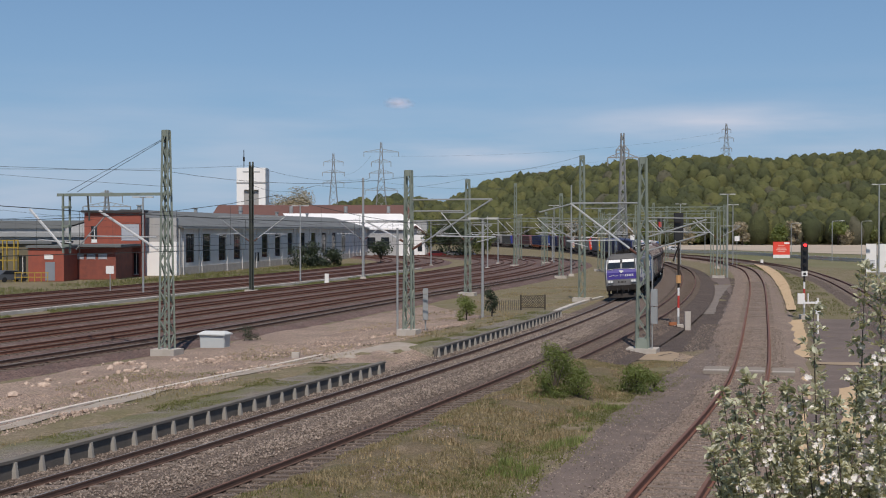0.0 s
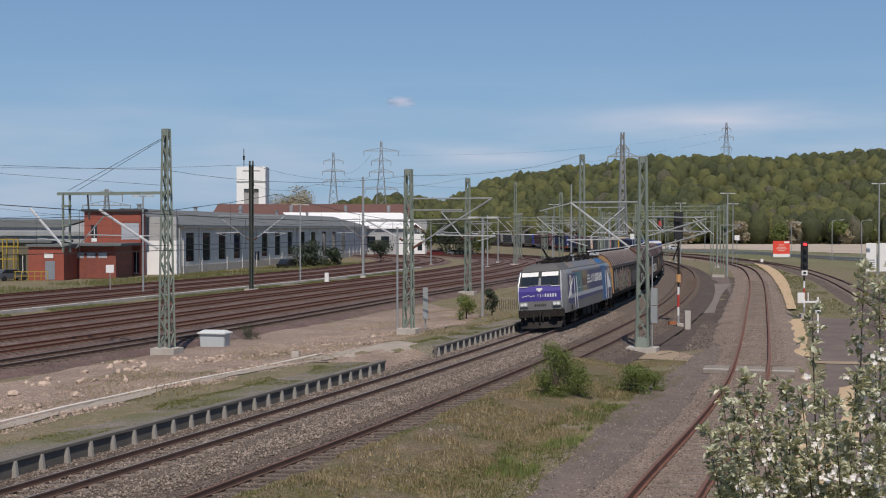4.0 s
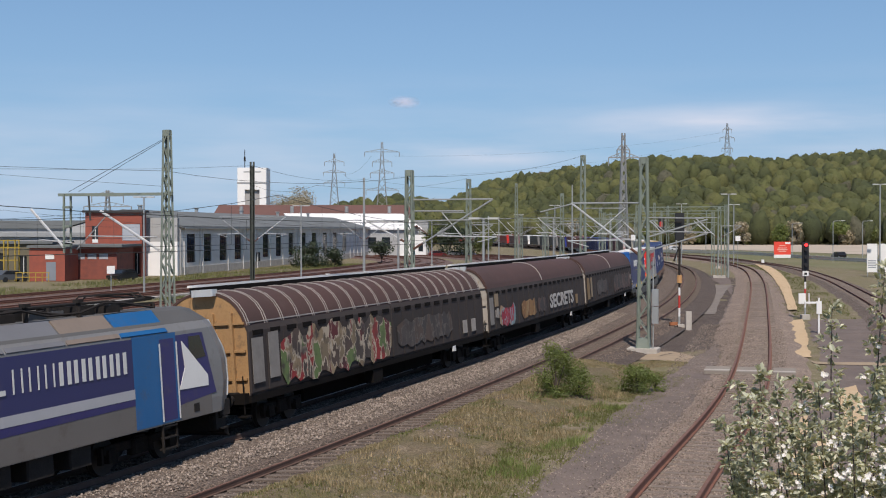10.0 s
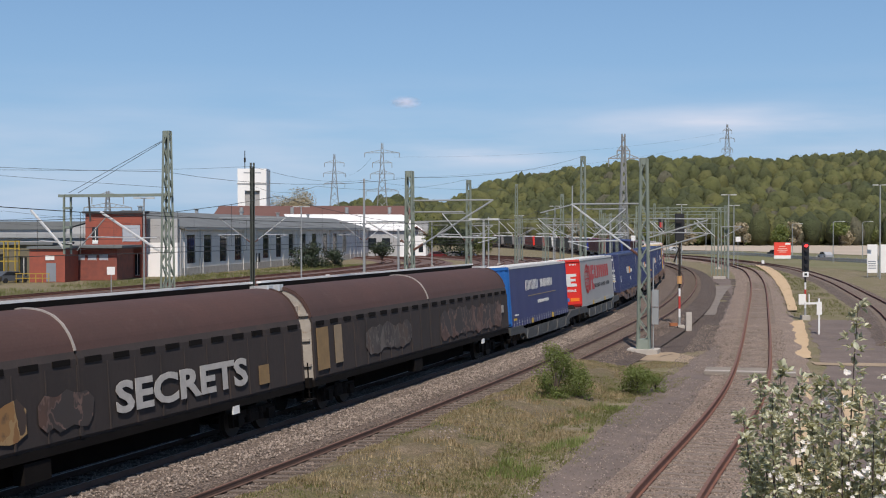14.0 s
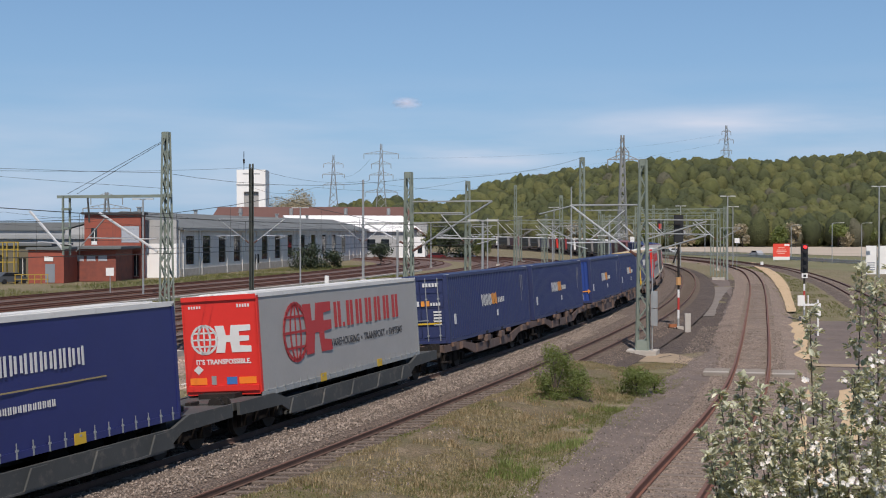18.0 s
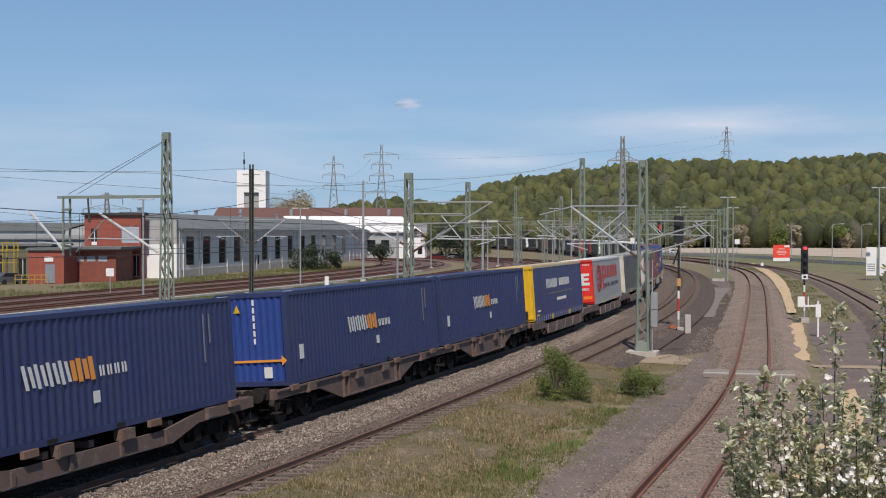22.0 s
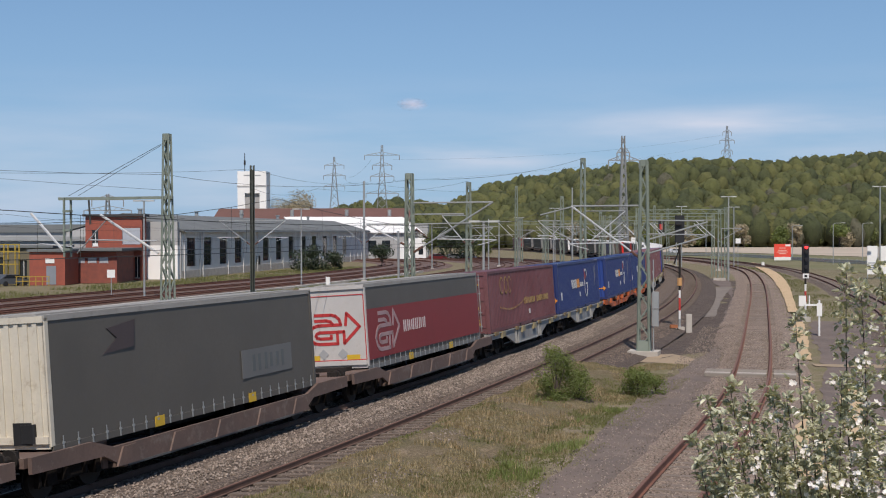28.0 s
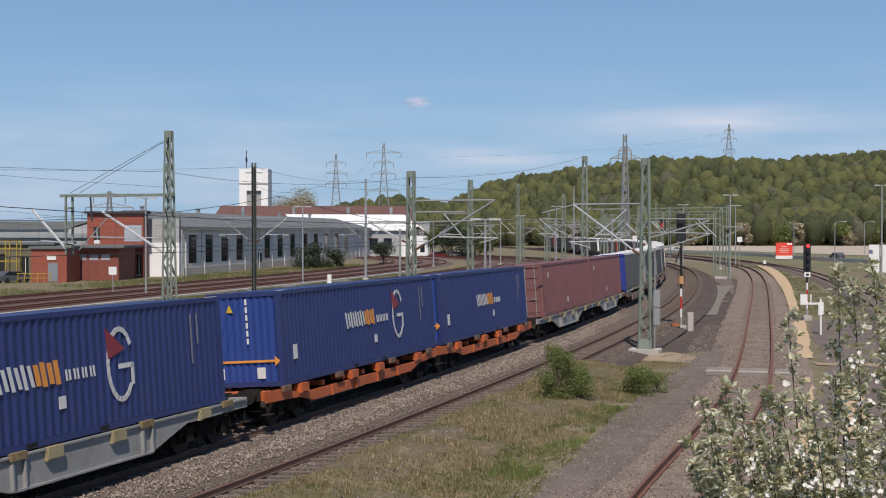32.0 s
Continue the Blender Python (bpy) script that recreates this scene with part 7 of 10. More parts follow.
mast_c = lattice_mast(-1.95, 72.0, 9.35, 0.48, 0.32, rz=NORMAL, footing=(1.15, 1.0), label="green lattice mast beside the old platform")
cantilever(mast_c, 4.9, 7.7, 4.9, 1, tube=GALV)
Mesh().rod((0.3, 0, 7.05), (3.2, 0, 7.05), 0.04, 6).ob("feeder_tube", GALV, mast_c)
Mesh().rod((0.3, 0, 6.5), (3.6, 0, 6.55), 0.035, 6).ob("feeder_tube", GALV, mast_c)
cantilever(mast_c, 2.6, 6.5, 5.3, -1, steady=False)
Mesh().rod((-0.55, -0.35, 0.2), (-0.55, -0.35, 6.1), 0.06, 8).ob("cable_pipe", GALV, mast_c, "galvanised cable pipe")
mast_d = lattice_mast(10.2, 64.7, 10.05, 0.58, 0.29, rz=NORMAL, footing=(1.55, 1.3), label="green lattice mast on a white concrete block", foot=True)
cantilever(mast_d, 3.75, 7.75, 5.1, -1)
Mesh().rod((-3.6, 0, 7.75), (-5.4, 0, 7.3), 0.035, 6).ob("feeder_tube", GALV, mast_d)
for x, z in ((0.45, 5.3), (0.45, 6.0)):
    Mesh().rod((0.2, 0, z), (3.2, 0.0, z + 0.9), 0.04, 6).rod((0.2, 0, z + 1.0), (3.0, 0, z + 0.95), 0.03, 6).ob("bracket_tube", GALV, mast_d)
Mesh().rod((0.52, -0.3, 0.3), (0.52, -0.3, 5.0), 0.035, 6).ob("cable_pipe", GALV, mast_d)
Mesh().box((0.62, -0.3, 2.05), (0.34, 0.2, 0.85), bevel=0.03).box((0.62, -0.3, 2.95), (0.34, 0.2, 0.85), bevel=0.03).ob("switch_box", GALV, mast_d, "two stacked grey switch boxes")
# masts further off
for x, y, h, out, sg, zt in ((2.4, 123.1, 11.3, 2.7, -1, 8.1), (12.4, 113.1, 13.0, 3.8, 1, 8.3), (15.6, 167.6, 11.2, 3.2, -1, 8.0), (12.6, 220.9, 14.5, 3.4, -1, 8.4), (24.2, 196, 9.6, 3.4, 1, 8.0), (43.8, 264, 12.0, 3.2, -1, 8.4),
                             (36.4, 167.6, 9.4, 3.2, -1, 8.0), (19.5, 240, 9.8, 3.0, 1, 8.0), (30.5, 232, 9.5, 3, 1, 8.0), (16, 262, 9.5, 3, -1, 8.0), (43.4, 246, 11.0, 3.3, -1, 8.2)):
    mm = lattice_mast(x, y, h, 0.52, 0.32, rz=NORMAL * (0.7 if y > 150 else 1), footing=(1.6, 1.1), bays=max(8, int(h / 0.9)))
    cantilever(mm, out, zt, 5.3, sg)
    cantilever(mm, out * 0.9, 6.9, 5.4, -sg, steady=False, tube=GALV)
for x, y, h in ((-10.3, 163.7, 13.1),):
    p = pole_mast(x, y, h, 0.19)
    cantilever(p, 3.2, 7.6, 5.2, 1)
    cantilever(p, 3.2, 7.6, 5.2, -1, tube=GALV)
for x, y, h in ((17.7, 175, 12.6), (7.2, 205, 8.6), (10.2, 235, 8.8), (-2.1, 221, 8.0), (28.2, 215, 8.6), (22.0, 255, 9), (45.4, 210, 8.8), (42.5, 232, 9.5)):
    p = pole_mast(x, y, h, 0.13)
    cantilever(p, 2.8, min(7.6, h - 0.6), 5.2, random.choice((-1, 1)), tube=random.choice((ALU, GALV)))
beam = beam_mast(-19.1, 126.5, 13.2)
cantilever(beam, 3.3, 7.7, 5.3, 1)
cantilever(beam, 3.3, 7.7, 5.3, -1, tube=GALV)
# portals across the bend
for (xa, ya), (xb, yb), z in (((24.0, 190), (38.6, 182), 8.3), ((17.5, 222), (36.5, 214), 8.0), ((14.0, 245), (33.0, 242), 8.2), ((26.8, 176), (38.0, 171), 9.1)):
    g = thing("catenary_portal", "green steel portal beam across the tracks", "portal", Matrix.Translation((xa, ya, 0)), "portals")
    b = Vector((xb - xa, yb - ya, z))
    for k in (Vector((0, 0, z)), b):
        for dx in (-0.2, 0.2):
            Mesh().bar((k.x + dx, k.y, -0.4), (k.x + dx * 0.7, k.y, z + 0.3), 0.13).ob("portal_leg", MAST_GREEN, g)
        lc = Mesh()
        for i in range(9):
            lc.bar((k.x - 0.2 * (-1) ** i, k.y, i * z / 9 - 0.2), (k.x + 0.2 * (-1) ** i, k.y, (i + 1) * z / 9 - 0.2), 0.05)
        lc.ob("lacing", MAST_GREEN, g)
    for dz in (0, -0.55):
        Mesh().bar((0, 0, z + dz), (b.x, b.y, z + dz), 0.12).ob("chord", MAST_GREEN, g)
    lc = Mesh()
    for i in range(14):
        p, q = Vector((0, 0, z)).lerp(b, i / 14), Vector((0, 0, z)).lerp(b, (i + 1) / 14)
        lc.bar((p.x, p.y, z - (0.55 if i % 2 else 0)), (q.x, q.y, z - (0 if i % 2 else 0.55)), 0.05)
    lc.ob("lacing", MAST_GREEN, g)
    for i in (4, 8, 11):
        p = Vector((0, 0, z)).lerp(b, i / 14)
        Mesh().bar((p.x, p.y, z - 0.5), (p.x, p.y, 5.4), 0.1).rod((p.x, p.y, 5.6), (p.x + 1.6, p.y - 0.5, 7.0), 0.045, 6).ob("drop_post", MAST_GREEN, g)
        Mesh().rod((p.x - 1.6, p.y + 0.5, 7.2), (p.x, p.y, 5.6), 0.05, 6).ob("diagonal_tube", ALU, g)
# wires
catenary(MAIN, [-40, -10, 24, 65, 105, 150, 185, 215, 245])
catenary(SECOND, [-45, 17, 70, 120, 160, 190, 220, 245])
catenary(YARD, [20, 72, 130, 180, 230, 262, 290], label="contact and catenary wires over the yard track")
for o in (-8.7, -17.7):
    catenary(offset(YARD, o), [30, 72, 130, 180, 230, 290], label="contact and catenary wires over a yard track")
wires("feeder_wire", "dark feeder wire above the yard", [(-40, 40, 9.0), (-19.1, 126.5, 12.4), (-10.3, 163.7, 12.5), (12.6, 220.9, 13.4)], 0.016, 0.7)
wires("feeder_wire", "dark feeder wire above the yard", [(-46, 55, 11.0), (-14.2, 64.7, 9.0), (-1.95, 72, 9.0), (12.4, 113.1, 12.6), (17.7, 175, 12.2)], 0.013, 0.5)
wires("feeder_wire", "thin wire to the mast head", [(-60, 90, 13.2), (-14.1, 64.7, 8.2)], 0.012, 0.4)
wires("feeder_wire", "thin wire between mast heads", [(2.4, 123, 11.0), (-10, 100, 9.5), (-19.1, 126.5, 10.5)], 0.012, 0.6)


def lamp_post(x, y, h, reach=1.2, side=-1, label="grey street lamp with a flat head", double=False, r=0.07):
    z0 = ground_at(x, y)
    root = thing("street_lamp", label, "lamp post", Matrix.Translation((x, y, z0)), "lamp posts")
    Mesh().rod((0, 0, -0.1), (0, 0, h), r * 1.3, 8, r).ob("post", GALV, root)
    for sd in ((-1, 1) if double else (side,)):
        m = Mesh()
        if reach > 0.9 and not double:
            m.rod((0, 0, h), (sd * 0.35, 0, h + 0.18), r * 0.8, 6).rod((sd * 0.35, 0, h + 0.18), (sd * reach, 0, h + 0.25), r * 0.7, 6)
            zz = h + 0.25
        else:
            m.rod((0, 0, h), (sd * reach, 0, h + 0.02), r * 0.7, 6)
            zz = h + 0.02
        m.ob("arm", GALV, root)
        Mesh().box((sd * (reach + 0.3), 0, zz), (0.75, 0.3, 0.13), bevel=0.05).ob("lamp_head", mat("lamp_grey", (0.55, 0.55, 0.52), 0.5, 0.2, 0.1, 2, 20, 0.02), root)
    return root


for x, y, h, s in ((79.6, 290, 7.7, 1), (77.6, 253, 8.0, 1), (95.7, 290, 8.2, 1), (66.5, 322, 7.2, -1), (70.5, 322, 7.2, 1), (110, 275, 8.2, 1)):
    lamp_post(x, y, h, 1.7, s)
for x, y, h in ((57.6, 167.6, 12.4), (-29.1, 123.1, 9.6), (-17.2, 152.9, 9.3), (37.6, 167.6, 11.1), (52.1, 228, 10.9), (44.0, 235, 11.2), (15.5, 262, 9.5), (2.7, 86.4, 6.8), (21, 240, 11)):
    lamp_post(x, y, h, 0.35, 1, "tall slim yard lamp with a flat cross head", True, 0.08)


def signal_mast(x, y, h, head, label, lit=None, rz=0.0):
    z0 = ground_at(x, y)
    root = thing("railway_signal", label, "signal", Matrix.Translation((x, y, z0)) @ Matrix.Rotation(rz, 4, "Z"), "signals")
    zb = h - head[1]
    for za, zc, mt in ((-0.1, 0.85, GALV), (0.85, 1.4, WHITE), (1.4, 2.2, RED), (2.2, min(2.7, zb), WHITE), (2.7, zb, STEEL_DARK)):
        if zc > za:
            Mesh().rod((0, 0, za), (0, 0, zc), 0.07, 8).ob("mast_section", mt, root)
    Mesh().box((0, 0, 0.1), (0.6, 0.6, 0.5), bevel=0.04).ob("footing", CONCRETE, root)
    w, hh = head
    hd = Mesh().box((0, 0, zb + hh / 2), (w, 0.2, hh), bevel=0.05).ob("signal_head", BLACK, root)
    for i in range(3):
        z = zb + hh * (0.2 + 0.27 * i)
        Mesh().rod((0, -0.1, z), (0, -0.32, z), w * 0.26, 10).ob("hood", BLACK, hd)
    if lit is not None:
        Mesh().rod((0, -0.11, lit), (0, -0.33, lit), w * 0.2, 12).ob("red_lamp", glow_mat("signal_red", (1.0, 0.03, 0.03), 2.5), hd, "lit red lamp")
    if lit is not None:
        Mesh().box((0, -0.08, zb - 0.22), (w * 0.85, 0.03, 0.34)).ob("sign_plate", WHITE, root)
        Mesh().box((0, -0.1, zb - 0.22), (w * 0.4, 0.02, 0.16)).ob("plate_bar", BLACK, root)
    return root


s1 = signal_mast(25.9, 90.9, 5.55, (0.5, 2.05), "red and white railway signal post with a black head", 5.33)
Mesh().box((-0.25, -0.1, 1.5), (0.5, 0.06, 0.75)).box((0.25, -0.1, 1.5), (0.08, 0.08, 0.75)).ob("white_board", WHITE, s1)
s2 = signal_mast(15.1, 81.3, 7.5, (0.6, 1.75), "red and white railway signal post seen from behind", None, math.pi)
Mesh().rod((0, 0.0, 5.4), (0.35, 0.0, 4.4), 0.05, 6).box((0.3, 0, 6.9), (0.8, 0.5, 0.06)).ob("ladder_guard", STEEL_DARK, s2)
Mesh().rod((0, 0, 3.0), (0, 0, 3.5), 0.16, 8).ob("sign_disc", mat("sign_orange", (0.55, 0.30, 0.12), 0.6, 0, 0.1, 2, 20, 0.0), s2)
st = thing("signal_stump", "pale concrete marker block beside the signal", "marker", Matrix.Translation((15.6, 80.8, ground_at(15.6, 80.8))))
Mesh().box((0, 0, 0.55), (0.38, 0.2, 1.3), bevel=0.03).ob("block", CONCRETE, st)
dw = thing("signal_box_dwarf", "small orange track device on short legs", "track device", Matrix.Translation((14.6, 80.6, ground_at(14.6, 80.6))))
Mesh().box((0, 0, 0.45), (0.5, 0.3, 0.2), bevel=0.05).ob("case", mat("dull_orange", (0.36, 0.13, 0.05), 0.7, 0, 0.3, 3, 20, 0.1), dw)
for a in (-0.25, 0.25):
    Mesh().rod((a, 0, -0.1), (a, 0, 0.35), 0.05, 6).ob("leg", STEEL_DARK, dw)
gp = thing("gate_post", "white post with a short white arm beside the asphalt", "post", Matrix.Translation((23.1, 78.1, ground_at(23.1, 78.1))))
Mesh().box((0, 0, 1.1), (0.1, 0.1, 2.3)).ob("post", WHITE, gp)
Mesh().box((-0.45, 0, 1.95), (0.9, 0.07, 0.12)).ob("arm", WHITE, gp)
Mesh().box((0.0, -0.06, 1.65), (0.32, 0.03, 0.8)).ob("board", WHITE, gp)
# far red signal head by the portal
fs = thing("railway_signal", "dark signal head hanging from the portal with a red board", "signal", Matrix.Translation((36.6, 214, 0)))
Mesh().box((0, 0, 7.0), (0.9, 0.3, 2.2), bevel=0.05).ob("signal_head", BLACK, fs)
Mesh().box((0, -0.18, 6.9), (0.5, 0.05, 0.9)).ob("red_board", RED, fs)
Mesh().bar((0, 0, 8.0), (0, 0, 9.3), 0.1).bar((0, 0, -0.4), (0, 0, 6), 0.1).ob("hanger", MAST_GREEN, fs)
for x, y, h, w in ((29.9, 200, 5.2, 0.8), (47.5, 205, 5.0, 0.8), (-33.6, 128, 2.4, 0.8)):
    bd = thing("track_sign", "small white square track sign on a post", "sign", Matrix.Translation((x, y, ground_at(x, y))), "track signs")
    Mesh().rod((0, 0, -0.1), (0, 0, h), 0.05, 6).ob("post", GALV, bd)
    Mesh().box((0, -0.07, h), (w, 0.04, w)).ob("board", WHITE, bd)
for x, y, h in ((58.3, 231.9, 0.95), (-13.7, 149.6, 1.25)):
    Mesh_ = thing("marker_post", "white kilometre marker post", "marker", Matrix.Translation((x, y, ground_at(x, y))), "marker posts")
    Mesh().box((0, 0, h / 2 - 0.1), (0.55, 0.35, h + 0.2), bevel=0.08, taper=0.92).ob("stone", WHITE, Mesh_)


# ---- old platform edge ----
def platform_edge(lo, hi):
    root = thing("platform_edge", "dark concrete platform edge wall with pale support brackets", "platform edge", kind="structure")
    line = pick(MAIN, lo, hi)
    vs, fs = sweep([(-2.12, -0.5), (-1.98, -0.5), (-1.98, 0.20), (-2.12, 0.20)], line)
    raw("wall", vs, fs, CONCRETE_DARK, root)
    vs, fs = sweep([(-2.2, 0.22), (-1.93, 0.22), (-1.93, 0.30), (-2.2, 0.30)], line)
    tagged(raw("coping", vs, fs, mat("coping_grey", (0.19, 0.17, 0.145), 0.9, 0, 0.3, 1, 20, 0.2), root), "grey concrete coping")
    me = Mesh().add([(-0.065, 0, -0.45), (0.065, 0, -0.45), (0.055, 0.02, 0.22), (-0.055, 0.02, 0.22), (-0.065, -0.17, -0.45), (0.065, -0.17, -0.45), (0.04, -0.08, 0.22), (-0.04, -0.08, 0.22)],
                    [(0, 1, 2, 3), (5, 4, 7, 6), (0, 3, 7, 4), (1, 5, 6, 2), (3, 2, 6, 7), (0, 4, 5, 1)]).data("bracket", BRACKET_GREY)
    s = lo + 0.5
    while s < hi:
        x, y, th = on(MAIN, s, -1.975)
        child("bracket", me, root, Matrix.Translation((x, y, 0)) @ Matrix.Rotation(-th + math.pi / 2, 4, "Z"))
        s += 1.045


platform_edge(-70, 4.6)
platform_edge(11.2, 41.5)
# kerb along the pale walkway
kb = spline([(-22.4, 8), (-18.6, 22), (-14.2, 39.1), (-11.7, 47.1), (-7.6, 56.0), (-5.6, 60.6)])
vs, fs = sweep([(-0.10, -0.5), (0.10, -0.5), (0.10, 0.05), (-0.10, 0.05)], kb, 0, 0)
kz = np.convolve(np.pad(land(kb[:, 1], kb[:, 2]), 6, "edge"), np.ones(13) / 13, "valid")
vs = [(x, y, z + 0.03 + float(kz[i // 4]) + 0.015 * noise.noise((x * 0.4, y * 0.4, 0))) for i, (x, y, z) in enumerate(vs)]
tagged(raw("kerb", vs, fs, mat("kerb_pale", (0.66, 0.60, 0.53), 0.9, 0, 0.2, 1.2, 22, 0.25, second=(0.54, 0.48, 0.42))), "pale concrete kerb", "kerb", kind="structure")
# cable trough in the yard
vs, fs = sweep([(-0.2, -0.5), (0.2, -0.5), (0.2, -0.16), (-0.2, -0.16)], pick(offset(YARD, -24.0), 40, 210))
tagged(raw("cable_trough", vs, fs, mat("trough_white", (0.60, 0.57, 0.52), 0.8, 0, 0.25, 0.7, 8, 0.1, second=(0.42, 0.39, 0.35))), "pale concrete cable trough between the yard tracks", "cable trough", kind="structure")
vs, fs = sweep([(-0.2, -0.6), (0.2, -0.6), (0.2, -0.22), (-0.2, -0.22)], spline([(7.3, 92), (10.0, 103), (12.6, 112), (15.0, 119)]))
tagged(raw("cable_trough", vs, fs, MATS["trough_white"]), "pale concrete cable duct by the main line", "cable trough", kind="structure")
# path of flat slabs beside the siding
ribbon("slab_path", [(19.5, 96), (25.5, 122), (31.2, 147)], [(20.6, 96), (26.8, 122), (33.4, 147)], mat("slab_grey", (0.22, 0.188, 0.16), 0.95, 0, 0.3, 1.2, 20, 0.2, second=(0.16, 0.135, 0.115)), "row of weathered concrete slabs", "slabs", 0.05, rag=0.15)
cw = thing("crossing_slab", "weathered pale slabs and planks laid across the siding", "crossing", kind="structure")
for _i in range(5):
    for _o, _w in ((-1.45, 1.1), (0.0, 1.25), (1.4, 0.95)):
        x, y, th = on(SIDING, 49.2 + 0.42 * _i, _o)
        Mesh().box((0, 0, -0.20), (_w, 0.36, 0.14), bevel=0.02).ob("plank", CONCRETE if _i == 1 else mat("plank_grey", (0.30, 0.26, 0.22), 0.95, 0, 0.3, 2, 20, 0.2), cw, m=Matrix.Translation((x, y, 0)) @ Matrix.Rotation(-th, 4, "Z"))


# ---- buildings ----
BRICK = mat("brick_red", (0.33, 0.085, 0.052), 0.85, 0, 0.25, 1.2, 30, 0.2, second=(0.24, 0.07, 0.05), stain=(0.16, 0.06, 0.05), stain_amount=0.2)
SHEET_GREY = mat("cladding_grey", (0.40, 0.40, 0.395), 0.7, 0, 0.12, 0.3, 8, 0.05, stain=(0.33, 0.33, 0.325), stain_amount=0.25)
HALL_GREY = mat("hall_render", (0.70, 0.68, 0.64), 0.8, 0, 0.15, 0.3, 6, 0.08, stain=(0.55, 0.53, 0.50), stain_amount=0.3)
ROOF_GREY = mat("roof_felt_grey", (0.155, 0.165, 0.165), 0.85, 0, 0.2, 0.15, 4, 0.1, second=(0.12, 0.127, 0.127))
ROOF_BROWN = mat("roof_tiles_brown", (0.15, 0.075, 0.06), 0.85, 0, 0.2, 0.2, 6, 0.15)
RENDER_WHITE = mat("render_white", (0.84, 0.83, 0.81), 0.8, 0, 0.08, 0.3, 8, 0.05)


def box_part(root, name, lo, hi, material, label="", bevel=0.0):
    c = [(a + b) / 2 for a, b in zip(lo, hi)]
    s = [abs(b - a) for a, b in zip(lo, hi)]
    return Mesh().box(c, s, bevel=bevel).ob(name, material, root, label)


def wall_with_openings(root, name, length, height, thick, holes, material, m=None):
    """A wall along +x with real openings (x0, x1, z0, z1); outer face at y = 0, thickness behind."""
    xs = sorted({0, length, *[v for h in holes for v in h[:2]]})
    zs = sorted({0, height, *[v for h in holes for v in h[2:]]})
    w = Mesh()
    for xa, xb in zip(xs, xs[1:]):
        run = None
        for za, zb in zip(zs, zs[1:]):
            mid = ((xa + xb) / 2, (za + zb) / 2)
            solid = not any(h[0] < mid[0] < h[1] and h[2] < mid[1] < h[3] for h in holes)
            if solid:
                run = (run[0], zb) if run else (za, zb)
            if (not solid or zb == zs[-1]) and run:
                w.box(((xa + xb) / 2, thick / 2, (run[0] + run[1]) / 2), (xb - xa, thick, run[1] - run[0]))
                run = None
    return w.ob(name, material, root, m=m)


def long_hall():
    p, q = Vector((-36.9, 178.4)), Vector((-18.1, 302.6))
    d = (q - p).normalized()
    length = (q - p).length
    root = thing("workshop_hall", "long grey workshop hall with tall dark windows", "building",
                 Matrix.Translation((p.x, p.y, -0.4)) @ Matrix.Rotation(math.atan2(d.y, d.x), 4, "Z"))
    wins = [3.9, 11.0, 18.3, 25.7, 41.1, 49.1, 57.4, 66.3, 74.5, 83.3, 92, 101]
    holes = [(w - 1.75, w + 1.75, 1.7, 5.8) for w in wins]
    wall_with_openings(root, "long_wall", length, 6.7, 0.4, holes, HALL_GREY)
    for w in wins:
        f = box_part(root, "window", (w - 1.75, 0.1, 1.7), (w + 1.75, 0.14, 5.8), glass_mat("hall_glass", (0.035, 0.04, 0.045)))
        for k in (-0.9, 0.0, 0.9):
            box_part(f, "glazing_bar", (w + k - 0.03, 0.06, 1.7), (w + k + 0.03, 0.1, 5.8), STEEL_DARK)
        for k in range(4):
            box_part(f, "glazing_bar", (w - 1.75, 0.06, 2.6 + 0.8 * k), (w + 1.75, 0.1, 2.66 + 0.8 * k), STEEL_DARK)
    for i in range(32):
        x = 1 + i * 3.9
        if all(abs(x - w) > 2.1 for w in wins):
            box_part(root, "pilaster", (x - 0.16, -0.12, 0), (x + 0.16, -0.003, 6.6), HALL_GREY)
    box_part(root, "plinth", (0, -0.06, 0), (length, -0.002, 1.1), CONCRETE)
    # roof planes with thickness
    Mesh().extrude_x([(-0.5, 6.65), (8.5, 9.0), (17.5, 6.65), (17.5, 6.9), (8.5, 9.3), (-0.5, 6.9)], -0.5, length + 0.5).ob("roof", ROOF_GREY, root, "grey felt gable roof")
    Mesh().extrude_x([(0, 0), (17, 0), (17, 6.6), (8.5, 8.9), (0, 6.6)], -0.02, -0.35).ob("gable_wall", SHEET_GREY, root)
    box_part(root, "back_wall", (0, 16.7, 0), (length, 17, 6.6), SHEET_GREY)
    Mesh().extrude_x([(0, 0), (17, 0), (17, 6.6), (8.5, 8.9), (0, 6.6)], length + 0.01, length + 0.35).ob("gable_wall", SHEET_GREY, root)
    box_part(root, "gutter", (0, -0.62, 6.55), (length, -0.48, 6.72), GALV)
    for x in (6, 30, 54, 78, 102):
        Mesh().rod((x, 8.5, 9.2), (x, 8.5, 9.9), 0.3, 8).rod((x, 8.5, 9.9), (x, 8.5, 10.05), 0.45, 8).ob("roof_vent", GALV, root)
    for x in (7.4, 33, 61.8, 88):
        Mesh().rod((x, -0.1, 0), (x, -0.1, 6.6), 0.06, 6).ob("downpipe", GALV, root)
    box_part(root, "door", (35.5, -0.05, 0), (37.6, -0.004, 2.6), STEEL_DARK)
    return root


long_hall()


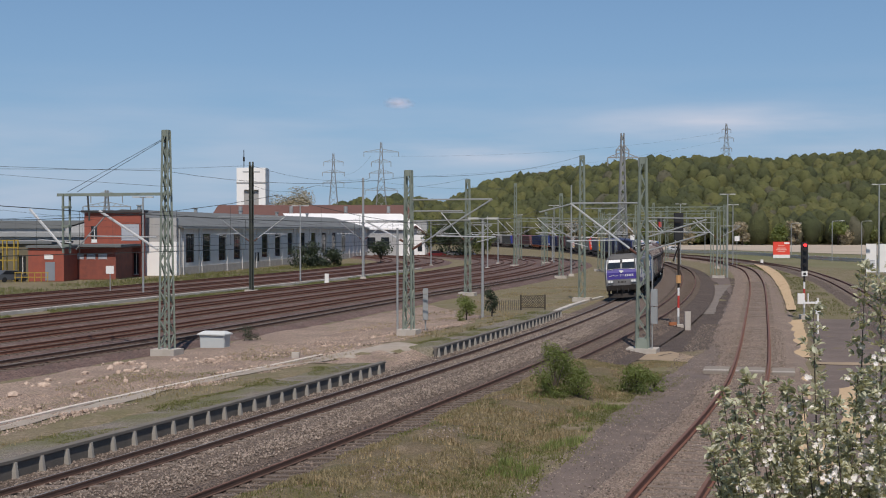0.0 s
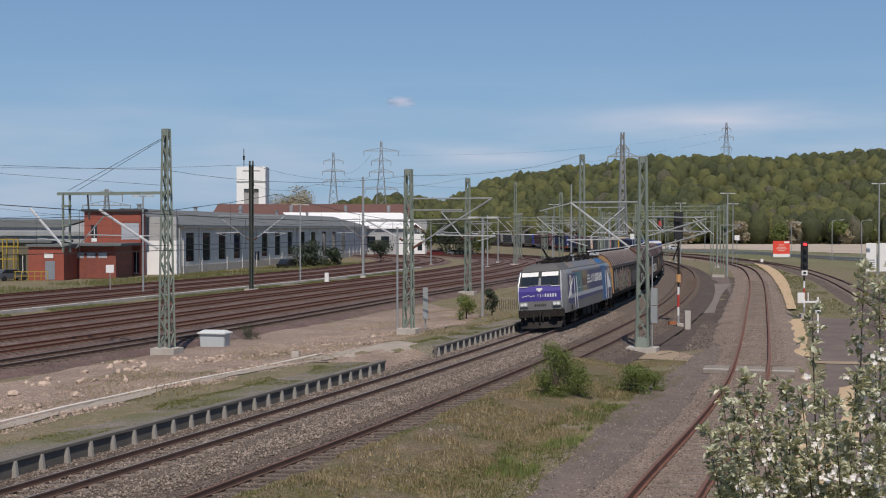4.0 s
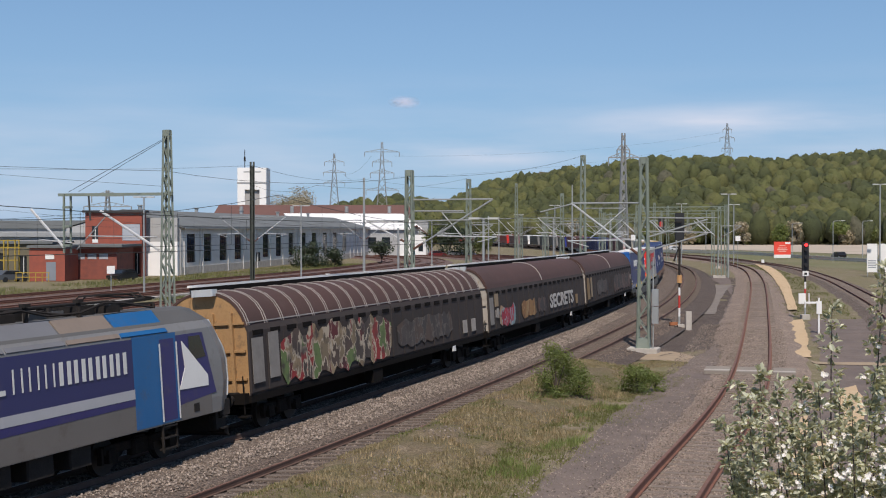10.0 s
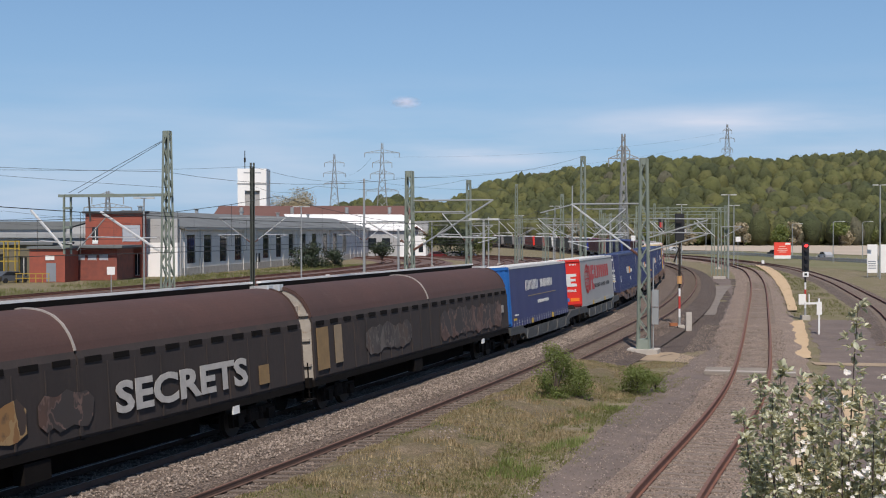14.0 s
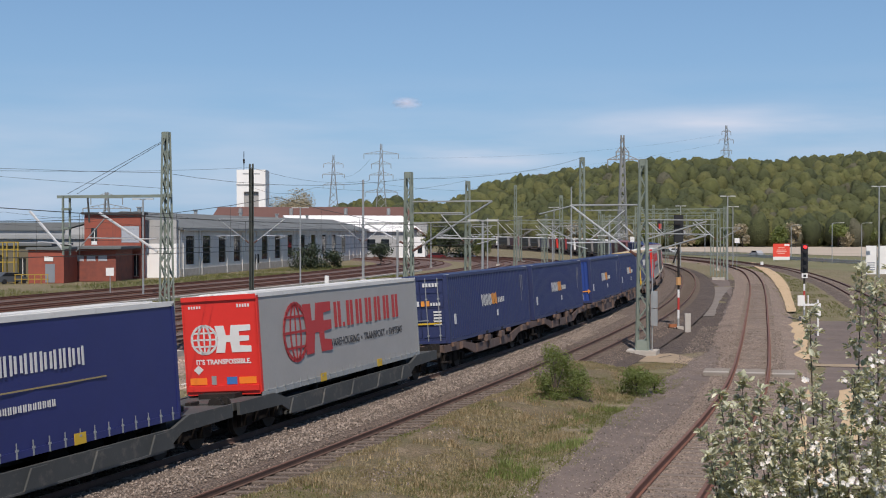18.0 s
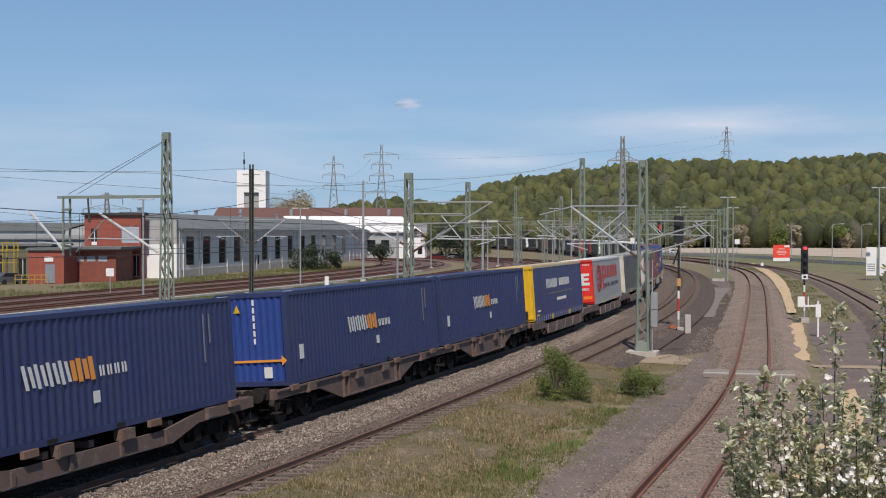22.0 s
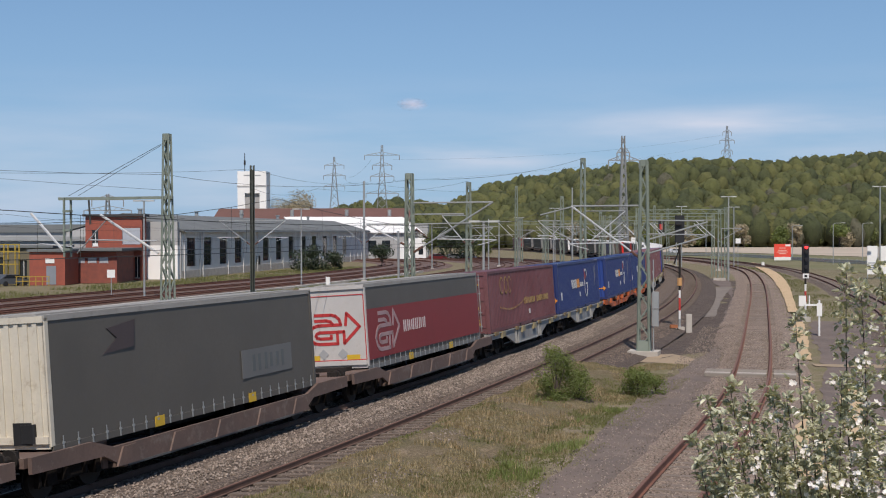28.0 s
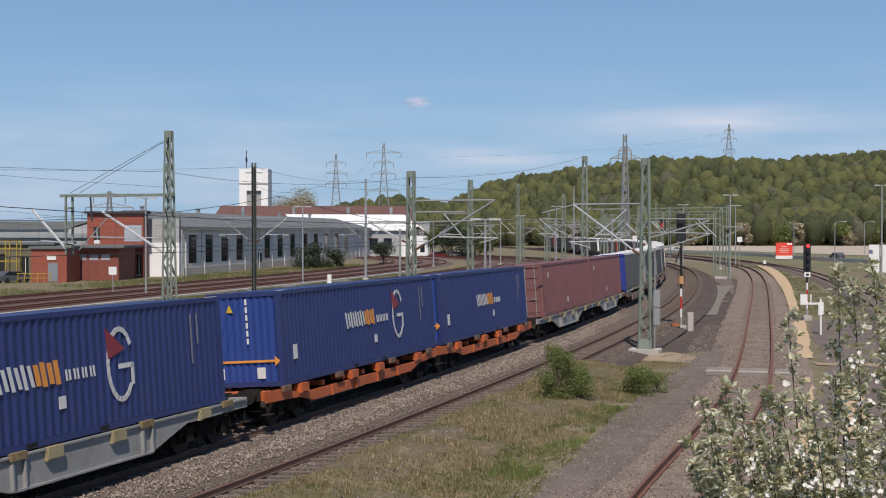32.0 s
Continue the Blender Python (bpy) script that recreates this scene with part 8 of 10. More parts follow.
def block(name, label, x0, x1, y0, y1, h, wall, roof, windows=(), parapet=0.3, category="building", z=-0.4, over=0.3):
    """A flat-roofed block facing the camera: walls with openings in front, roof slab, windows of (x0, x1, z0, z1)."""
    root = thing(name, label, category, Matrix.Translation((x0, y0, z)))
    w, d = x1 - x0, y1 - y0
    wall_with_openings(root, "front_wall", w, h, 0.35, list(windows), wall)
    for a, b in zip(windows, range(99)):
        f = box_part(root, "window", (a[0], 0.16, a[2]), (a[1], 0.2, a[3]), GLASS_DARK)
        box_part(f, "window_frame", (a[0], 0.1, a[2]), (a[1], 0.16, a[2] + 0.08), WHITE)
        box_part(f, "window_frame", ((a[0] + a[1]) / 2 - 0.04, 0.1, a[2]), ((a[0] + a[1]) / 2 + 0.04, 0.16, a[3]), WHITE)
    box_part(root, "side_wall", (0, 0.35, 0), (0.35, d, h), wall)
    box_part(root, "side_wall", (w - 0.35, 0.35, 0), (w, d, h), wall)
    box_part(root, "back_wall", (0.35, d - 0.3, 0), (w - 0.35, d, h), wall)
    box_part(root, "roof", (-over, -over, h), (w + over, d + over, h + parapet), roof)
    return root


DOOR_GREY = mat("door_grey", (0.22, 0.24, 0.27), 0.6, 0, 0.1, 1, 20, 0.03)
DARK_ROOF = mat("roof_dark", (0.06, 0.055, 0.055), 0.8, 0, 0.2, 1, 12, 0.1)
SHUTTER = mat("shutter_grey", (0.40, 0.42, 0.46), 0.6, 0, 0.1, 1, 20, 0.03)
r = block("brick_office", "low red brick building with a flat grey roof", -51.4, -47.0, 157.2, 163, 4.15, BRICK, ROOF_GREY, over=0.25)
box_part(r, "door", (2.1, -0.05, 0.1), (3.3, -0.005, 2.4), DOOR_GREY)
box_part(r, "door_sign", (2.0, -0.08, 2.75), (3.1, -0.01, 3.35), WHITE)
r = block("brick_wing", "recessed red brick wing under an overhanging flat roof", -48.8, -42.1, 163.2, 172, 4.2, mat("brick_dark", (0.26, 0.075, 0.05), 0.85, 0, 0.25, 1.2, 30, 0.2, second=(0.16, 0.055, 0.045)), ROOF_GREY, [(1.4, 2.6, 2.6, 3.4), (2.9, 4.1, 2.6, 3.4), (4.4, 5.6, 2.6, 3.4)], over=0.9)
for k in range(3):
    box_part(r, "window_blind", (1.45 + 1.5 * k, 0.03, 2.65), (2.55 + 1.5 * k, 0.08, 3.35), SHUTTER)
Mesh().rod((0.5, -0.25, 2.3), (0.5, -0.02, 2.3), 0.38, 14).ob("wall_clock", WHITE, r)
r = block("brick_tower", "two-storey red brick building with a wide dark roof", -48.9, -41.2, 173.0, 175.6, 8.75, BRICK, DARK_ROOF,
          [(0.9, 1.75, 4.6, 6.9), (5.0, 7.5, 4.9, 7.2), (5.2, 6.3, 0.3, 3.2), (6.7, 7.4, 0.3, 3.2)], over=0.35)
box_part(r, "window_shutter", (5.05, 0.02, 4.95), (7.45, 0.1, 7.15), SHUTTER)
box_part(r, "white_casement", (0.95, 0.02, 4.65), (1.7, 0.08, 5.1), WHITE)
r = block("white_annex", "bright white rendered annex with a grey upper wall", -41.5, -37.1, 176.6, 177.9, 4.75, RENDER_WHITE, SHEET_GREY, [], parapet=3.3, over=0.0)
r = block("workshop_shed", "long low shed with a pale wall and grey roof", -95, -43.5, 190, 215, 6.6, SHEET_GREY, ROOF_GREY, [(6 + 6 * i, 9 + 6 * i, 3.2, 4.6) for i in range(7)], parapet=1.2)
r = block("olive_shed", "olive sheet-metal shed with dark openings", -62, -50.5, 163, 172, 4.6, mat("olive_sheet", (0.16, 0.14, 0.09), 0.7, 0, 0.2, 0.6, 10, 0.05), ROOF_GREY, [(7.5, 8.4, 0.2, 3.0), (9.0, 9.9, 0.2, 3.0), (3, 5.4, 0.2, 3.4)])
r = block("roof_hall", "grey factory hall with a shallow sheet roof", -78, -44, 176, 189, 5.4, SHEET_GREY, mat("roof_light", (0.33, 0.34, 0.34), 0.7, 0, 0.15, 0.3, 8, 0.05), [(20, 24, 2.4, 3.6), (26, 30, 2.4, 3.6)], parapet=0.6)
# halls behind the long hall
g = thing("tiled_hall", "big hall with a brown tiled roof behind the workshop", "building", Matrix.Translation((-58, 320, -0.4)))
box_part(g, "main_block", (0, 0, 0), (54, 26, 8.5), SHEET_GREY)
Mesh().extrude_x([(-1, 8.4), (13, 12.6), (27, 8.4), (27, 8.7), (13, 12.9), (-1, 8.7)], -1, 50).ob("roof", ROOF_BROWN, g)
for x in (6, 19, 33, 44):
    Mesh().rod((x, 6, 10.5), (x, 6, 12.4), 0.5, 8).ob("roof_vent", GALV, g)
g = thing("white_hall", "hall with bright white roof sheets beside the workshop", "building", Matrix.Translation((-20.5, 296, -0.4)) @ Matrix.Rotation(0.28, 4, "Z"))
box_part(g, "main_block", (-8, 6.0, 0), (16.5, 24, 6.4), SHEET_GREY)
Mesh().extrude_x([(5.4, 6.4), (25, 10.2), (25, 10.5), (5.4, 6.7)], -13, 17.5).ob("roof", RENDER_WHITE, g, "bright white sheet roof")
box_part(g, "door", (12, 5.9, 0), (14.4, 5.99, 4.2), RENDER_WHITE)
for i in range(5):
    box_part(g, "window", (-6 + 3.4 * i, 5.9, 2.0), (-4 + 3.4 * i, 5.99, 4.6), GLASS_DARK)
g = thing("white_house", "small white gabled house at the end of the yard", "house", Matrix.Translation((-8.9, 305, -0.4)))
box_part(g, "main_block", (0, 0, 0), (4.6, 8, 5.2), RENDER_WHITE)
Mesh().extrude_y([(-0.4, 5.1), (2.3, 7.2), (5.0, 5.1), (5.0, 5.3), (2.3, 7.5), (-0.4, 5.3)], -0.4, 8.4).ob("roof", ROOF_BROWN, g)
box_part(g, "window", (0.8, -0.03, 1.2), (1.9, -0.004, 3.0), GLASS_DARK)
box_part(g, "window", (2.8, -0.03, 1.2), (3.9, -0.004, 3.0), GLASS_DARK)
# the white tower
g = thing("white_tower", "tall white concrete tower with a recessed grey bay", "tower", Matrix.Translation((-61.8, 380, -0.4)))
for lo, hi in (((0, 0, 0), (2.2, 8.6, 25)), ((6.6, 0, 0), (8.65, 8.6, 25)), ((2.2, 0, 18.4), (6.6, 8.6, 25)), ((2.2, 1.2, 0), (6.6, 8.6, 18.4))):
    box_part(g, "tower_wall", lo, hi, RENDER_WHITE)
box_part(g, "recess", (2.2, 0.8, 0), (6.6, 1.18, 18.4), mat("recess_grey", (0.36, 0.35, 0.34), 0.8, 0, 0.1, 0.5, 8, 0.05))
box_part(g, "band", (-0.12, -0.12, 20.3), (8.77, -0.005, 20.7), SHEET_GREY)
box_part(g, "fin", (4.2, 0.5, 0), (4.6, 0.79, 18.4), RENDER_WHITE)
Mesh().rod((1.9, 2, 25), (1.9, 2, 30.5), 0.12, 6).rod((1.9, 2, 27), (1.9, 2, 28.3), 0.3, 6).ob("antenna", STEEL_DARK, g)


def pylon(x, y, z0, h, arms, w=4.0, label="lattice power pylon with cross arms"):
    root = thing("power_pylon", label, "pylon", Matrix.Translation((x, y, z0)), "pylons")
    half = lambda t: w * (1 - t) ** 1.3 + 0.35
    n = 12
    for a, b in ((-1, -1), (1, -1), (1, 1), (-1, 1)):
        m = Mesh()
        for i in range(n):
            t0, t1 = i / n, (i + 1) / n
            m.bar((a * half(t0), b * half(t0), h * t0), (a * half(t1), b * half(t1), h * t1), 0.2)
        m.ob("leg", GALV_DARK, root)
    for k in range(2):
        m = Mesh()
        for i in range(n):
            t0, t1 = i / n, (i + 1) / n
            y0 = -1 if k else 1
            m.bar((-half(t0), y0 * half(t0), h * t0), (half(t1), y0 * half(t1), h * t1), 0.11).bar((half(t0), y0 * half(t0), h * t0), (-half(t1), y0 * half(t1), h * t1), 0.11)
        m.ob("lacing", GALV_DARK, root)
    for t, reach in arms:
        z = h * t
        for s in (-1, 1):
            m = Mesh().bar((0, 0, z), (s * reach, 0, z), 0.25).bar((s * half(t), 0, z + 1.4), (s * reach, 0, z), 0.2)
            for i in range(4):
                m.bar((s * reach * i / 4, 0, z), (s * reach * (i + 0.5) / 4, 0, z + 1.3 * (1 - (i + 0.5) / 4)), 0.13)
            m.ob("cross_arm", GALV_DARK, root)
            Mesh().rod((s * reach, 0, z), (s * reach, 0, z - 2.2), 0.16, 5).ob("insulator", GALV_DARK, root)
    return root


GALV_DARK = mat("pylon_steel", (0.31, 0.315, 0.31), 0.7, 0.3, 0.15, 0.3, 6, 0.0)
pylon(-63.0, 730, 0, 50, ((0.66, 6.0), (0.78, 6.3), (0.90, 5.6)), 4.2)
pylon(-29.2, 600, 0, 47.5, ((0.52, 7.6), (0.69, 5.6), (0.80, 4.6), (0.90, 8.2)), 3.6)
pylon(178.5, 800, 40, 33, ((0.52, 3.4), (0.72, 4.6), (0.88, 2.8)), 3.0)
pylon(-106, 400, 0, 18.5, ((0.72, 7.5), (0.9, 5)), 1.6)
pm = pylon(45.5, 322, 0, 30.5, ((0.86, 1.6),), 1.0, "slim lattice radio mast behind the portals")
pylon(46.8, 330, 0, 27.5, ((0.9, 4.0),), 0.9, "slim lattice power mast with one arm")
for k, (za, zb) in enumerate(((47.5 * 0.9, 33 * 0.88 + 40), (47.5 * 0.69, 33 * 0.72 + 40))):
    wires("power_line", "thin high-voltage line between the pylons", [(-29.2 + 5, 600, za - 2), (178.5 - 4, 800, zb - 2)], 0.035, 4)
    wires("power_line", "thin high-voltage line between the pylons", [(-29.2 - 5, 600, za - 2), (-63 + 5, 730, 38)], 0.035, 3)

# ---- along the road ----
def barrier(pts, label):
    ln = spline(pts)
    root = thing("crash_barrier", label, "crash barrier", kind="structure")
    z = [ground_at(x, y) for _, x, y, _ in ln[::8]]
    seg = ln[::8]
    for zz in (0.75, 0.35):
        vs, fs = sweep([(-0.04, -0.16), (0.04, -0.16), (0.06, 0), (0.04, 0.16), (-0.04, 0.16)], seg)
        vs = [(x, y, v + z[i // 5] + zz) for i, (x, y, v) in enumerate(vs)]
        raw("rail_band", vs, fs, GALV, root)
    me = Mesh().box((0, 0, 0.5), (0.12, 0.1, 1.3)).data("post", GALV)
    for (s, x, y, th), zz in zip(seg, z):
        child("post", me, root, Matrix.Translation((x, y, zz)))


barrier([(49, 362), (61.4, 348.0), (73.4, 323.7), (77.0, 288), (79.7, 248), (88, 205)], "grey steel crash barrier along the road")
bb = thing("billboard", "red and white building-site board with unreadable white lines", "sign", Matrix.Translation((72.8, 272.9, ground_at(72.8, 272.9))))
Mesh().box((0, 0, 2.1), (3.6, 0.12, 3.5), bevel=0.02).ob("panel", mat("board_red", (0.75, 0.07, 0.04), 0.5, 0, 0.06, 1, 14, 0.02), bb, "red printed panel")
box_part(bb, "white_foot", (-1.8, -0.09, 0.35), (1.8, -0.065, 1.05), WHITE)
for z, w in ((2.9, 1.3), (2.4, 1.9), (2.05, 2.2), (1.7, 1.6)):
    box_part(bb, "text_bar", (-w / 2, -0.085, z), (w / 2, -0.064, z + 0.17), mat("board_pale", (0.80, 0.45, 0.38), 0.5, 0, 0.05, 1, 14, 0.0))
box_part(bb, "white_label", (0.6, -0.085, 3.35), (1.7, -0.064, 3.75), WHITE)
for x in (-1.5, 1.5):
    Mesh().box((x, 0.12, 1.6), (0.12, 0.12, 3.6)).ob("post", GALV, bb)
wb = thing("notice_board", "tall white double notice board on posts", "sign", Matrix.Translation((59.0, 173.9, ground_at(59, 173.9))))
for x, w in ((-0.3, 1.4), (1.35, 1.3)):
    box_part(wb, "panel", (x - w / 2, -0.06, 0.6), (x + w / 2, 0.04, 4.5), WHITE)
for z in (1.2, 1.5, 1.8, 2.1):
    box_part(wb, "text_bar", (-0.85, -0.075, z), (0.2, -0.062, z + 0.12), mat("text_grey", (0.2, 0.22, 0.25), 0.6, 0, 0.05, 1, 14, 0.0))
for x in (-0.9, 0.52, 1.95):
    Mesh().rod((x, 0.08, -0.1), (x, 0.08, 4.4), 0.06, 6).ob("post", GALV, wb)


def car(x, y, rz, colour, label):
    root = thing("car", label, "car", Matrix.Translation((x, y, ground_at(x, y))) @ Matrix.Rotation(rz, 4, "Z"), "parked cars")
    prof = [(-2.1, 0.3), (2.1, 0.3), (2.15, 0.7), (1.2, 0.88), (0.5, 1.4), (-1.2, 1.45), (-1.9, 0.95), (-2.15, 0.85)]
    Mesh().extrude_y(prof, -0.85, 0.85).ob("body", colour, root)
    Mesh().extrude_y([(1.05, 0.92), (0.46, 1.34), (-1.15, 1.38), (-1.7, 0.98)], -0.86, 0.86).ob("side_glass", GLASS_DARK, root)
    Mesh().add([(1.18, -0.7, 0.93), (1.18, 0.7, 0.93), (0.55, 0.65, 1.38), (0.55, -0.65, 1.38)], [(0, 1, 2, 3)]).ob("windscreen", GLASS_DARK, root)
    for a in (-1.35, 1.35):
        for b in (-0.8, 0.8):
            Mesh().rod((a, b - 0.1, 0.32), (a, b + 0.1, 0.32), 0.32, 14).ob("wheel", BLACK, root)
    return root


car(-53.4, 156.5, 0.9, mat("car_dark", (0.10, 0.11, 0.125), 0.3, 0.2, 0.1, 1, 20, 0.0), "dark estate car parked beside the brick office")
CAR_BLACK = mat("car_black", (0.02, 0.02, 0.022), 0.3, 0.2, 0.1, 1, 20, 0.0)
YARD_CAR = car(-21.8, 224, -2.0, CAR_BLACK, "black car driving past the hall")
for x, y, c, l in ((2.6, 305, (0.35, 0.36, 0.38), "grey car parked beyond the yard"), (-1.0, 308, (0.5, 0.5, 0.5), "silver car parked beyond the yard"), (5.6, 306, (0.12, 0.14, 0.2), "dark blue car parked beyond the yard"),
                   (-1.6, 300, (0.16, 0.02, 0.02), "dark red van parked beyond the yard"), (58, 385, (0.7, 0.7, 0.7), "white van on the road"), (64, 385, (0.7, 0.7, 0.7), "white car on the road"), (70, 384, (0.6, 0.6, 0.62), "pale car on the road")):
    car(x, y, 0.3, mat("car_%d_%d" % (x, y), c, 0.35, 0.2, 0.1, 1, 20, 0.0), l)
YELLOW_DULL = mat("yellow_dull", (0.42, 0.29, 0.04), 0.6, 0, 0.25, 2, 20, 0.05)
ROAD_CARS = [car(113 + 3 * i, 191 - 9 * i, 1.9, m, l) for i, (m, l) in enumerate(((CAR_BLACK, "black car driving along the access road"), (mat("car_pale", (0.45, 0.46, 0.47), 0.35, 0.2, 0.1, 1, 20, 0.0), "pale car driving along the access road"), (mat("car_dark", (0.04, 0.045, 0.055), 0.3), "dark car driving along the access road")))]
# yellow rack and rail by the shed
yr = thing("yellow_gantry", "yellow steel work platform beside the shed", "gantry", Matrix.Translation((-56.6, 158.5, -0.42)))
for x in (0, 1.6, 3.0):
    for y in (0, 1.5):
        Mesh().box((x, y, 2.6), (0.14, 0.14, 5.2)).ob("post", YELLOW_DULL, yr)
for z in (1.2, 2.6, 4.2, 5.1):
    Mesh().box((1.5, 0, z), (3.2, 0.1, 0.12)).box((1.5, 1.5, z), (3.2, 0.1, 0.12)).ob("rail", YELLOW_DULL, yr)
yf = thing("yellow_railing", "yellow safety railing beside the brick office", "railing", Matrix.Translation((-52.5, 155.6, -0.42)))
for i in range(6):
    Mesh().box((i * 0.8, 0, 0.6), (0.08, 0.08, 1.2)).ob("post", YELLOW_DULL, yf)
for z in (0.6, 1.15):
    Mesh().box((2.0, 0, z), (4.2, 0.07, 0.09)).ob("rail", YELLOW_DULL, yf)

# ---- near things ----
bx = thing("grit_box", "pale grey plastic grit box with a pitched lid", "grit box", Matrix.Translation((-12.45, 69.2, ground_at(-12.45, 69.2) + 0.06)) @ Matrix.Rotation(-0.25, 4, "Z"))
GRIT = mat("grit_grey", (0.50, 0.53, 0.53), 0.5, 0, 0.1, 1, 16, 0.03)
Mesh().box((0, 0, 0.33), (1.4, 0.8, 0.82), taper=1.08, bevel=0.05).ob("body", GRIT, bx)
Mesh().add([(-0.82, -0.52, 0.66), (0.82, -0.52, 0.66), (0.82, 0.52, 0.66), (-0.82, 0.52, 0.66), (-0.62, -0.1, 0.86), (0.62, -0.1, 0.86), (0.62, 0.1, 0.86), (-0.62, 0.1, 0.86), (-0.82, -0.52, 0.72), (0.82, -0.52, 0.72), (0.82, 0.52, 0.72), (-0.82, 0.52, 0.72)],
           [(0, 3, 2, 1), (0, 1, 9, 8), (1, 2, 10, 9), (2, 3, 11, 10), (3, 0, 8, 11), (8, 9, 5, 4), (9, 10, 6, 5), (10, 11, 7, 6), (11, 8, 4, 7), (4, 5, 6, 7)]).ob("lid", mat("lid_grey", (0.60, 0.62, 0.61), 0.5, 0, 0.1, 1, 16, 0.03), bx)
cb = thing("cable_cabinet", "tall pale grey cable cabinet behind the mast", "cabinet", Matrix.Translation((-1.05, 76.0, ground_at(-1.05, 76.0))))
Mesh().box((0, 0, 1.4), (0.32, 0.25, 1.5), bevel=0.03).box((0, 0, 2.35), (0.32, 0.25, 0.36), bevel=0.03).ob("case", GALV, cb)
Mesh().rod((0, 0, -0.1), (0, 0, 0.7), 0.05, 6).ob("leg", GALV, cb)
bl = thing("concrete_block", "small pale concrete block on the dirt", "block", Matrix.Translation((-7.1, 61.0, ground_at(-7.1, 61))))
Mesh().box((0, 0, 0.12), (0.36, 0.3, 0.34), bevel=0.02).ob("stone", CONCRETE, bl)
tr = thing("lattice_fence", "short dark timber lattice fence", "fence", Matrix.Translation((7.2, 101.5, ground_at(7.2, 101.5))) @ Matrix.Rotation(0.2, 4, "Z"))
DARK_WOOD = mat("dark_wood", (0.055, 0.045, 0.035), 0.9, 0, 0.3, 2, 20, 0.2)
for x in (-1.0, 1.0):
    Mesh().box((x, 0, 0.55), (0.1, 0.1, 1.3)).ob("post", DARK_WOOD, tr)
for z in (0.15, 1.1):
    Mesh().box((0, 0, z), (2.0, 0.05, 0.06)).ob("rail", DARK_WOOD, tr)
for i in range(11):
    for s in (-1, 1):
        a, b = -1.0 + 0.2 * i - 0.45, -1.0 + 0.2 * i + 0.45
        za, zb = (0.15, 1.1) if s > 0 else (1.1, 0.15)
        ta, tb = max(0, (-1.0 - a) / 0.9), min(1, (1.0 - a) / 0.9)
        if tb > ta:
            Mesh().bar((a + 0.9 * ta, 0.02 * s, za + (zb - za) * ta), (a + 0.9 * tb, 0.02 * s, za + (zb - za) * tb), 0.035).ob("lath", DARK_WOOD, tr)
for x in (3.6, 4.6, 5.6):
    pf = thing("paling", "weathered leaning timber fence panel", "fence", Matrix.Translation((x, 101.0, ground_at(x, 101))), "old fence panels")
    for i in range(6):
        Mesh().box((i * 0.16 - 0.4, 0, 0.4), (0.05, 0.03, 0.8 + 0.1 * (i % 2))).ob("slat", mat("grey_wood", (0.12, 0.10, 0.085), 0.9, 0, 0.3, 2, 20, 0.2), pf)


# ---- plants and stones ----
RNG = np.random.default_rng(7)


def leaf_cloud(centres, normals, size, aspect=0.6, up=0.5, wild=0.7):
    """Verts and faces of one small bent leaf blade (a quad) at each centre; sizes an array."""
    n = len(centres)
    a = RNG.normal(size=(n, 3))
    nrm = normals + RNG.normal(size=(n, 3)) * wild + np.array([0, 0, up])
    nrm /= np.linalg.norm(nrm, axis=1, keepdims=True) + 1e-9
    t = np.cross(nrm, a)
    t /= np.linalg.norm(t, axis=1, keepdims=True) + 1e-9
    b = np.cross(nrm, t)
    s = np.asarray(size).reshape(-1, 1) * np.ones((n, 1))
    p = [centres - t * s / 2, centres + b * s * aspect / 2 + nrm * s * 0.08, centres + t * s / 2, centres - b * s * aspect / 2 + nrm * s * 0.08]
    v = np.stack(p, 1).reshape(-1, 3)
    f = np.arange(4 * n).reshape(-1, 4)
    return v, f


def shell_points(n, c, r, fill=0.35):
    """Points in an uneven ellipsoid crown, mostly near its surface; also the outward ways."""
    d = RNG.normal(size=(n, 3))
    d /= np.linalg.norm(d, axis=1, keepdims=True)
    k = 1 - fill * RNG.random(n) ** 1.6
    bump = rough(d[:, 0] * 1.5 + c[0], d[:, 1] * 1.5 + d[:, 2] * 1.8 + c[1]) * 0.2
    return np.array(c) + d * np.array(r) * (k * (1 + bump))[:, None], d


FOREST = leaf_mat("woodland_leaf", (0.15, 0.172, 0.052), (0.10, 0.125, 0.04), 0.06, 0.3, 0.05)
SHRUB = leaf_mat("shrub_leaf", (0.17, 0.205, 0.06), (0.105, 0.14, 0.042), 0.45, 0.4)
SHRUB_DARK = leaf_mat("dark_shrub_leaf", (0.035, 0.052, 0.022), (0.025, 0.038, 0.018), 0.4, 0.15)
PALE_TWIG = leaf_mat("pale_crown", (0.36, 0.31, 0.22), (0.27, 0.235, 0.16), 0.3, 0.2)
BARK = mat("bark", (0.085, 0.065, 0.05), 0.95, 0, 0.3, 3, 25, 0.4)

RIDGE = np.array([(300, 405), (540, 392), (580, 368), (640, 353), (705, 350), (770, 357), (800, 352), (840, 333), (880, 320), (930, 309), (1000, 301), (1060, 295), (1130, 284), (1200, 279), (1280, 281), (1350, 283), (1420, 278), (1470, 273), (1568, 272), (1800, 280), (2100, 300)], float)


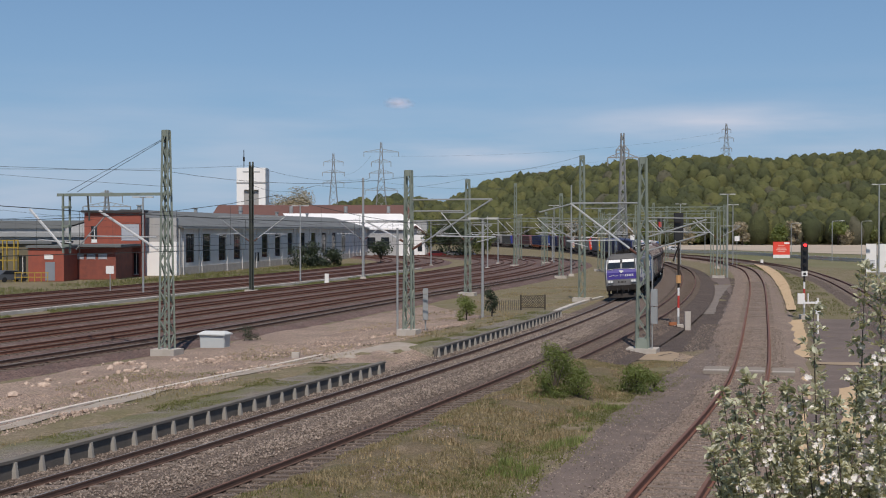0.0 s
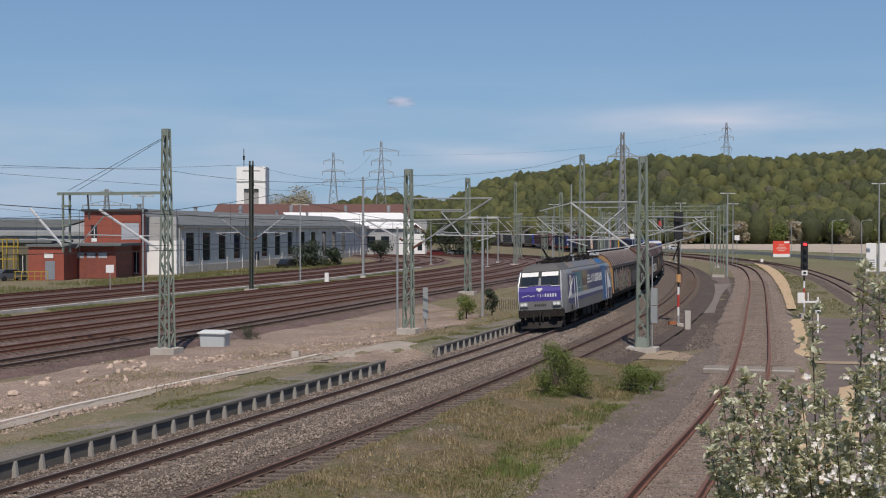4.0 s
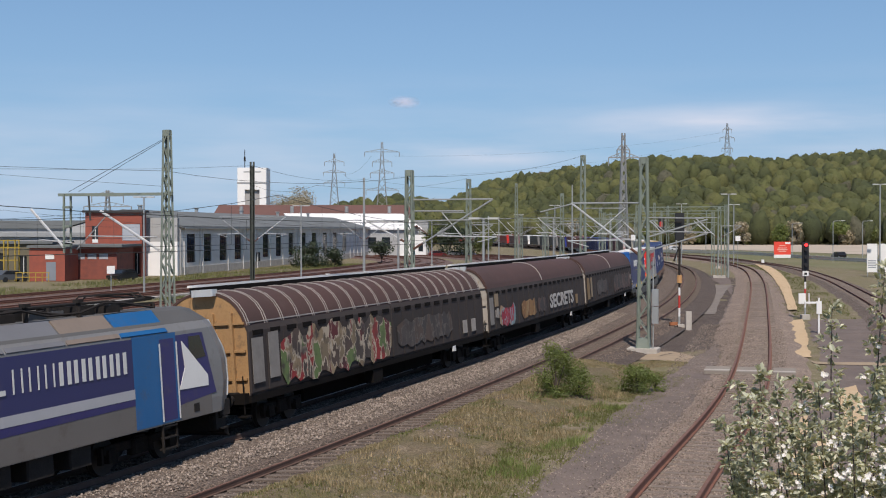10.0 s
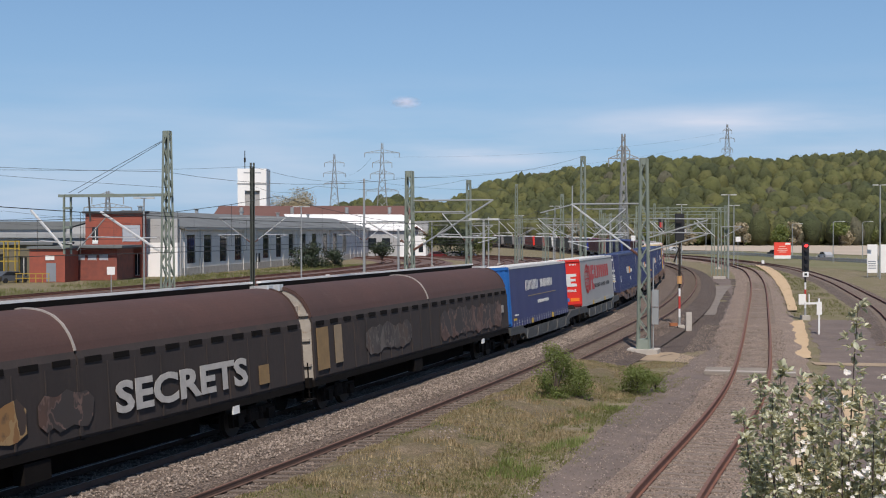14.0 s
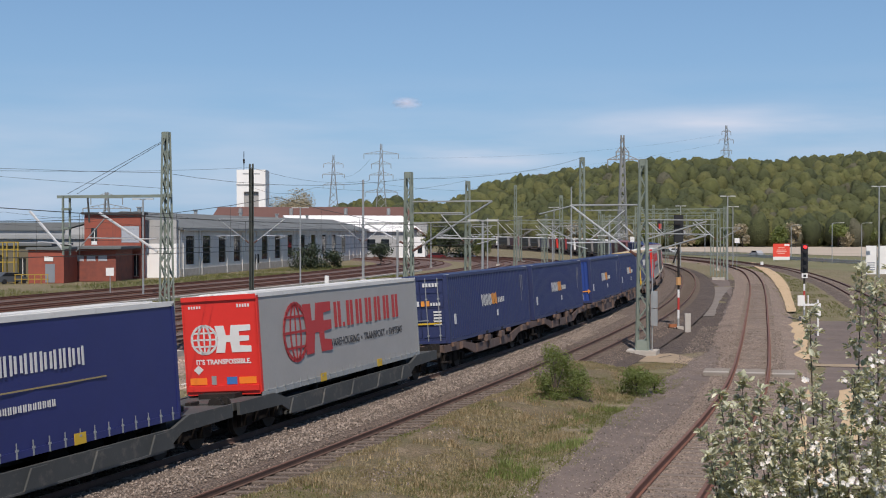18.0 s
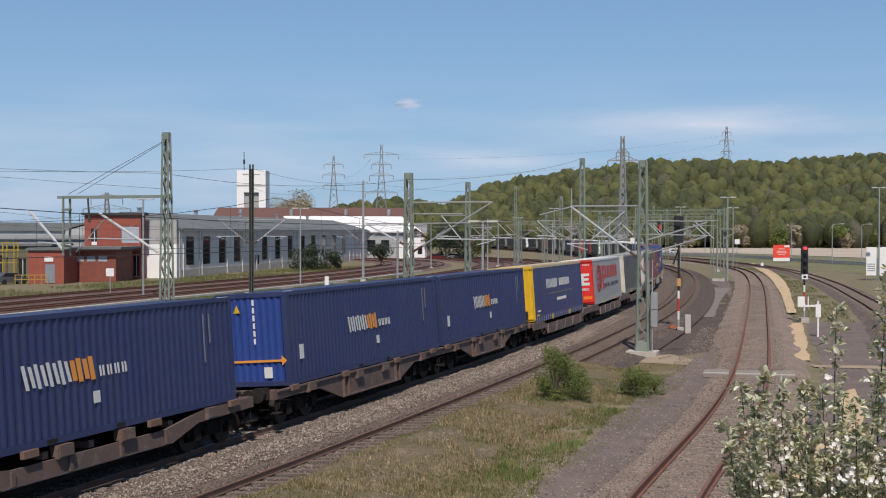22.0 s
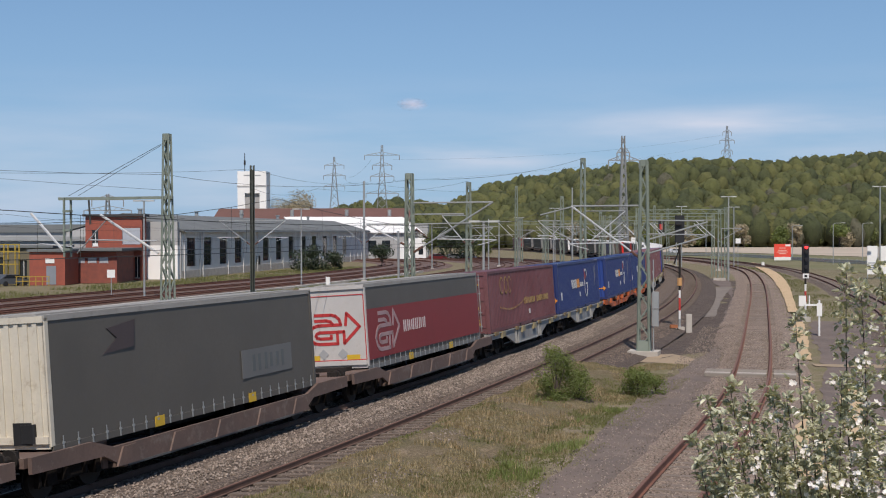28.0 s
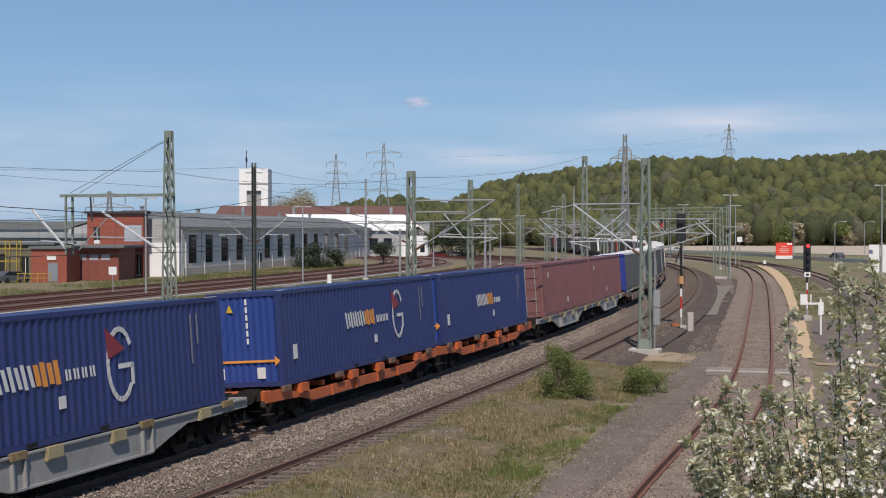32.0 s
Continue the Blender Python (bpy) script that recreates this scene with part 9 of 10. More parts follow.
def hill(x, y):
    """Height of the wooded hill: a ridge 830 m off whose skyline falls away to the west."""
    a = x / y * 2245 + 784
    sky = np.interp(a, RIDGE[:, 0], RIDGE[:, 1])
    top = 6 + (407 - sky) / 2245 * 830 - 12.5
    t = np.clip((y - 520) / 310, 0, 1)
    return -0.4 + np.maximum(top, 0.5) * (t * t * (3 - 2 * t)) ** 0.8


def crown_mat(name, base):
    """Foliage of a far crown: leaf clumps with shaded gaps, at the size of boughs."""
    m = mat(name, base, 0.9, 0, 0.42, 0.28, 1.5, 1.0, second=tuple(c * 0.72 for c in base))
    m.node_tree.nodes["Bump"].inputs["Distance"].default_value = 0.8
    return m


TONES = (("dark", (0.058, 0.070, 0.026)), ("deep", (0.074, 0.084, 0.029)), ("mid", (0.088, 0.098, 0.032)), ("fresh", (0.113, 0.121, 0.037)), ("yellow", (0.126, 0.128, 0.040)), ("grey", (0.11, 0.105, 0.065)))
CROWNS = [crown_mat("crown_" + n, c) for n, c in TONES]
RIMS = [leaf_mat("rim_" + n, c, tuple(k * 0.8 for k in c), 0.12, 0.3, 0.2) for n, c in TONES]


def crown_form():
    bm = bmesh.new()
    bmesh.ops.create_icosphere(bm, subdivisions=2, radius=1)
    v = np.array([tuple(p.co) for p in bm.verts])
    f = np.array([[p.index for p in q.verts] for q in bm.faces])
    bm.free()
    return v, f


def make_hill():
    aa, yy = np.linspace(-0.30, 0.52, 60), np.concatenate([np.linspace(500, 860, 24), [1000, 1400]])
    gy, ga = np.meshgrid(yy, aa, indexing="ij")
    gx = ga * gy
    gz = hill(gx, gy) - 1.0
    o = raw("hill", np.stack([gx.ravel(), gy.ravel(), gz.ravel()], 1).tolist(), grid_faces(len(yy), len(aa)), mat("forest_floor", (0.12, 0.125, 0.04), 0.95, 0, 0.3, 0.1, 2, 0.2))
    tagged(o, "wooded hillside rising behind the railway", "hill", kind="structure")
    ball, tri = crown_form()
    tone = [[[], [], 0, [], [], 0] for _ in CROWNS]
    y = 532.0
    while y < 850:
        step = 6.2 + (y - 530) * 0.006
        a0, a1 = (-0.098 if y > 640 else -0.02), 0.40
        x = a0 * y
        while x < a1 * y:
            px, py = x + RNG.uniform(-3, 3), y + RNG.uniform(-3, 3)
            if py > 560 or px > 60 or RNG.random() < 0.5:
                h = RNG.uniform(7.0, 15.5)
                r = h * RNG.uniform(0.26, 0.40)
                zc = float(hill(np.array([px]), np.array([py]))[0]) + h * 0.5 - 1.0
                k = RNG.uniform(0, 60, 3)
                lump = 1 + 0.20 * rough(ball[:, 0] * 1.3 + k[0], ball[:, 1] * 1.3 + ball[:, 2] * 1.6 + k[1]) + 0.13 * rough(ball[:, 0] * 2.9 + k[1], ball[:, 2] * 2.9 + ball[:, 1] + k[2])
                q = 0.75 * float(rough(np.array([px * 0.021]), np.array([py * 0.03]))[0]) + RNG.uniform(-0.75, 0.75)
                b = tone[5 if RNG.random() < (0.12 if y < 600 else 0.03) else int(np.clip((q + 0.9) / 1.8 * 5, 0, 4))]
                size = np.array((r, r, h * 0.52))
                b[0].append(ball * lump[:, None] * size + np.array((px, py, zc)))
                b[1].append(tri + b[2])
                b[2] += len(ball)
                n = int(130 * (650 / y))
                d = RNG.normal(size=(n, 3))
                d /= np.linalg.norm(d, axis=1, keepdims=True)
                d = d[(d[:, 1] < 0.5) | (d[:, 2] > 0.4)]
                p = d * size * (RNG.uniform(0.93, 1.07, (len(d), 1)) + 0.18 * rough(d[:, 0] * 1.3 + k[0], d[:, 1] * 1.3 + d[:, 2] * 1.6 + k[1])[:, None]) + np.array((px, py, zc))
                v, f = leaf_cloud(p, d, RNG.uniform(0.5, 1.0, len(d)), 0.85, 0.1, 0.22)
                b[3].append(v)
                b[4].append(f + b[5])
                b[5] += len(v)
            x += step
        y += step * 0.9
    for (vs, fs, _, lv, lf, _), m, rim, l in zip(tone, CROWNS, RIMS, ("darkest", "dark green", "green", "fresh green", "yellow-green", "grey-brown")):
        o = raw("woodland", np.concatenate(vs).tolist(), np.concatenate(fs).tolist(), m)
        o.data.polygons.foreach_set("use_smooth", [True] * len(o.data.polygons))
        tagged(o, l + " tree crowns of the dense spring woodland on the hill", "woodland", kind="stuff")
        tagged(raw("woodland_leaves", np.concatenate(lv).tolist(), np.concatenate(lf).tolist(), rim), l + " leafy rims of the woodland trees", "woodland", kind="stuff")


make_hill()


def tree(x, y, h, r, label, material, leaves, size, category="tree", name="tree", trunk=0.35, z=None, clumps=7, group=""):
    """A tapered trunk with limbs and a crown of many leaves in uneven clumps."""
    z0 = ground_at(x, y) if z is None else z
    root = thing(name, label, category, Matrix.Translation((x, y, z0)), group)
    tk = Mesh()
    tk.rod((0, 0, -0.1), (0.03 * h, 0, h * 0.45), h * 0.022 + 0.015, 7, h * 0.014 + 0.008)
    crown_v, crown_f, n = [], [], 0
    for i in range(clumps):
        t = 2 * math.pi * i / clumps + RNG.uniform(-0.4, 0.4)
        q = RNG.uniform(0.25, 0.75) if i else 0.0
        c = (r * q * math.cos(t), r * q * math.sin(t), h * RNG.uniform(trunk + 0.12, 0.86) if i else h * 0.72)
        rr = r * RNG.uniform(0.34, 0.62)
        tk.rod((0.02 * h, 0, h * 0.22), c, h * 0.009 + 0.006, 5, 0.006)
        p, d = shell_points(leaves // clumps, c, (rr, rr, min(rr * 1.2, h * 0.3)), 0.7)
        p[:, 2] = np.maximum(p[:, 2], 0.04)
        v, f = leaf_cloud(p, d, RNG.uniform(size * 0.6, size * 1.4, len(p)), 0.6, 0.4)
        crown_v.append(v)
        crown_f.append(f + n)
        n += len(v)
    tk.ob("trunk", BARK, root)
    raw("crown", np.concatenate(crown_v).tolist(), np.concatenate(crown_f).tolist(), material, root)
    return root


# shrubs by the line
tree(3.95, 45.2, 2.35, 0.75, "bright green young shrub with thin upright shoots", SHRUB, 5200, 0.07, "shrub", "shrub", -0.1, clumps=14)
tree(4.85, 45.8, 1.55, 0.85, "rounded bright green shrub in the dry grass", SHRUB, 3000, 0.075, "shrub", "shrub", 0.0, clumps=9)
tree(3.1, 44.4, 0.7, 0.8, "low scrubby green plants beside the shrubs", SHRUB, 900, 0.06, "shrub", "shrub", 0.0, clumps=6)
tree(7.35, 48.2, 1.05, 0.85, "low dense green bush on the sandy verge", SHRUB, 2600, 0.075, "shrub", "shrub", 0.0, clumps=9)
tree(8.15, 48.9, 0.75, 0.75, "low spreading green bush on the verge", SHRUB, 1500, 0.07, "shrub", "shrub", 0.0, clumps=7)
tree(1.55, 84.5, 1.6, 0.9, "leafy green bush beside the slim lamp post", SHRUB, 1500, 0.12, "shrub", "shrub", 0.0)
tree(3.5, 91.0, 2.0, 0.8, "olive green bush near the lattice fence", SHRUB_DARK, 1200, 0.12, "shrub", "shrub", 0.0)
tree(-11.2, 73.5, 0.9, 0.7, "small weedy bush beside the grit box", SHRUB_DARK, 700, 0.07, "shrub", "shrub", 0.0)
tree(-22.4, 214, 4.2, 3.4, "dark green round bush in front of the hall", SHRUB_DARK, 2600, 0.34, "bush", "bush", 0.05)
tree(-18.8, 218, 3.2, 2.6, "dark green bush in front of the hall", SHRUB_DARK, 1600, 0.32, "bush", "bush", 0.05)
tree(-11.6, 236, 4.0, 2.6, "dark green rounded tree beside the yard", SHRUB_DARK, 1900, 0.32, "bush", "bush", 0.1)
tree(-47.0, 395, 18, 7.8, "wide pale crown of a tree just leafing out", PALE_TWIG, 17000, 0.5, trunk=0.15, clumps=20)
for x, y, h, r in ((-22, 480, 13, 6), (-16, 470, 12, 6), (-10, 460, 12, 6)):
    tree(x, y, h, r, "green tree behind the workshop roofs", FOREST, 1500, 0.9, trunk=0.2)
for i in range(13):
    t = i / 12
    x, y = 10.5 - 56 * t, 299 + 33 * t
    tree(x + RNG.uniform(-1, 1), y + RNG.uniform(-1.5, 1.5), RNG.uniform(5.2, 7.4), 3.4, "leafy tree hiding the far line", SHRUB_DARK if i % 3 else FOREST, 1300, 0.5, trunk=0.05, group="line-side trees")
for i in range(26):
    x = 44 + i * 5.6
    y = 530 + 12 * math.sin(i * 1.7)
    tree(x, y, RNG.uniform(6, 11), RNG.uniform(3, 4.6), "tree at the edge of the wood", (FOREST, SHRUB, PALE_TWIG, FOREST)[i % 4], 900, 1.0, trunk=0.08, z=-0.5, group="trees at the wood's edge")


def tufts(name, label, pts, size, material, blades=5):
    """Grass: thin upright blades in tufts at plan points (an array)."""
    z = land(pts[:, 0], pts[:, 1])
    m = len(pts) * blades
    base = np.repeat(np.column_stack([pts, z - 0.02]), blades, axis=0)
    base[:, :2] += RNG.uniform(-0.09, 0.09, (m, 2))
    a = RNG.uniform(0, 6.28, m)
    h = size * RNG.uniform(0.4, 1.25, m)
    w = 0.009 + 0.01 * RNG.random(m)
    lean = RNG.uniform(0.1, 0.6, m) * h
    side = np.column_stack([-np.sin(a) * w, np.cos(a) * w, np.zeros(m)])
    tip = np.column_stack([np.cos(a) * lean, np.sin(a) * lean, h])
    vs = np.stack([base + side, base - side, base + tip], 1).reshape(-1, 3).tolist()
    fs = np.arange(3 * m).reshape(-1, 3).tolist()
    return tagged(raw(name, vs, fs, material), label, "grass", kind="stuff")


def along(line, n, s0, s1, d0, d1, patch=0.25, thr=-0.1):
    """Random plan points along a line, in patches."""
    s, d = RNG.uniform(s0, s1, n), RNG.uniform(d0, d1, n)
    th = np.interp(s, line[:, 0], line[:, 3])
    x = np.interp(s, line[:, 0], line[:, 1]) + np.cos(th) * d
    y = np.interp(s, line[:, 0], line[:, 2]) - np.sin(th) * d
    keep = 0.6 * rough(x * patch * 2, y * patch * 2 + 11) > thr
    return np.stack([x, y], 1)[keep]


GREEN_BLADE = leaf_mat("grass_green", (0.17, 0.175, 0.06), (0.12, 0.13, 0.04), 0.4, 0.3)
DRY_BLADE = leaf_mat("grass_dry", (0.33, 0.265, 0.155), (0.22, 0.185, 0.10), 0.35, 0.25)
STRAW = leaf_mat("grass_straw", (0.36, 0.27, 0.16), (0.24, 0.19, 0.10), 0.4, 0.25)
FRESH_BLADE = leaf_mat("grass_fresh", (0.20, 0.24, 0.075), (0.15, 0.18, 0.05), 0.4, 0.35)
tufts("verge_grass", "patchy green grass on the verge between the tracks", along(MAIN, 14000, -33, 13, 5.0, 9.9, 0.3, 0.12), 0.08, GREEN_BLADE)
tufts("dry_grass", "dry yellowish grass on the verge between the tracks", along(MAIN, 34000, -33, 13, 4.95, 9.8, 0.22, -0.05), 0.085, DRY_BLADE)
tufts("tall_dry_grass", "taller straw-coloured grass round the shrubs", np.concatenate([along(MAIN, 2600, -14, 2, 5.6, 9.2, 0.6, 0.05), along(MAIN, 1500, -30, -12, 5.4, 9.4, 0.5, 0.22)]), 0.17, STRAW, 4)
tufts("lush_grass", "bright green grass tufts at the edge of the path", along(MAIN, 1500, -16, -2, 8.8, 10.0, 0.5, 0.15), 0.2, FRESH_BLADE)
tufts("edge_grass", "green grass along the edge of the path", along(MAIN, 9000, -30, 8, 8.2, 10.6, 0.35, -0.1), 0.09, GREEN_BLADE)
tufts("platform_grass", "short green grass on the old platform", along(MAIN, 26000, -40, 42, -4.3, -2.2, 0.35, 0.06), 0.05, GREEN_BLADE)
tufts("dirt_grass", "green grass patches among the rubble", along(MAIN, 9000, -26, 12, -13.5, -9.0, 0.2, 0.14), 0.08, GREEN_BLADE)
tufts("yard_grass", "thin dry grass between platform and yard", along(MAIN, 9000, -20, 95, -13, -3.5, 0.13, 0.05), 0.15, DRY_BLADE)
tufts("track_grass", "weeds along the yard tracks", along(YARD, 22000, 55, 190, -25.4, -20.0, 0.12, -0.1), 0.2, GREEN_BLADE)
tufts("yard_weeds", "low weeds between the yard tracks", np.concatenate([along(YARD, 2500, 50, 150, o - 0.6, o + 0.6, 0.1, 0.1) for o in (-2.1, -6.5, -10.9, -15.4, -28.6, -33.7)]), 0.14, GREEN_BLADE)
tufts("yard_edge_grass", "rough grass in front of the buildings", along(YARD, 9000, 60, 240, -50, -39.5, 0.08, -0.2), 0.45, GREEN_BLADE)
tufts("bank_grass", "green grass beside the outer track", along(OUTER, 6000, 20, 190, -9, -2.6, 0.12, -0.25), 0.22, GREEN_BLADE)


def stones(name, label, pts, lift, lo, hi, material):
    """Loose stones: small uneven octahedra resting on the bed."""
    n = len(pts)
    base = np.array([(1, 0, 0), (0, 1, 0), (-1, 0, 0), (0, -1, 0), (0, 0, 1), (0, 0, -1)], float)
    sz = RNG.uniform(lo, hi, (n, 1, 3))
    v = base[None] * sz * (1 + RNG.uniform(-0.35, 0.35, (n, 6, 1)))
    a = RNG.uniform(0, 6.28, n)
    c, s = np.cos(a)[:, None], np.sin(a)[:, None]
    tx = RNG.uniform(-0.7, 0.7, n)[:, None]
    v[..., 1], v[..., 2] = v[..., 1] * np.cos(tx) - v[..., 2] * np.sin(tx), v[..., 1] * np.sin(tx) + v[..., 2] * np.cos(tx)
    v[..., 0], v[..., 1] = v[..., 0] * c - v[..., 1] * s, v[..., 0] * s + v[..., 1] * c
    v += np.column_stack([pts, lift])[:, None, :]
    tri = np.array([(0, 1, 4), (1, 2, 4), (2, 3, 4), (3, 0, 4), (1, 0, 5), (2, 1, 5), (3, 2, 5), (0, 3, 5)])
    f = (tri[None] + 6 * np.arange(n)[:, None, None]).reshape(-1, 3)
    return tagged(raw(name, v.reshape(-1, 3).tolist(), f.tolist(), material), label, "stones", kind="stuff")


def bed_lift(line, pts, cant, wide=2.25):
    d, _ = side_of(line, pts[:, 0], pts[:, 1])
    prof = np.interp(d, [-wide - 0.6, -wide, -1.45, 1.45, wide, wide + 0.6], [-0.5, -0.32, -0.19, -0.19, -0.32, -0.5] if line is not MAIN else [-0.05, -0.07, -0.15, -0.19, -0.32, -0.5])
    return np.maximum(prof + d * math.sin(cant) + 0.7525 * math.sin(cant), height(pts[:, 0], pts[:, 1])) + 0.012


def clear_of_rails(pts, line):
    d, _ = side_of(line, pts[:, 0], pts[:, 1])
    return pts[np.abs(np.abs(d) - 0.7525) > 0.1]


for line, cant, n, s0, s1, lab in ((MAIN, CANT, 30000, -34, 45, "main line"), (SECOND, CANT * 0.8, 20000, -34, 45, "second line")):
    p = clear_of_rails(along(line, n, s0, s1, -2.5, 2.3, 0.3, -1), line)
    stones("ballast_stones", "loose grey ballast stones on the " + lab, p, bed_lift(line, p, cant), 0.016, 0.042, STONE if line is MAIN else STONE_BROWN)
p = along(MAIN, 9000, -34, 30, 1.75, 2.65, 0.3, -0.6)
stones("ballast_berm", "coarse pale ballast stones heaped between the running lines", p, bed_lift(MAIN, p, CANT) + 0.02, 0.018, 0.046, STONE)
p = clear_of_rails(along(SIDING, 16000, 16, 75, -2.6, 2.4, 0.3, -1), SIDING)
stones("ballast_stones", "loose pale gravel on the siding", p, bed_lift(SIDING, p, 0, 1.9) - 0.06, 0.014, 0.036, STONE)
RUBBLE_STONE = mat("rubble_stone", (0.44, 0.345, 0.275), 0.9, 0, 0.35, 2, 16, 0.3, second=(0.25, 0.18, 0.14), island=0.5)
p = along(MAIN, 26000, -30, 30, -13, -5.2, 0.22, -0.12)
stones("rubble_chips", "scattered chips of broken stone on the dirt", p, height(p[:, 0], p[:, 1]) + 0.012, 0.012, 0.05, RUBBLE_STONE)
p = along(MAIN, 5000, -22, 28, -12, -6.0, 0.3, 0.2)
stones("rubble_pieces", "broken bricks and stones strewn over the dirt", p, height(p[:, 0], p[:, 1]) + 0.03, 0.03, 0.12, RUBBLE_STONE)
p = along(SIDING, 6500, 14, 80, -3.6, -1.5, 0.22, -0.3)
stones("path_chips", "loose stones beside the asphalt path", p, np.maximum(bed_lift(SIDING, p, 0, 2.4), height(p[:, 0], p[:, 1]) + 0.04), 0.012, 0.034, STONE)
for cs, cd, n, w in ((-17.5, 7.1, 240, 0.7), (-21.5, 7.6, 280, 0.8), (-12, 6.4, 90, 0.7)):
    p = np.column_stack([RNG.normal(cs, w, n), RNG.normal(cd, w * 0.45, n)])
    th = np.interp(p[:, 0], MAIN[:, 0], MAIN[:, 3])
    p = np.column_stack([np.interp(p[:, 0], MAIN[:, 0], MAIN[:, 1]) + np.cos(th) * p[:, 1], np.interp(p[:, 0], MAIN[:, 0], MAIN[:, 2]) - np.sin(th) * p[:, 1]])
    stones("pale_chips", "pale chips and bare gravel on the dry verge", p, land(p[:, 0], p[:, 1]) + 0.008, 0.012, 0.045, STONE)
# single larger stones in heaps
STONE_ME = []
for k in range(4):
    bm = bmesh.new()
    bmesh.ops.create_icosphere(bm, subdivisions=1, radius=1)
    for v in bm.verts:
        v.co *= 1 + 0.55 * noise.noise(v.co * 1.9 + Vector((k * 7, 0, 0)))
        v.co.z *= 0.62
    me = bpy.data.meshes.new("stone")
    bm.to_mesh(me)
    bm.free()
    me.materials.append(RUBBLE_STONE)
    STONE_ME.append(me)
r = random.Random(4)
for cx, cy, n, spread, big in ((-12.9, 61.8, 16, 1.0, 0.22), (-13.8, 57.2, 8, 0.8, 0.24), (-15.6, 51.8, 9, 1.2, 0.26), (-16.9, 47.6, 12, 1.4, 0.3), (-14.9, 60.2, 8, 1.0, 0.2), (-2.2, 60.2, 8, 1.0, 0.12), (-7, 66, 6, 2.0, 0.14), (-16.6, 55.6, 7, 1.5, 0.2)):
    for _ in range(n):
        x, y = cx + r.gauss(0, spread), cy + r.gauss(0, spread * 0.7)
        s = big * r.uniform(0.35, 1.0)
        o = new("rubble_stone", r.choice(STONE_ME))
        o.matrix_basis = Matrix.Translation((x, y, ground_at(x, y) + s * 0.3)) @ Euler((r.uniform(-0.3, 0.3), r.uniform(-0.3, 0.3), r.uniform(0, 6))).to_matrix().to_4x4() @ Matrix.Diagonal((s * r.uniform(0.8, 1.4), s, s, 1))
        tagged(o, "pale broken stone lying on bare dirt", "stone", "rubble heaps")


# ---- the flowering bush in front of the camera ----
PETAL = leaf_mat("petal_white", (0.80, 0.77, 0.76), (0.74, 0.70, 0.72), 0.08, 0.25)
BUSH_LEAF = leaf_mat("apple_leaf", (0.48, 0.475, 0.37), (0.25, 0.26, 0.17), 0.6, 0.28, 9.0)
BUSH_LEAF.node_tree.nodes["Principled BSDF"].inputs["Roughness"].default_value = 0.42
TWIG = mat("apple_twig", (0.11, 0.085, 0.068), 0.9, 0, 0.3, 3, 25, 0.3)
BUSH_BASE = Vector((2.75, 8.0, 2.4))


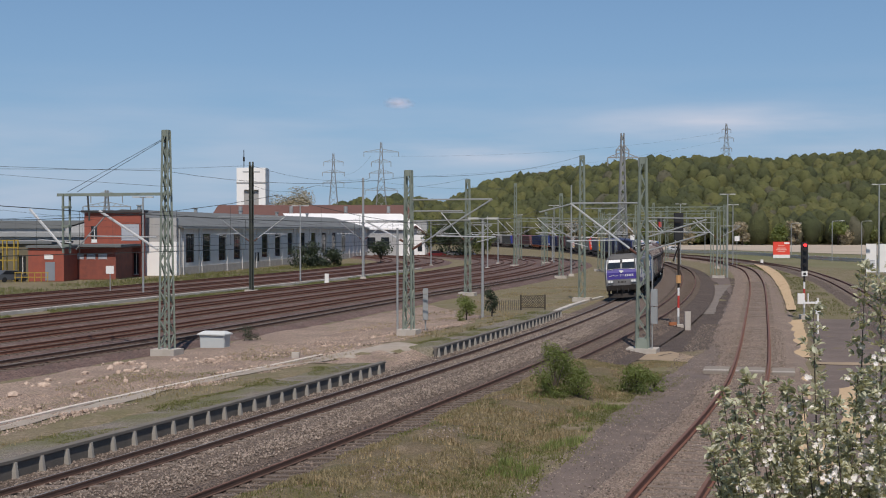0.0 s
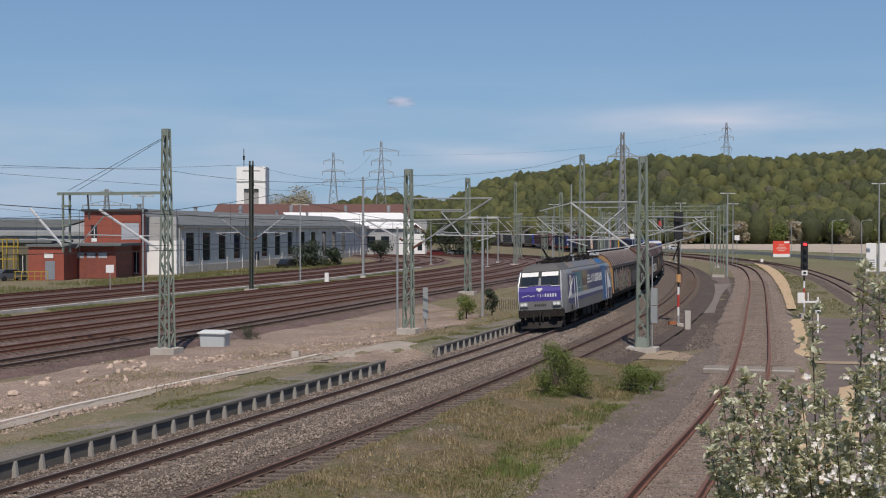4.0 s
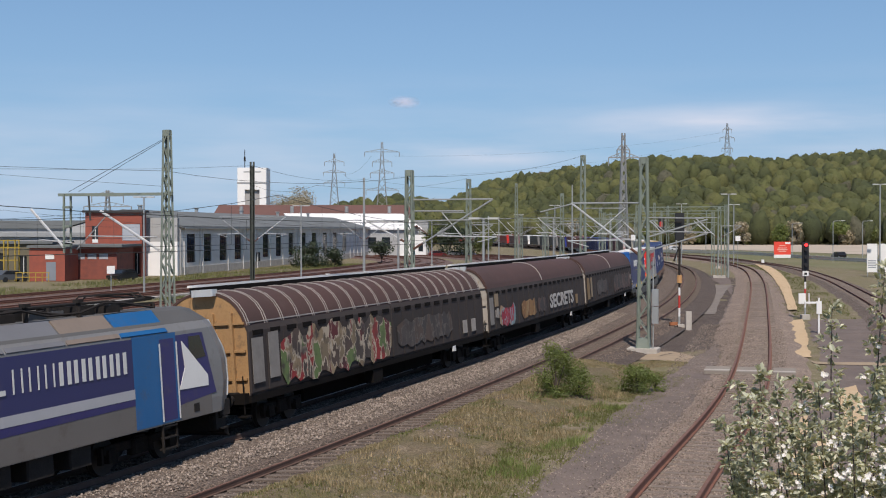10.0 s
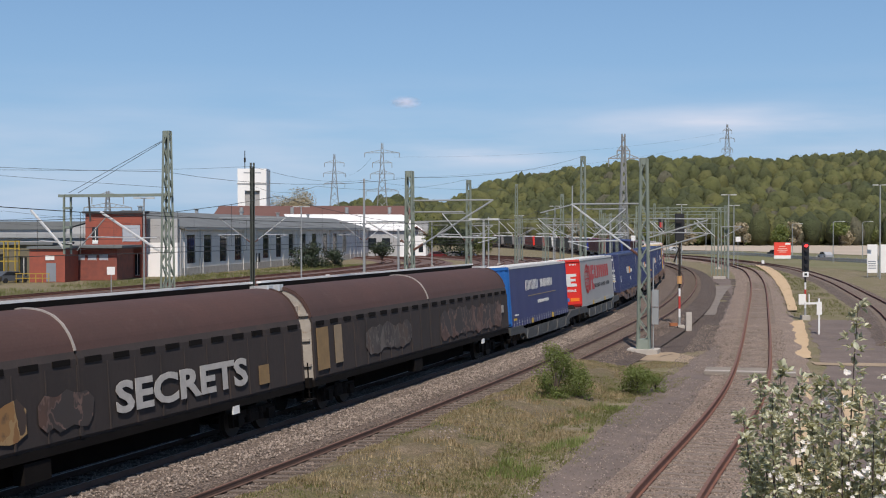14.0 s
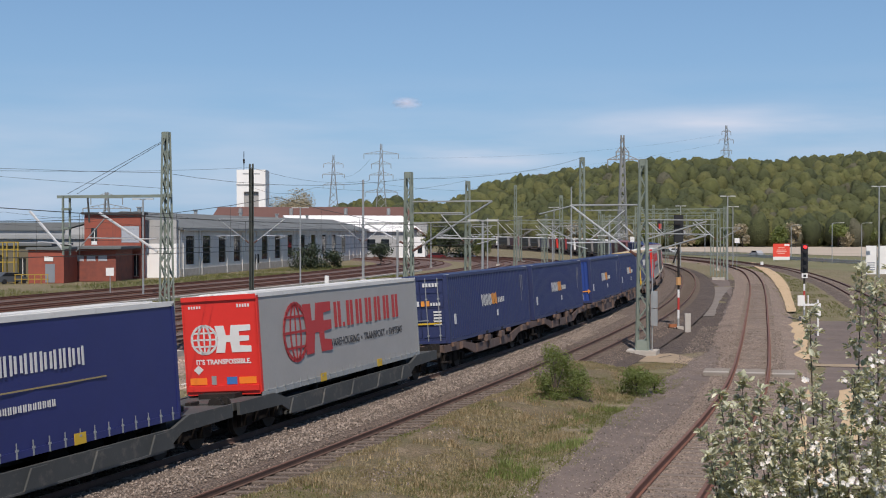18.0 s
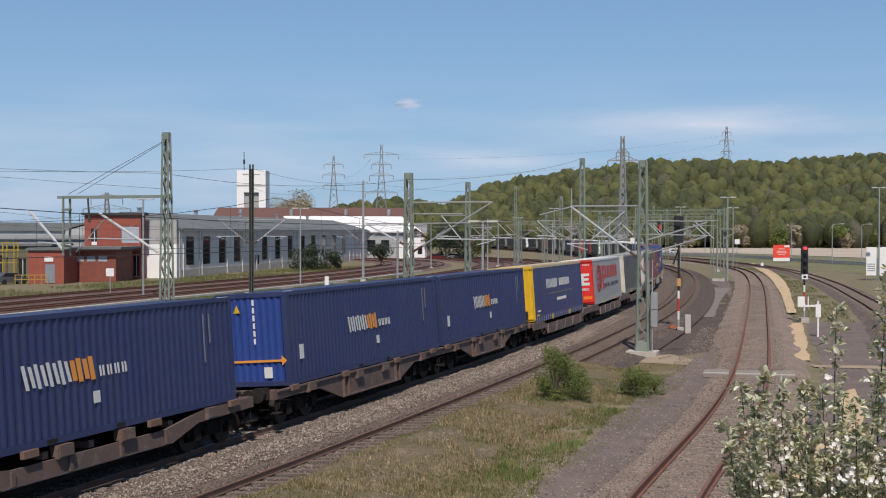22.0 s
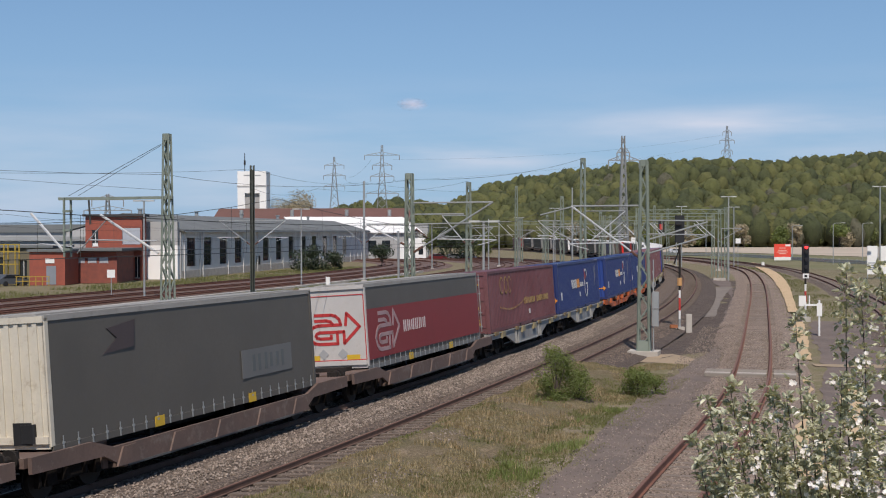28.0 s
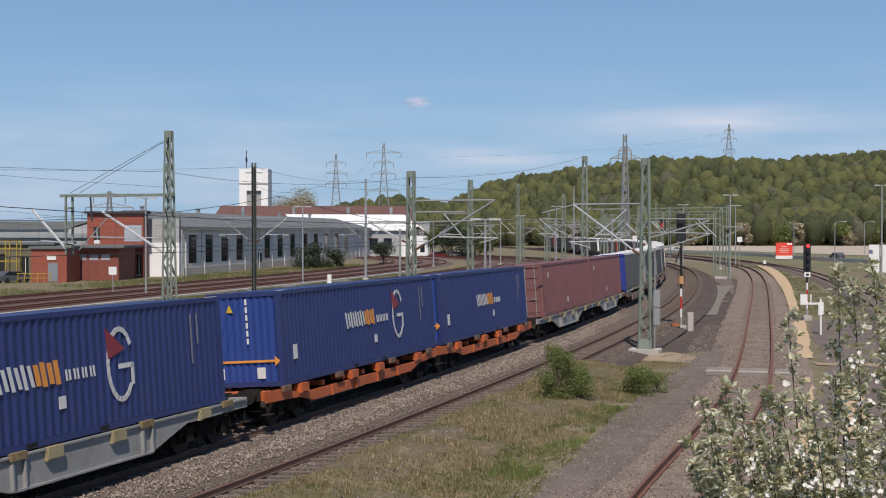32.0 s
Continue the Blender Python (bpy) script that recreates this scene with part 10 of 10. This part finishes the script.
def blossom_bush():
    root = thing("flowering_bush", "apple bush with grey-green leaves and white blossom", "bush", Matrix.Translation(BUSH_BASE))
    # tips as directions across the view: right, down, distance, leafiness, blossoms
    tips = [(1255, 765, 7.8, 1.0, 1), (1300, 715, 7.6, 1.0, 1), (1375, 730, 7.9, 1.2, 2), (1420, 690, 7.6, 1.1, 3), (1278, 690, 7.9, 1.0, 1), (1262, 800, 7.6, 1.0, 1), (1318, 672, 8.2, 1.1, 1), (1345, 690, 7.7, 1.0, 2), (1392, 682, 8.3, 1.2, 2), (1440, 545, 7.8, 1.0, 3), (1462, 700, 8.1, 1.1, 5), (1480, 720, 7.4, 1.0, 5),
            (1532, 478, 8.0, 1.3, 4), (1558, 500, 7.7, 1.3, 4), (1590, 470, 8.2, 1.4, 4), (1520, 660, 7.6, 1.2, 5), (1552, 640, 8.3, 1.3, 6), (1300, 760, 7.4, 1.1, 2), (1350, 780, 8.0, 1.2, 3), (1400, 770, 7.5, 1.2, 3),
            (1440, 800, 8.2, 1.2, 4), (1500, 790, 7.8, 1.3, 5), (1560, 760, 7.5, 1.3, 5), (1620, 560, 7.8, 1.4, 4), (1640, 690, 7.5, 1.4, 4), (1280, 850, 7.9, 1.0, 1), (1340, 860, 7.6, 1.1, 3), (1410, 850, 7.9, 1.1, 3), (1470, 860, 7.6, 1.2, 4), (1540, 850, 8.0, 1.2, 5),
            (1680, 600, 8.0, 1.4, 4), (1700, 760, 7.8, 1.4, 4)]
    r = random.Random(11)
    for px, py, d, leafy, fl in tips:
        tip = Vector(((px - 784) / 2245 * d, d, 6 - (py - 407) / 2245 * d)) - BUSH_BASE
        base = Vector((tip.x * 0.45 + r.uniform(-0.12, 0.12), tip.y * 0.4, 0.0))
        mid = base.lerp(tip, 0.55) + Vector((r.uniform(-0.16, 0.16), r.uniform(-0.05, 0.05), 0.05))
        q = lambda t: (base * (1 - t) ** 2 + mid * 2 * t * (1 - t) + tip * t * t)
        st = Mesh()
        n = 9
        for i in range(n):
            st.rod(q(i / n), q((i + 1) / n), 0.008 * (1 - i / n) + 0.0025, 5, 0.008 * (1 - (i + 1) / n) + 0.0025)
        stem = st.ob("branch", TWIG, root)
        v, f = [], []
        nodes = int(88 * leafy)
        for i in range(nodes):
            t = 1 - 0.8 * (i / nodes) ** 1.1 if i else 1.0
            c = q(min(1.0, max(0.1, t + r.uniform(-0.008, 0.008))))
            side = Vector((r.gauss(0, 1), r.gauss(0, 1), r.gauss(0.3, 0.4))).normalized()
            c = c + side * r.uniform(0.0, 0.05 + 0.16 * (1 - t))
            for _ in range(r.randint(5, 9)):
                d = (side * 0.7 + Vector((r.gauss(0, 0.75), r.gauss(0, 0.75), r.gauss(0.35, 0.55)))).normalized()
                ln_ = r.uniform(0.026, 0.058)
                wd = d.cross(Vector((r.gauss(0, 0.5), r.gauss(0, 0.5), 1.0)))
                if wd.length < 1e-3:
                    continue
                wd = wd.normalized() * ln_ * r.uniform(0.22, 0.34)
                up = wd.cross(d).normalized() * ln_ * 0.13
                a = c + d * 0.012
                p1, p2, tip_ = a + d * ln_ * 0.3, a + d * ln_ * 0.68 - up * 0.25, a + d * ln_ - up * r.uniform(0.4, 1.8)
                n0 = len(v)
                v += [a, p1 + wd * 0.9 + up, p1, p1 - wd * 0.9 + up, p2 + wd * 0.8 + up * 0.7, p2, p2 - wd * 0.8 + up * 0.7, tip_]
                f += [(n0 + a_, n0 + b_, n0 + c_) for a_, b_, c_ in ((0, 2, 1), (0, 3, 2), (1, 2, 4), (2, 5, 4), (2, 3, 5), (3, 6, 5), (4, 5, 7), (5, 6, 7))]
        v, f = np.array([tuple(p) for p in v]), np.array(f)
        tagged(raw("leaves", v.tolist(), f.tolist(), BUSH_LEAF, stem), kind="stuff")
        fm = Mesh()
        for _ in range(fl * 6):
            t = r.uniform(0.3, 0.85)
            c = q(t) + Vector((r.gauss(0, 0.07), r.gauss(-0.06, 0.04), r.gauss(0.0, 0.05)))
            for j in range(3):
                cc = c + Vector((r.gauss(0, 0.02), r.gauss(0, 0.02), r.gauss(0, 0.02)))
                w = Vector((r.uniform(-0.9, 0.9), -1, r.uniform(-0.3, 1.2))).normalized()
                ax = w.orthogonal().normalized()
                for m in range(5):
                    u = Matrix.Rotation(2 * math.pi * m / 5, 3, w) @ ax
                    b = w.cross(u) * 0.010
                    fm.add([cc, cc + u * 0.010 + b * 0.8 + w * 0.002, cc + u * 0.017 + w * r.uniform(0.002, 0.012), cc + u * 0.010 - b * 0.8 + w * 0.002], [(0, 1, 2, 3)])
        if fm.v:
            tagged(fm.ob("blossoms", PETAL, stem, "white apple blossom"), kind="stuff")
    return root


def small_cloud():
    """A thin little fair-weather cloud far off, built of soft overlapping wisps."""
    m = bpy.data.materials.new("cloud_wisp")
    m.use_nodes = True
    nt = m.node_tree
    b, out = nt.nodes["Principled BSDF"], nt.nodes["Material Output"]
    b.inputs["Base Color"].default_value, b.inputs["Roughness"].default_value = (0.62, 0.54, 0.59, 1), 1.0
    tc, nz, tr, mx = (nt.nodes.new(k) for k in ("ShaderNodeTexCoord", "ShaderNodeTexNoise", "ShaderNodeBsdfTransparent", "ShaderNodeMixShader"))
    ln = nt.links.new
    vl, mr, ml = nt.nodes.new("ShaderNodeVectorMath"), nt.nodes.new("ShaderNodeMapRange"), nt.nodes.new("ShaderNodeMath")
    mp = nt.nodes.new("ShaderNodeMapping")
    mp.inputs["Scale"].default_value = (1 / 40, 0, 1 / 16)
    vl.operation, ml.operation = "LENGTH", "MULTIPLY"
    mr.inputs["From Min"].default_value, mr.inputs["From Max"].default_value = 1.0, 0.0
    mr.inputs["To Max"].default_value = 0.42
    nz.inputs["Scale"].default_value, nz.inputs["Detail"].default_value = 0.035, 6
    ln(tc.outputs["Object"], mp.inputs["Vector"])
    ln(mp.outputs["Vector"], vl.inputs[0])
    ln(vl.outputs["Value"], mr.inputs["Value"])
    ln(tc.outputs["Object"], nz.inputs["Vector"])
    ln(mr.outputs["Result"], ml.inputs[0])
    ln(nz.outputs["Fac"], ml.inputs[1])
    ln(ml.outputs[0], mx.inputs["Fac"])
    ln(tr.outputs["BSDF"], mx.inputs[1])
    ln(b.outputs["BSDF"], mx.inputs[2])
    ln(mx.outputs["Shader"], out.inputs["Surface"])
    c = thing("cloud", "small thin pinkish-white cloud in the blue sky", "cloud")
    for k in range(3):
        vs, fs = [], []
        for i in range(9):
            for j in range(5):
                x, z = -62 + 15.5 * i, -24 + 12 * j
                vs.append((x, 12 * k + 6 * math.sin(i + j), z))
        Mesh().add(vs, grid_faces(9, 5)).ob("wisp", m, c)
    return c


CLOUD = small_cloud()
BUSH = blossom_bush()
# how the wind leans it: seconds and degrees towards the siding (-) or away (+)
SWAY = [(0, 0), (1, -1.4), (2, -0.4), (3, -0.9), (4.5, 0.4), (6, 0.8), (7, -2.6), (8, -2.2), (9, -2.2), (10, 2.0), (11, 2.7), (12, 3.0), (13, 4.3), (14, 4.9), (15.5, 3.6), (17, 2.3), (18, -0.4), (19, 3.4), (20, 1.4), (21, 1.7), (22, 2.6), (23, -0.6),
        (24, -2.1), (25, 1.7), (26.5, -0.6), (28, -2.2), (29, -5.4), (30, -4.2), (31, -4.6), (32, -3.2)]


# ---- what moves ----
YARD_DRIVE = [(0, -21.8, 224), (2, -21.8, 224), (5.5, -30.5, 190), (6, -31.7, 186), (7, -33.5, 180), (8, -36.2, 174), (9, -38.4, 168), (10, -40.6, 160), (11, -43.4, 155.5), (12, -47.0, 153.0), (13, -50.9, 151.6), (14, -55, 150.8), (17, -68, 149), (24, -90, 148), (32, -90.5, 148)]
ROAD_LINE = [(120, 164), (116, 178), (113, 191), (93, 241.5), (85.5, 291), (80, 328), (64, 356), (54, 380), (50, 402), (48, 424)]
ROAD_DRIVES = [[(0, 32), (6, 98), (8, 109), (10, 119), (12, 138), (14, 159), (18, 205), (23, 252), (32, 262)], [(0, 16), (8, 70), (10, 88), (14, 127), (18, 168), (22, 208), (27, 248), (32, 252)], [(0, 1), (18, 3), (28, 92), (32, 121)]]


def driven(rows, lift=0.0):
    """Poses along a row of (t, x, y), nose forward."""
    out = []
    for i, (t, x, y) in enumerate(rows):
        a, b = rows[max(0, i - 1)], rows[min(len(rows) - 1, i + 1)]
        out.append((t, Matrix.Translation((x, y, ground_at(x, y) + lift)) @ Matrix.Rotation(math.atan2(b[2] - a[2], b[1] - a[1]), 4, "Z")))
    return out


def motions():
    for ob, u, half, z in MOVING:
        walk(ob, [(t, ride(u, half, z, t)) for t in range(0, 33)])
    walk(YARD_CAR, driven(YARD_DRIVE))
    road = spline(ROAD_LINE)
    for ob, rows in zip(ROAD_CARS, ROAD_DRIVES):
        walk(ob, driven([(t, *on(road, road[0, 0] + s)[:2]) for t, s in rows], 0.16))
    walk(BUSH, [(t, Matrix.Translation(BUSH_BASE) @ Matrix.Rotation(radians(a), 4, 'Y')) for t, a in SWAY])
    walk(CLOUD, [(0, pose(-104, 3000, 306)), (9, pose(-94, 3000, 308)), (19, pose(-85, 3000, 311)), (32, pose(-68, 3000, 311))])


motions()
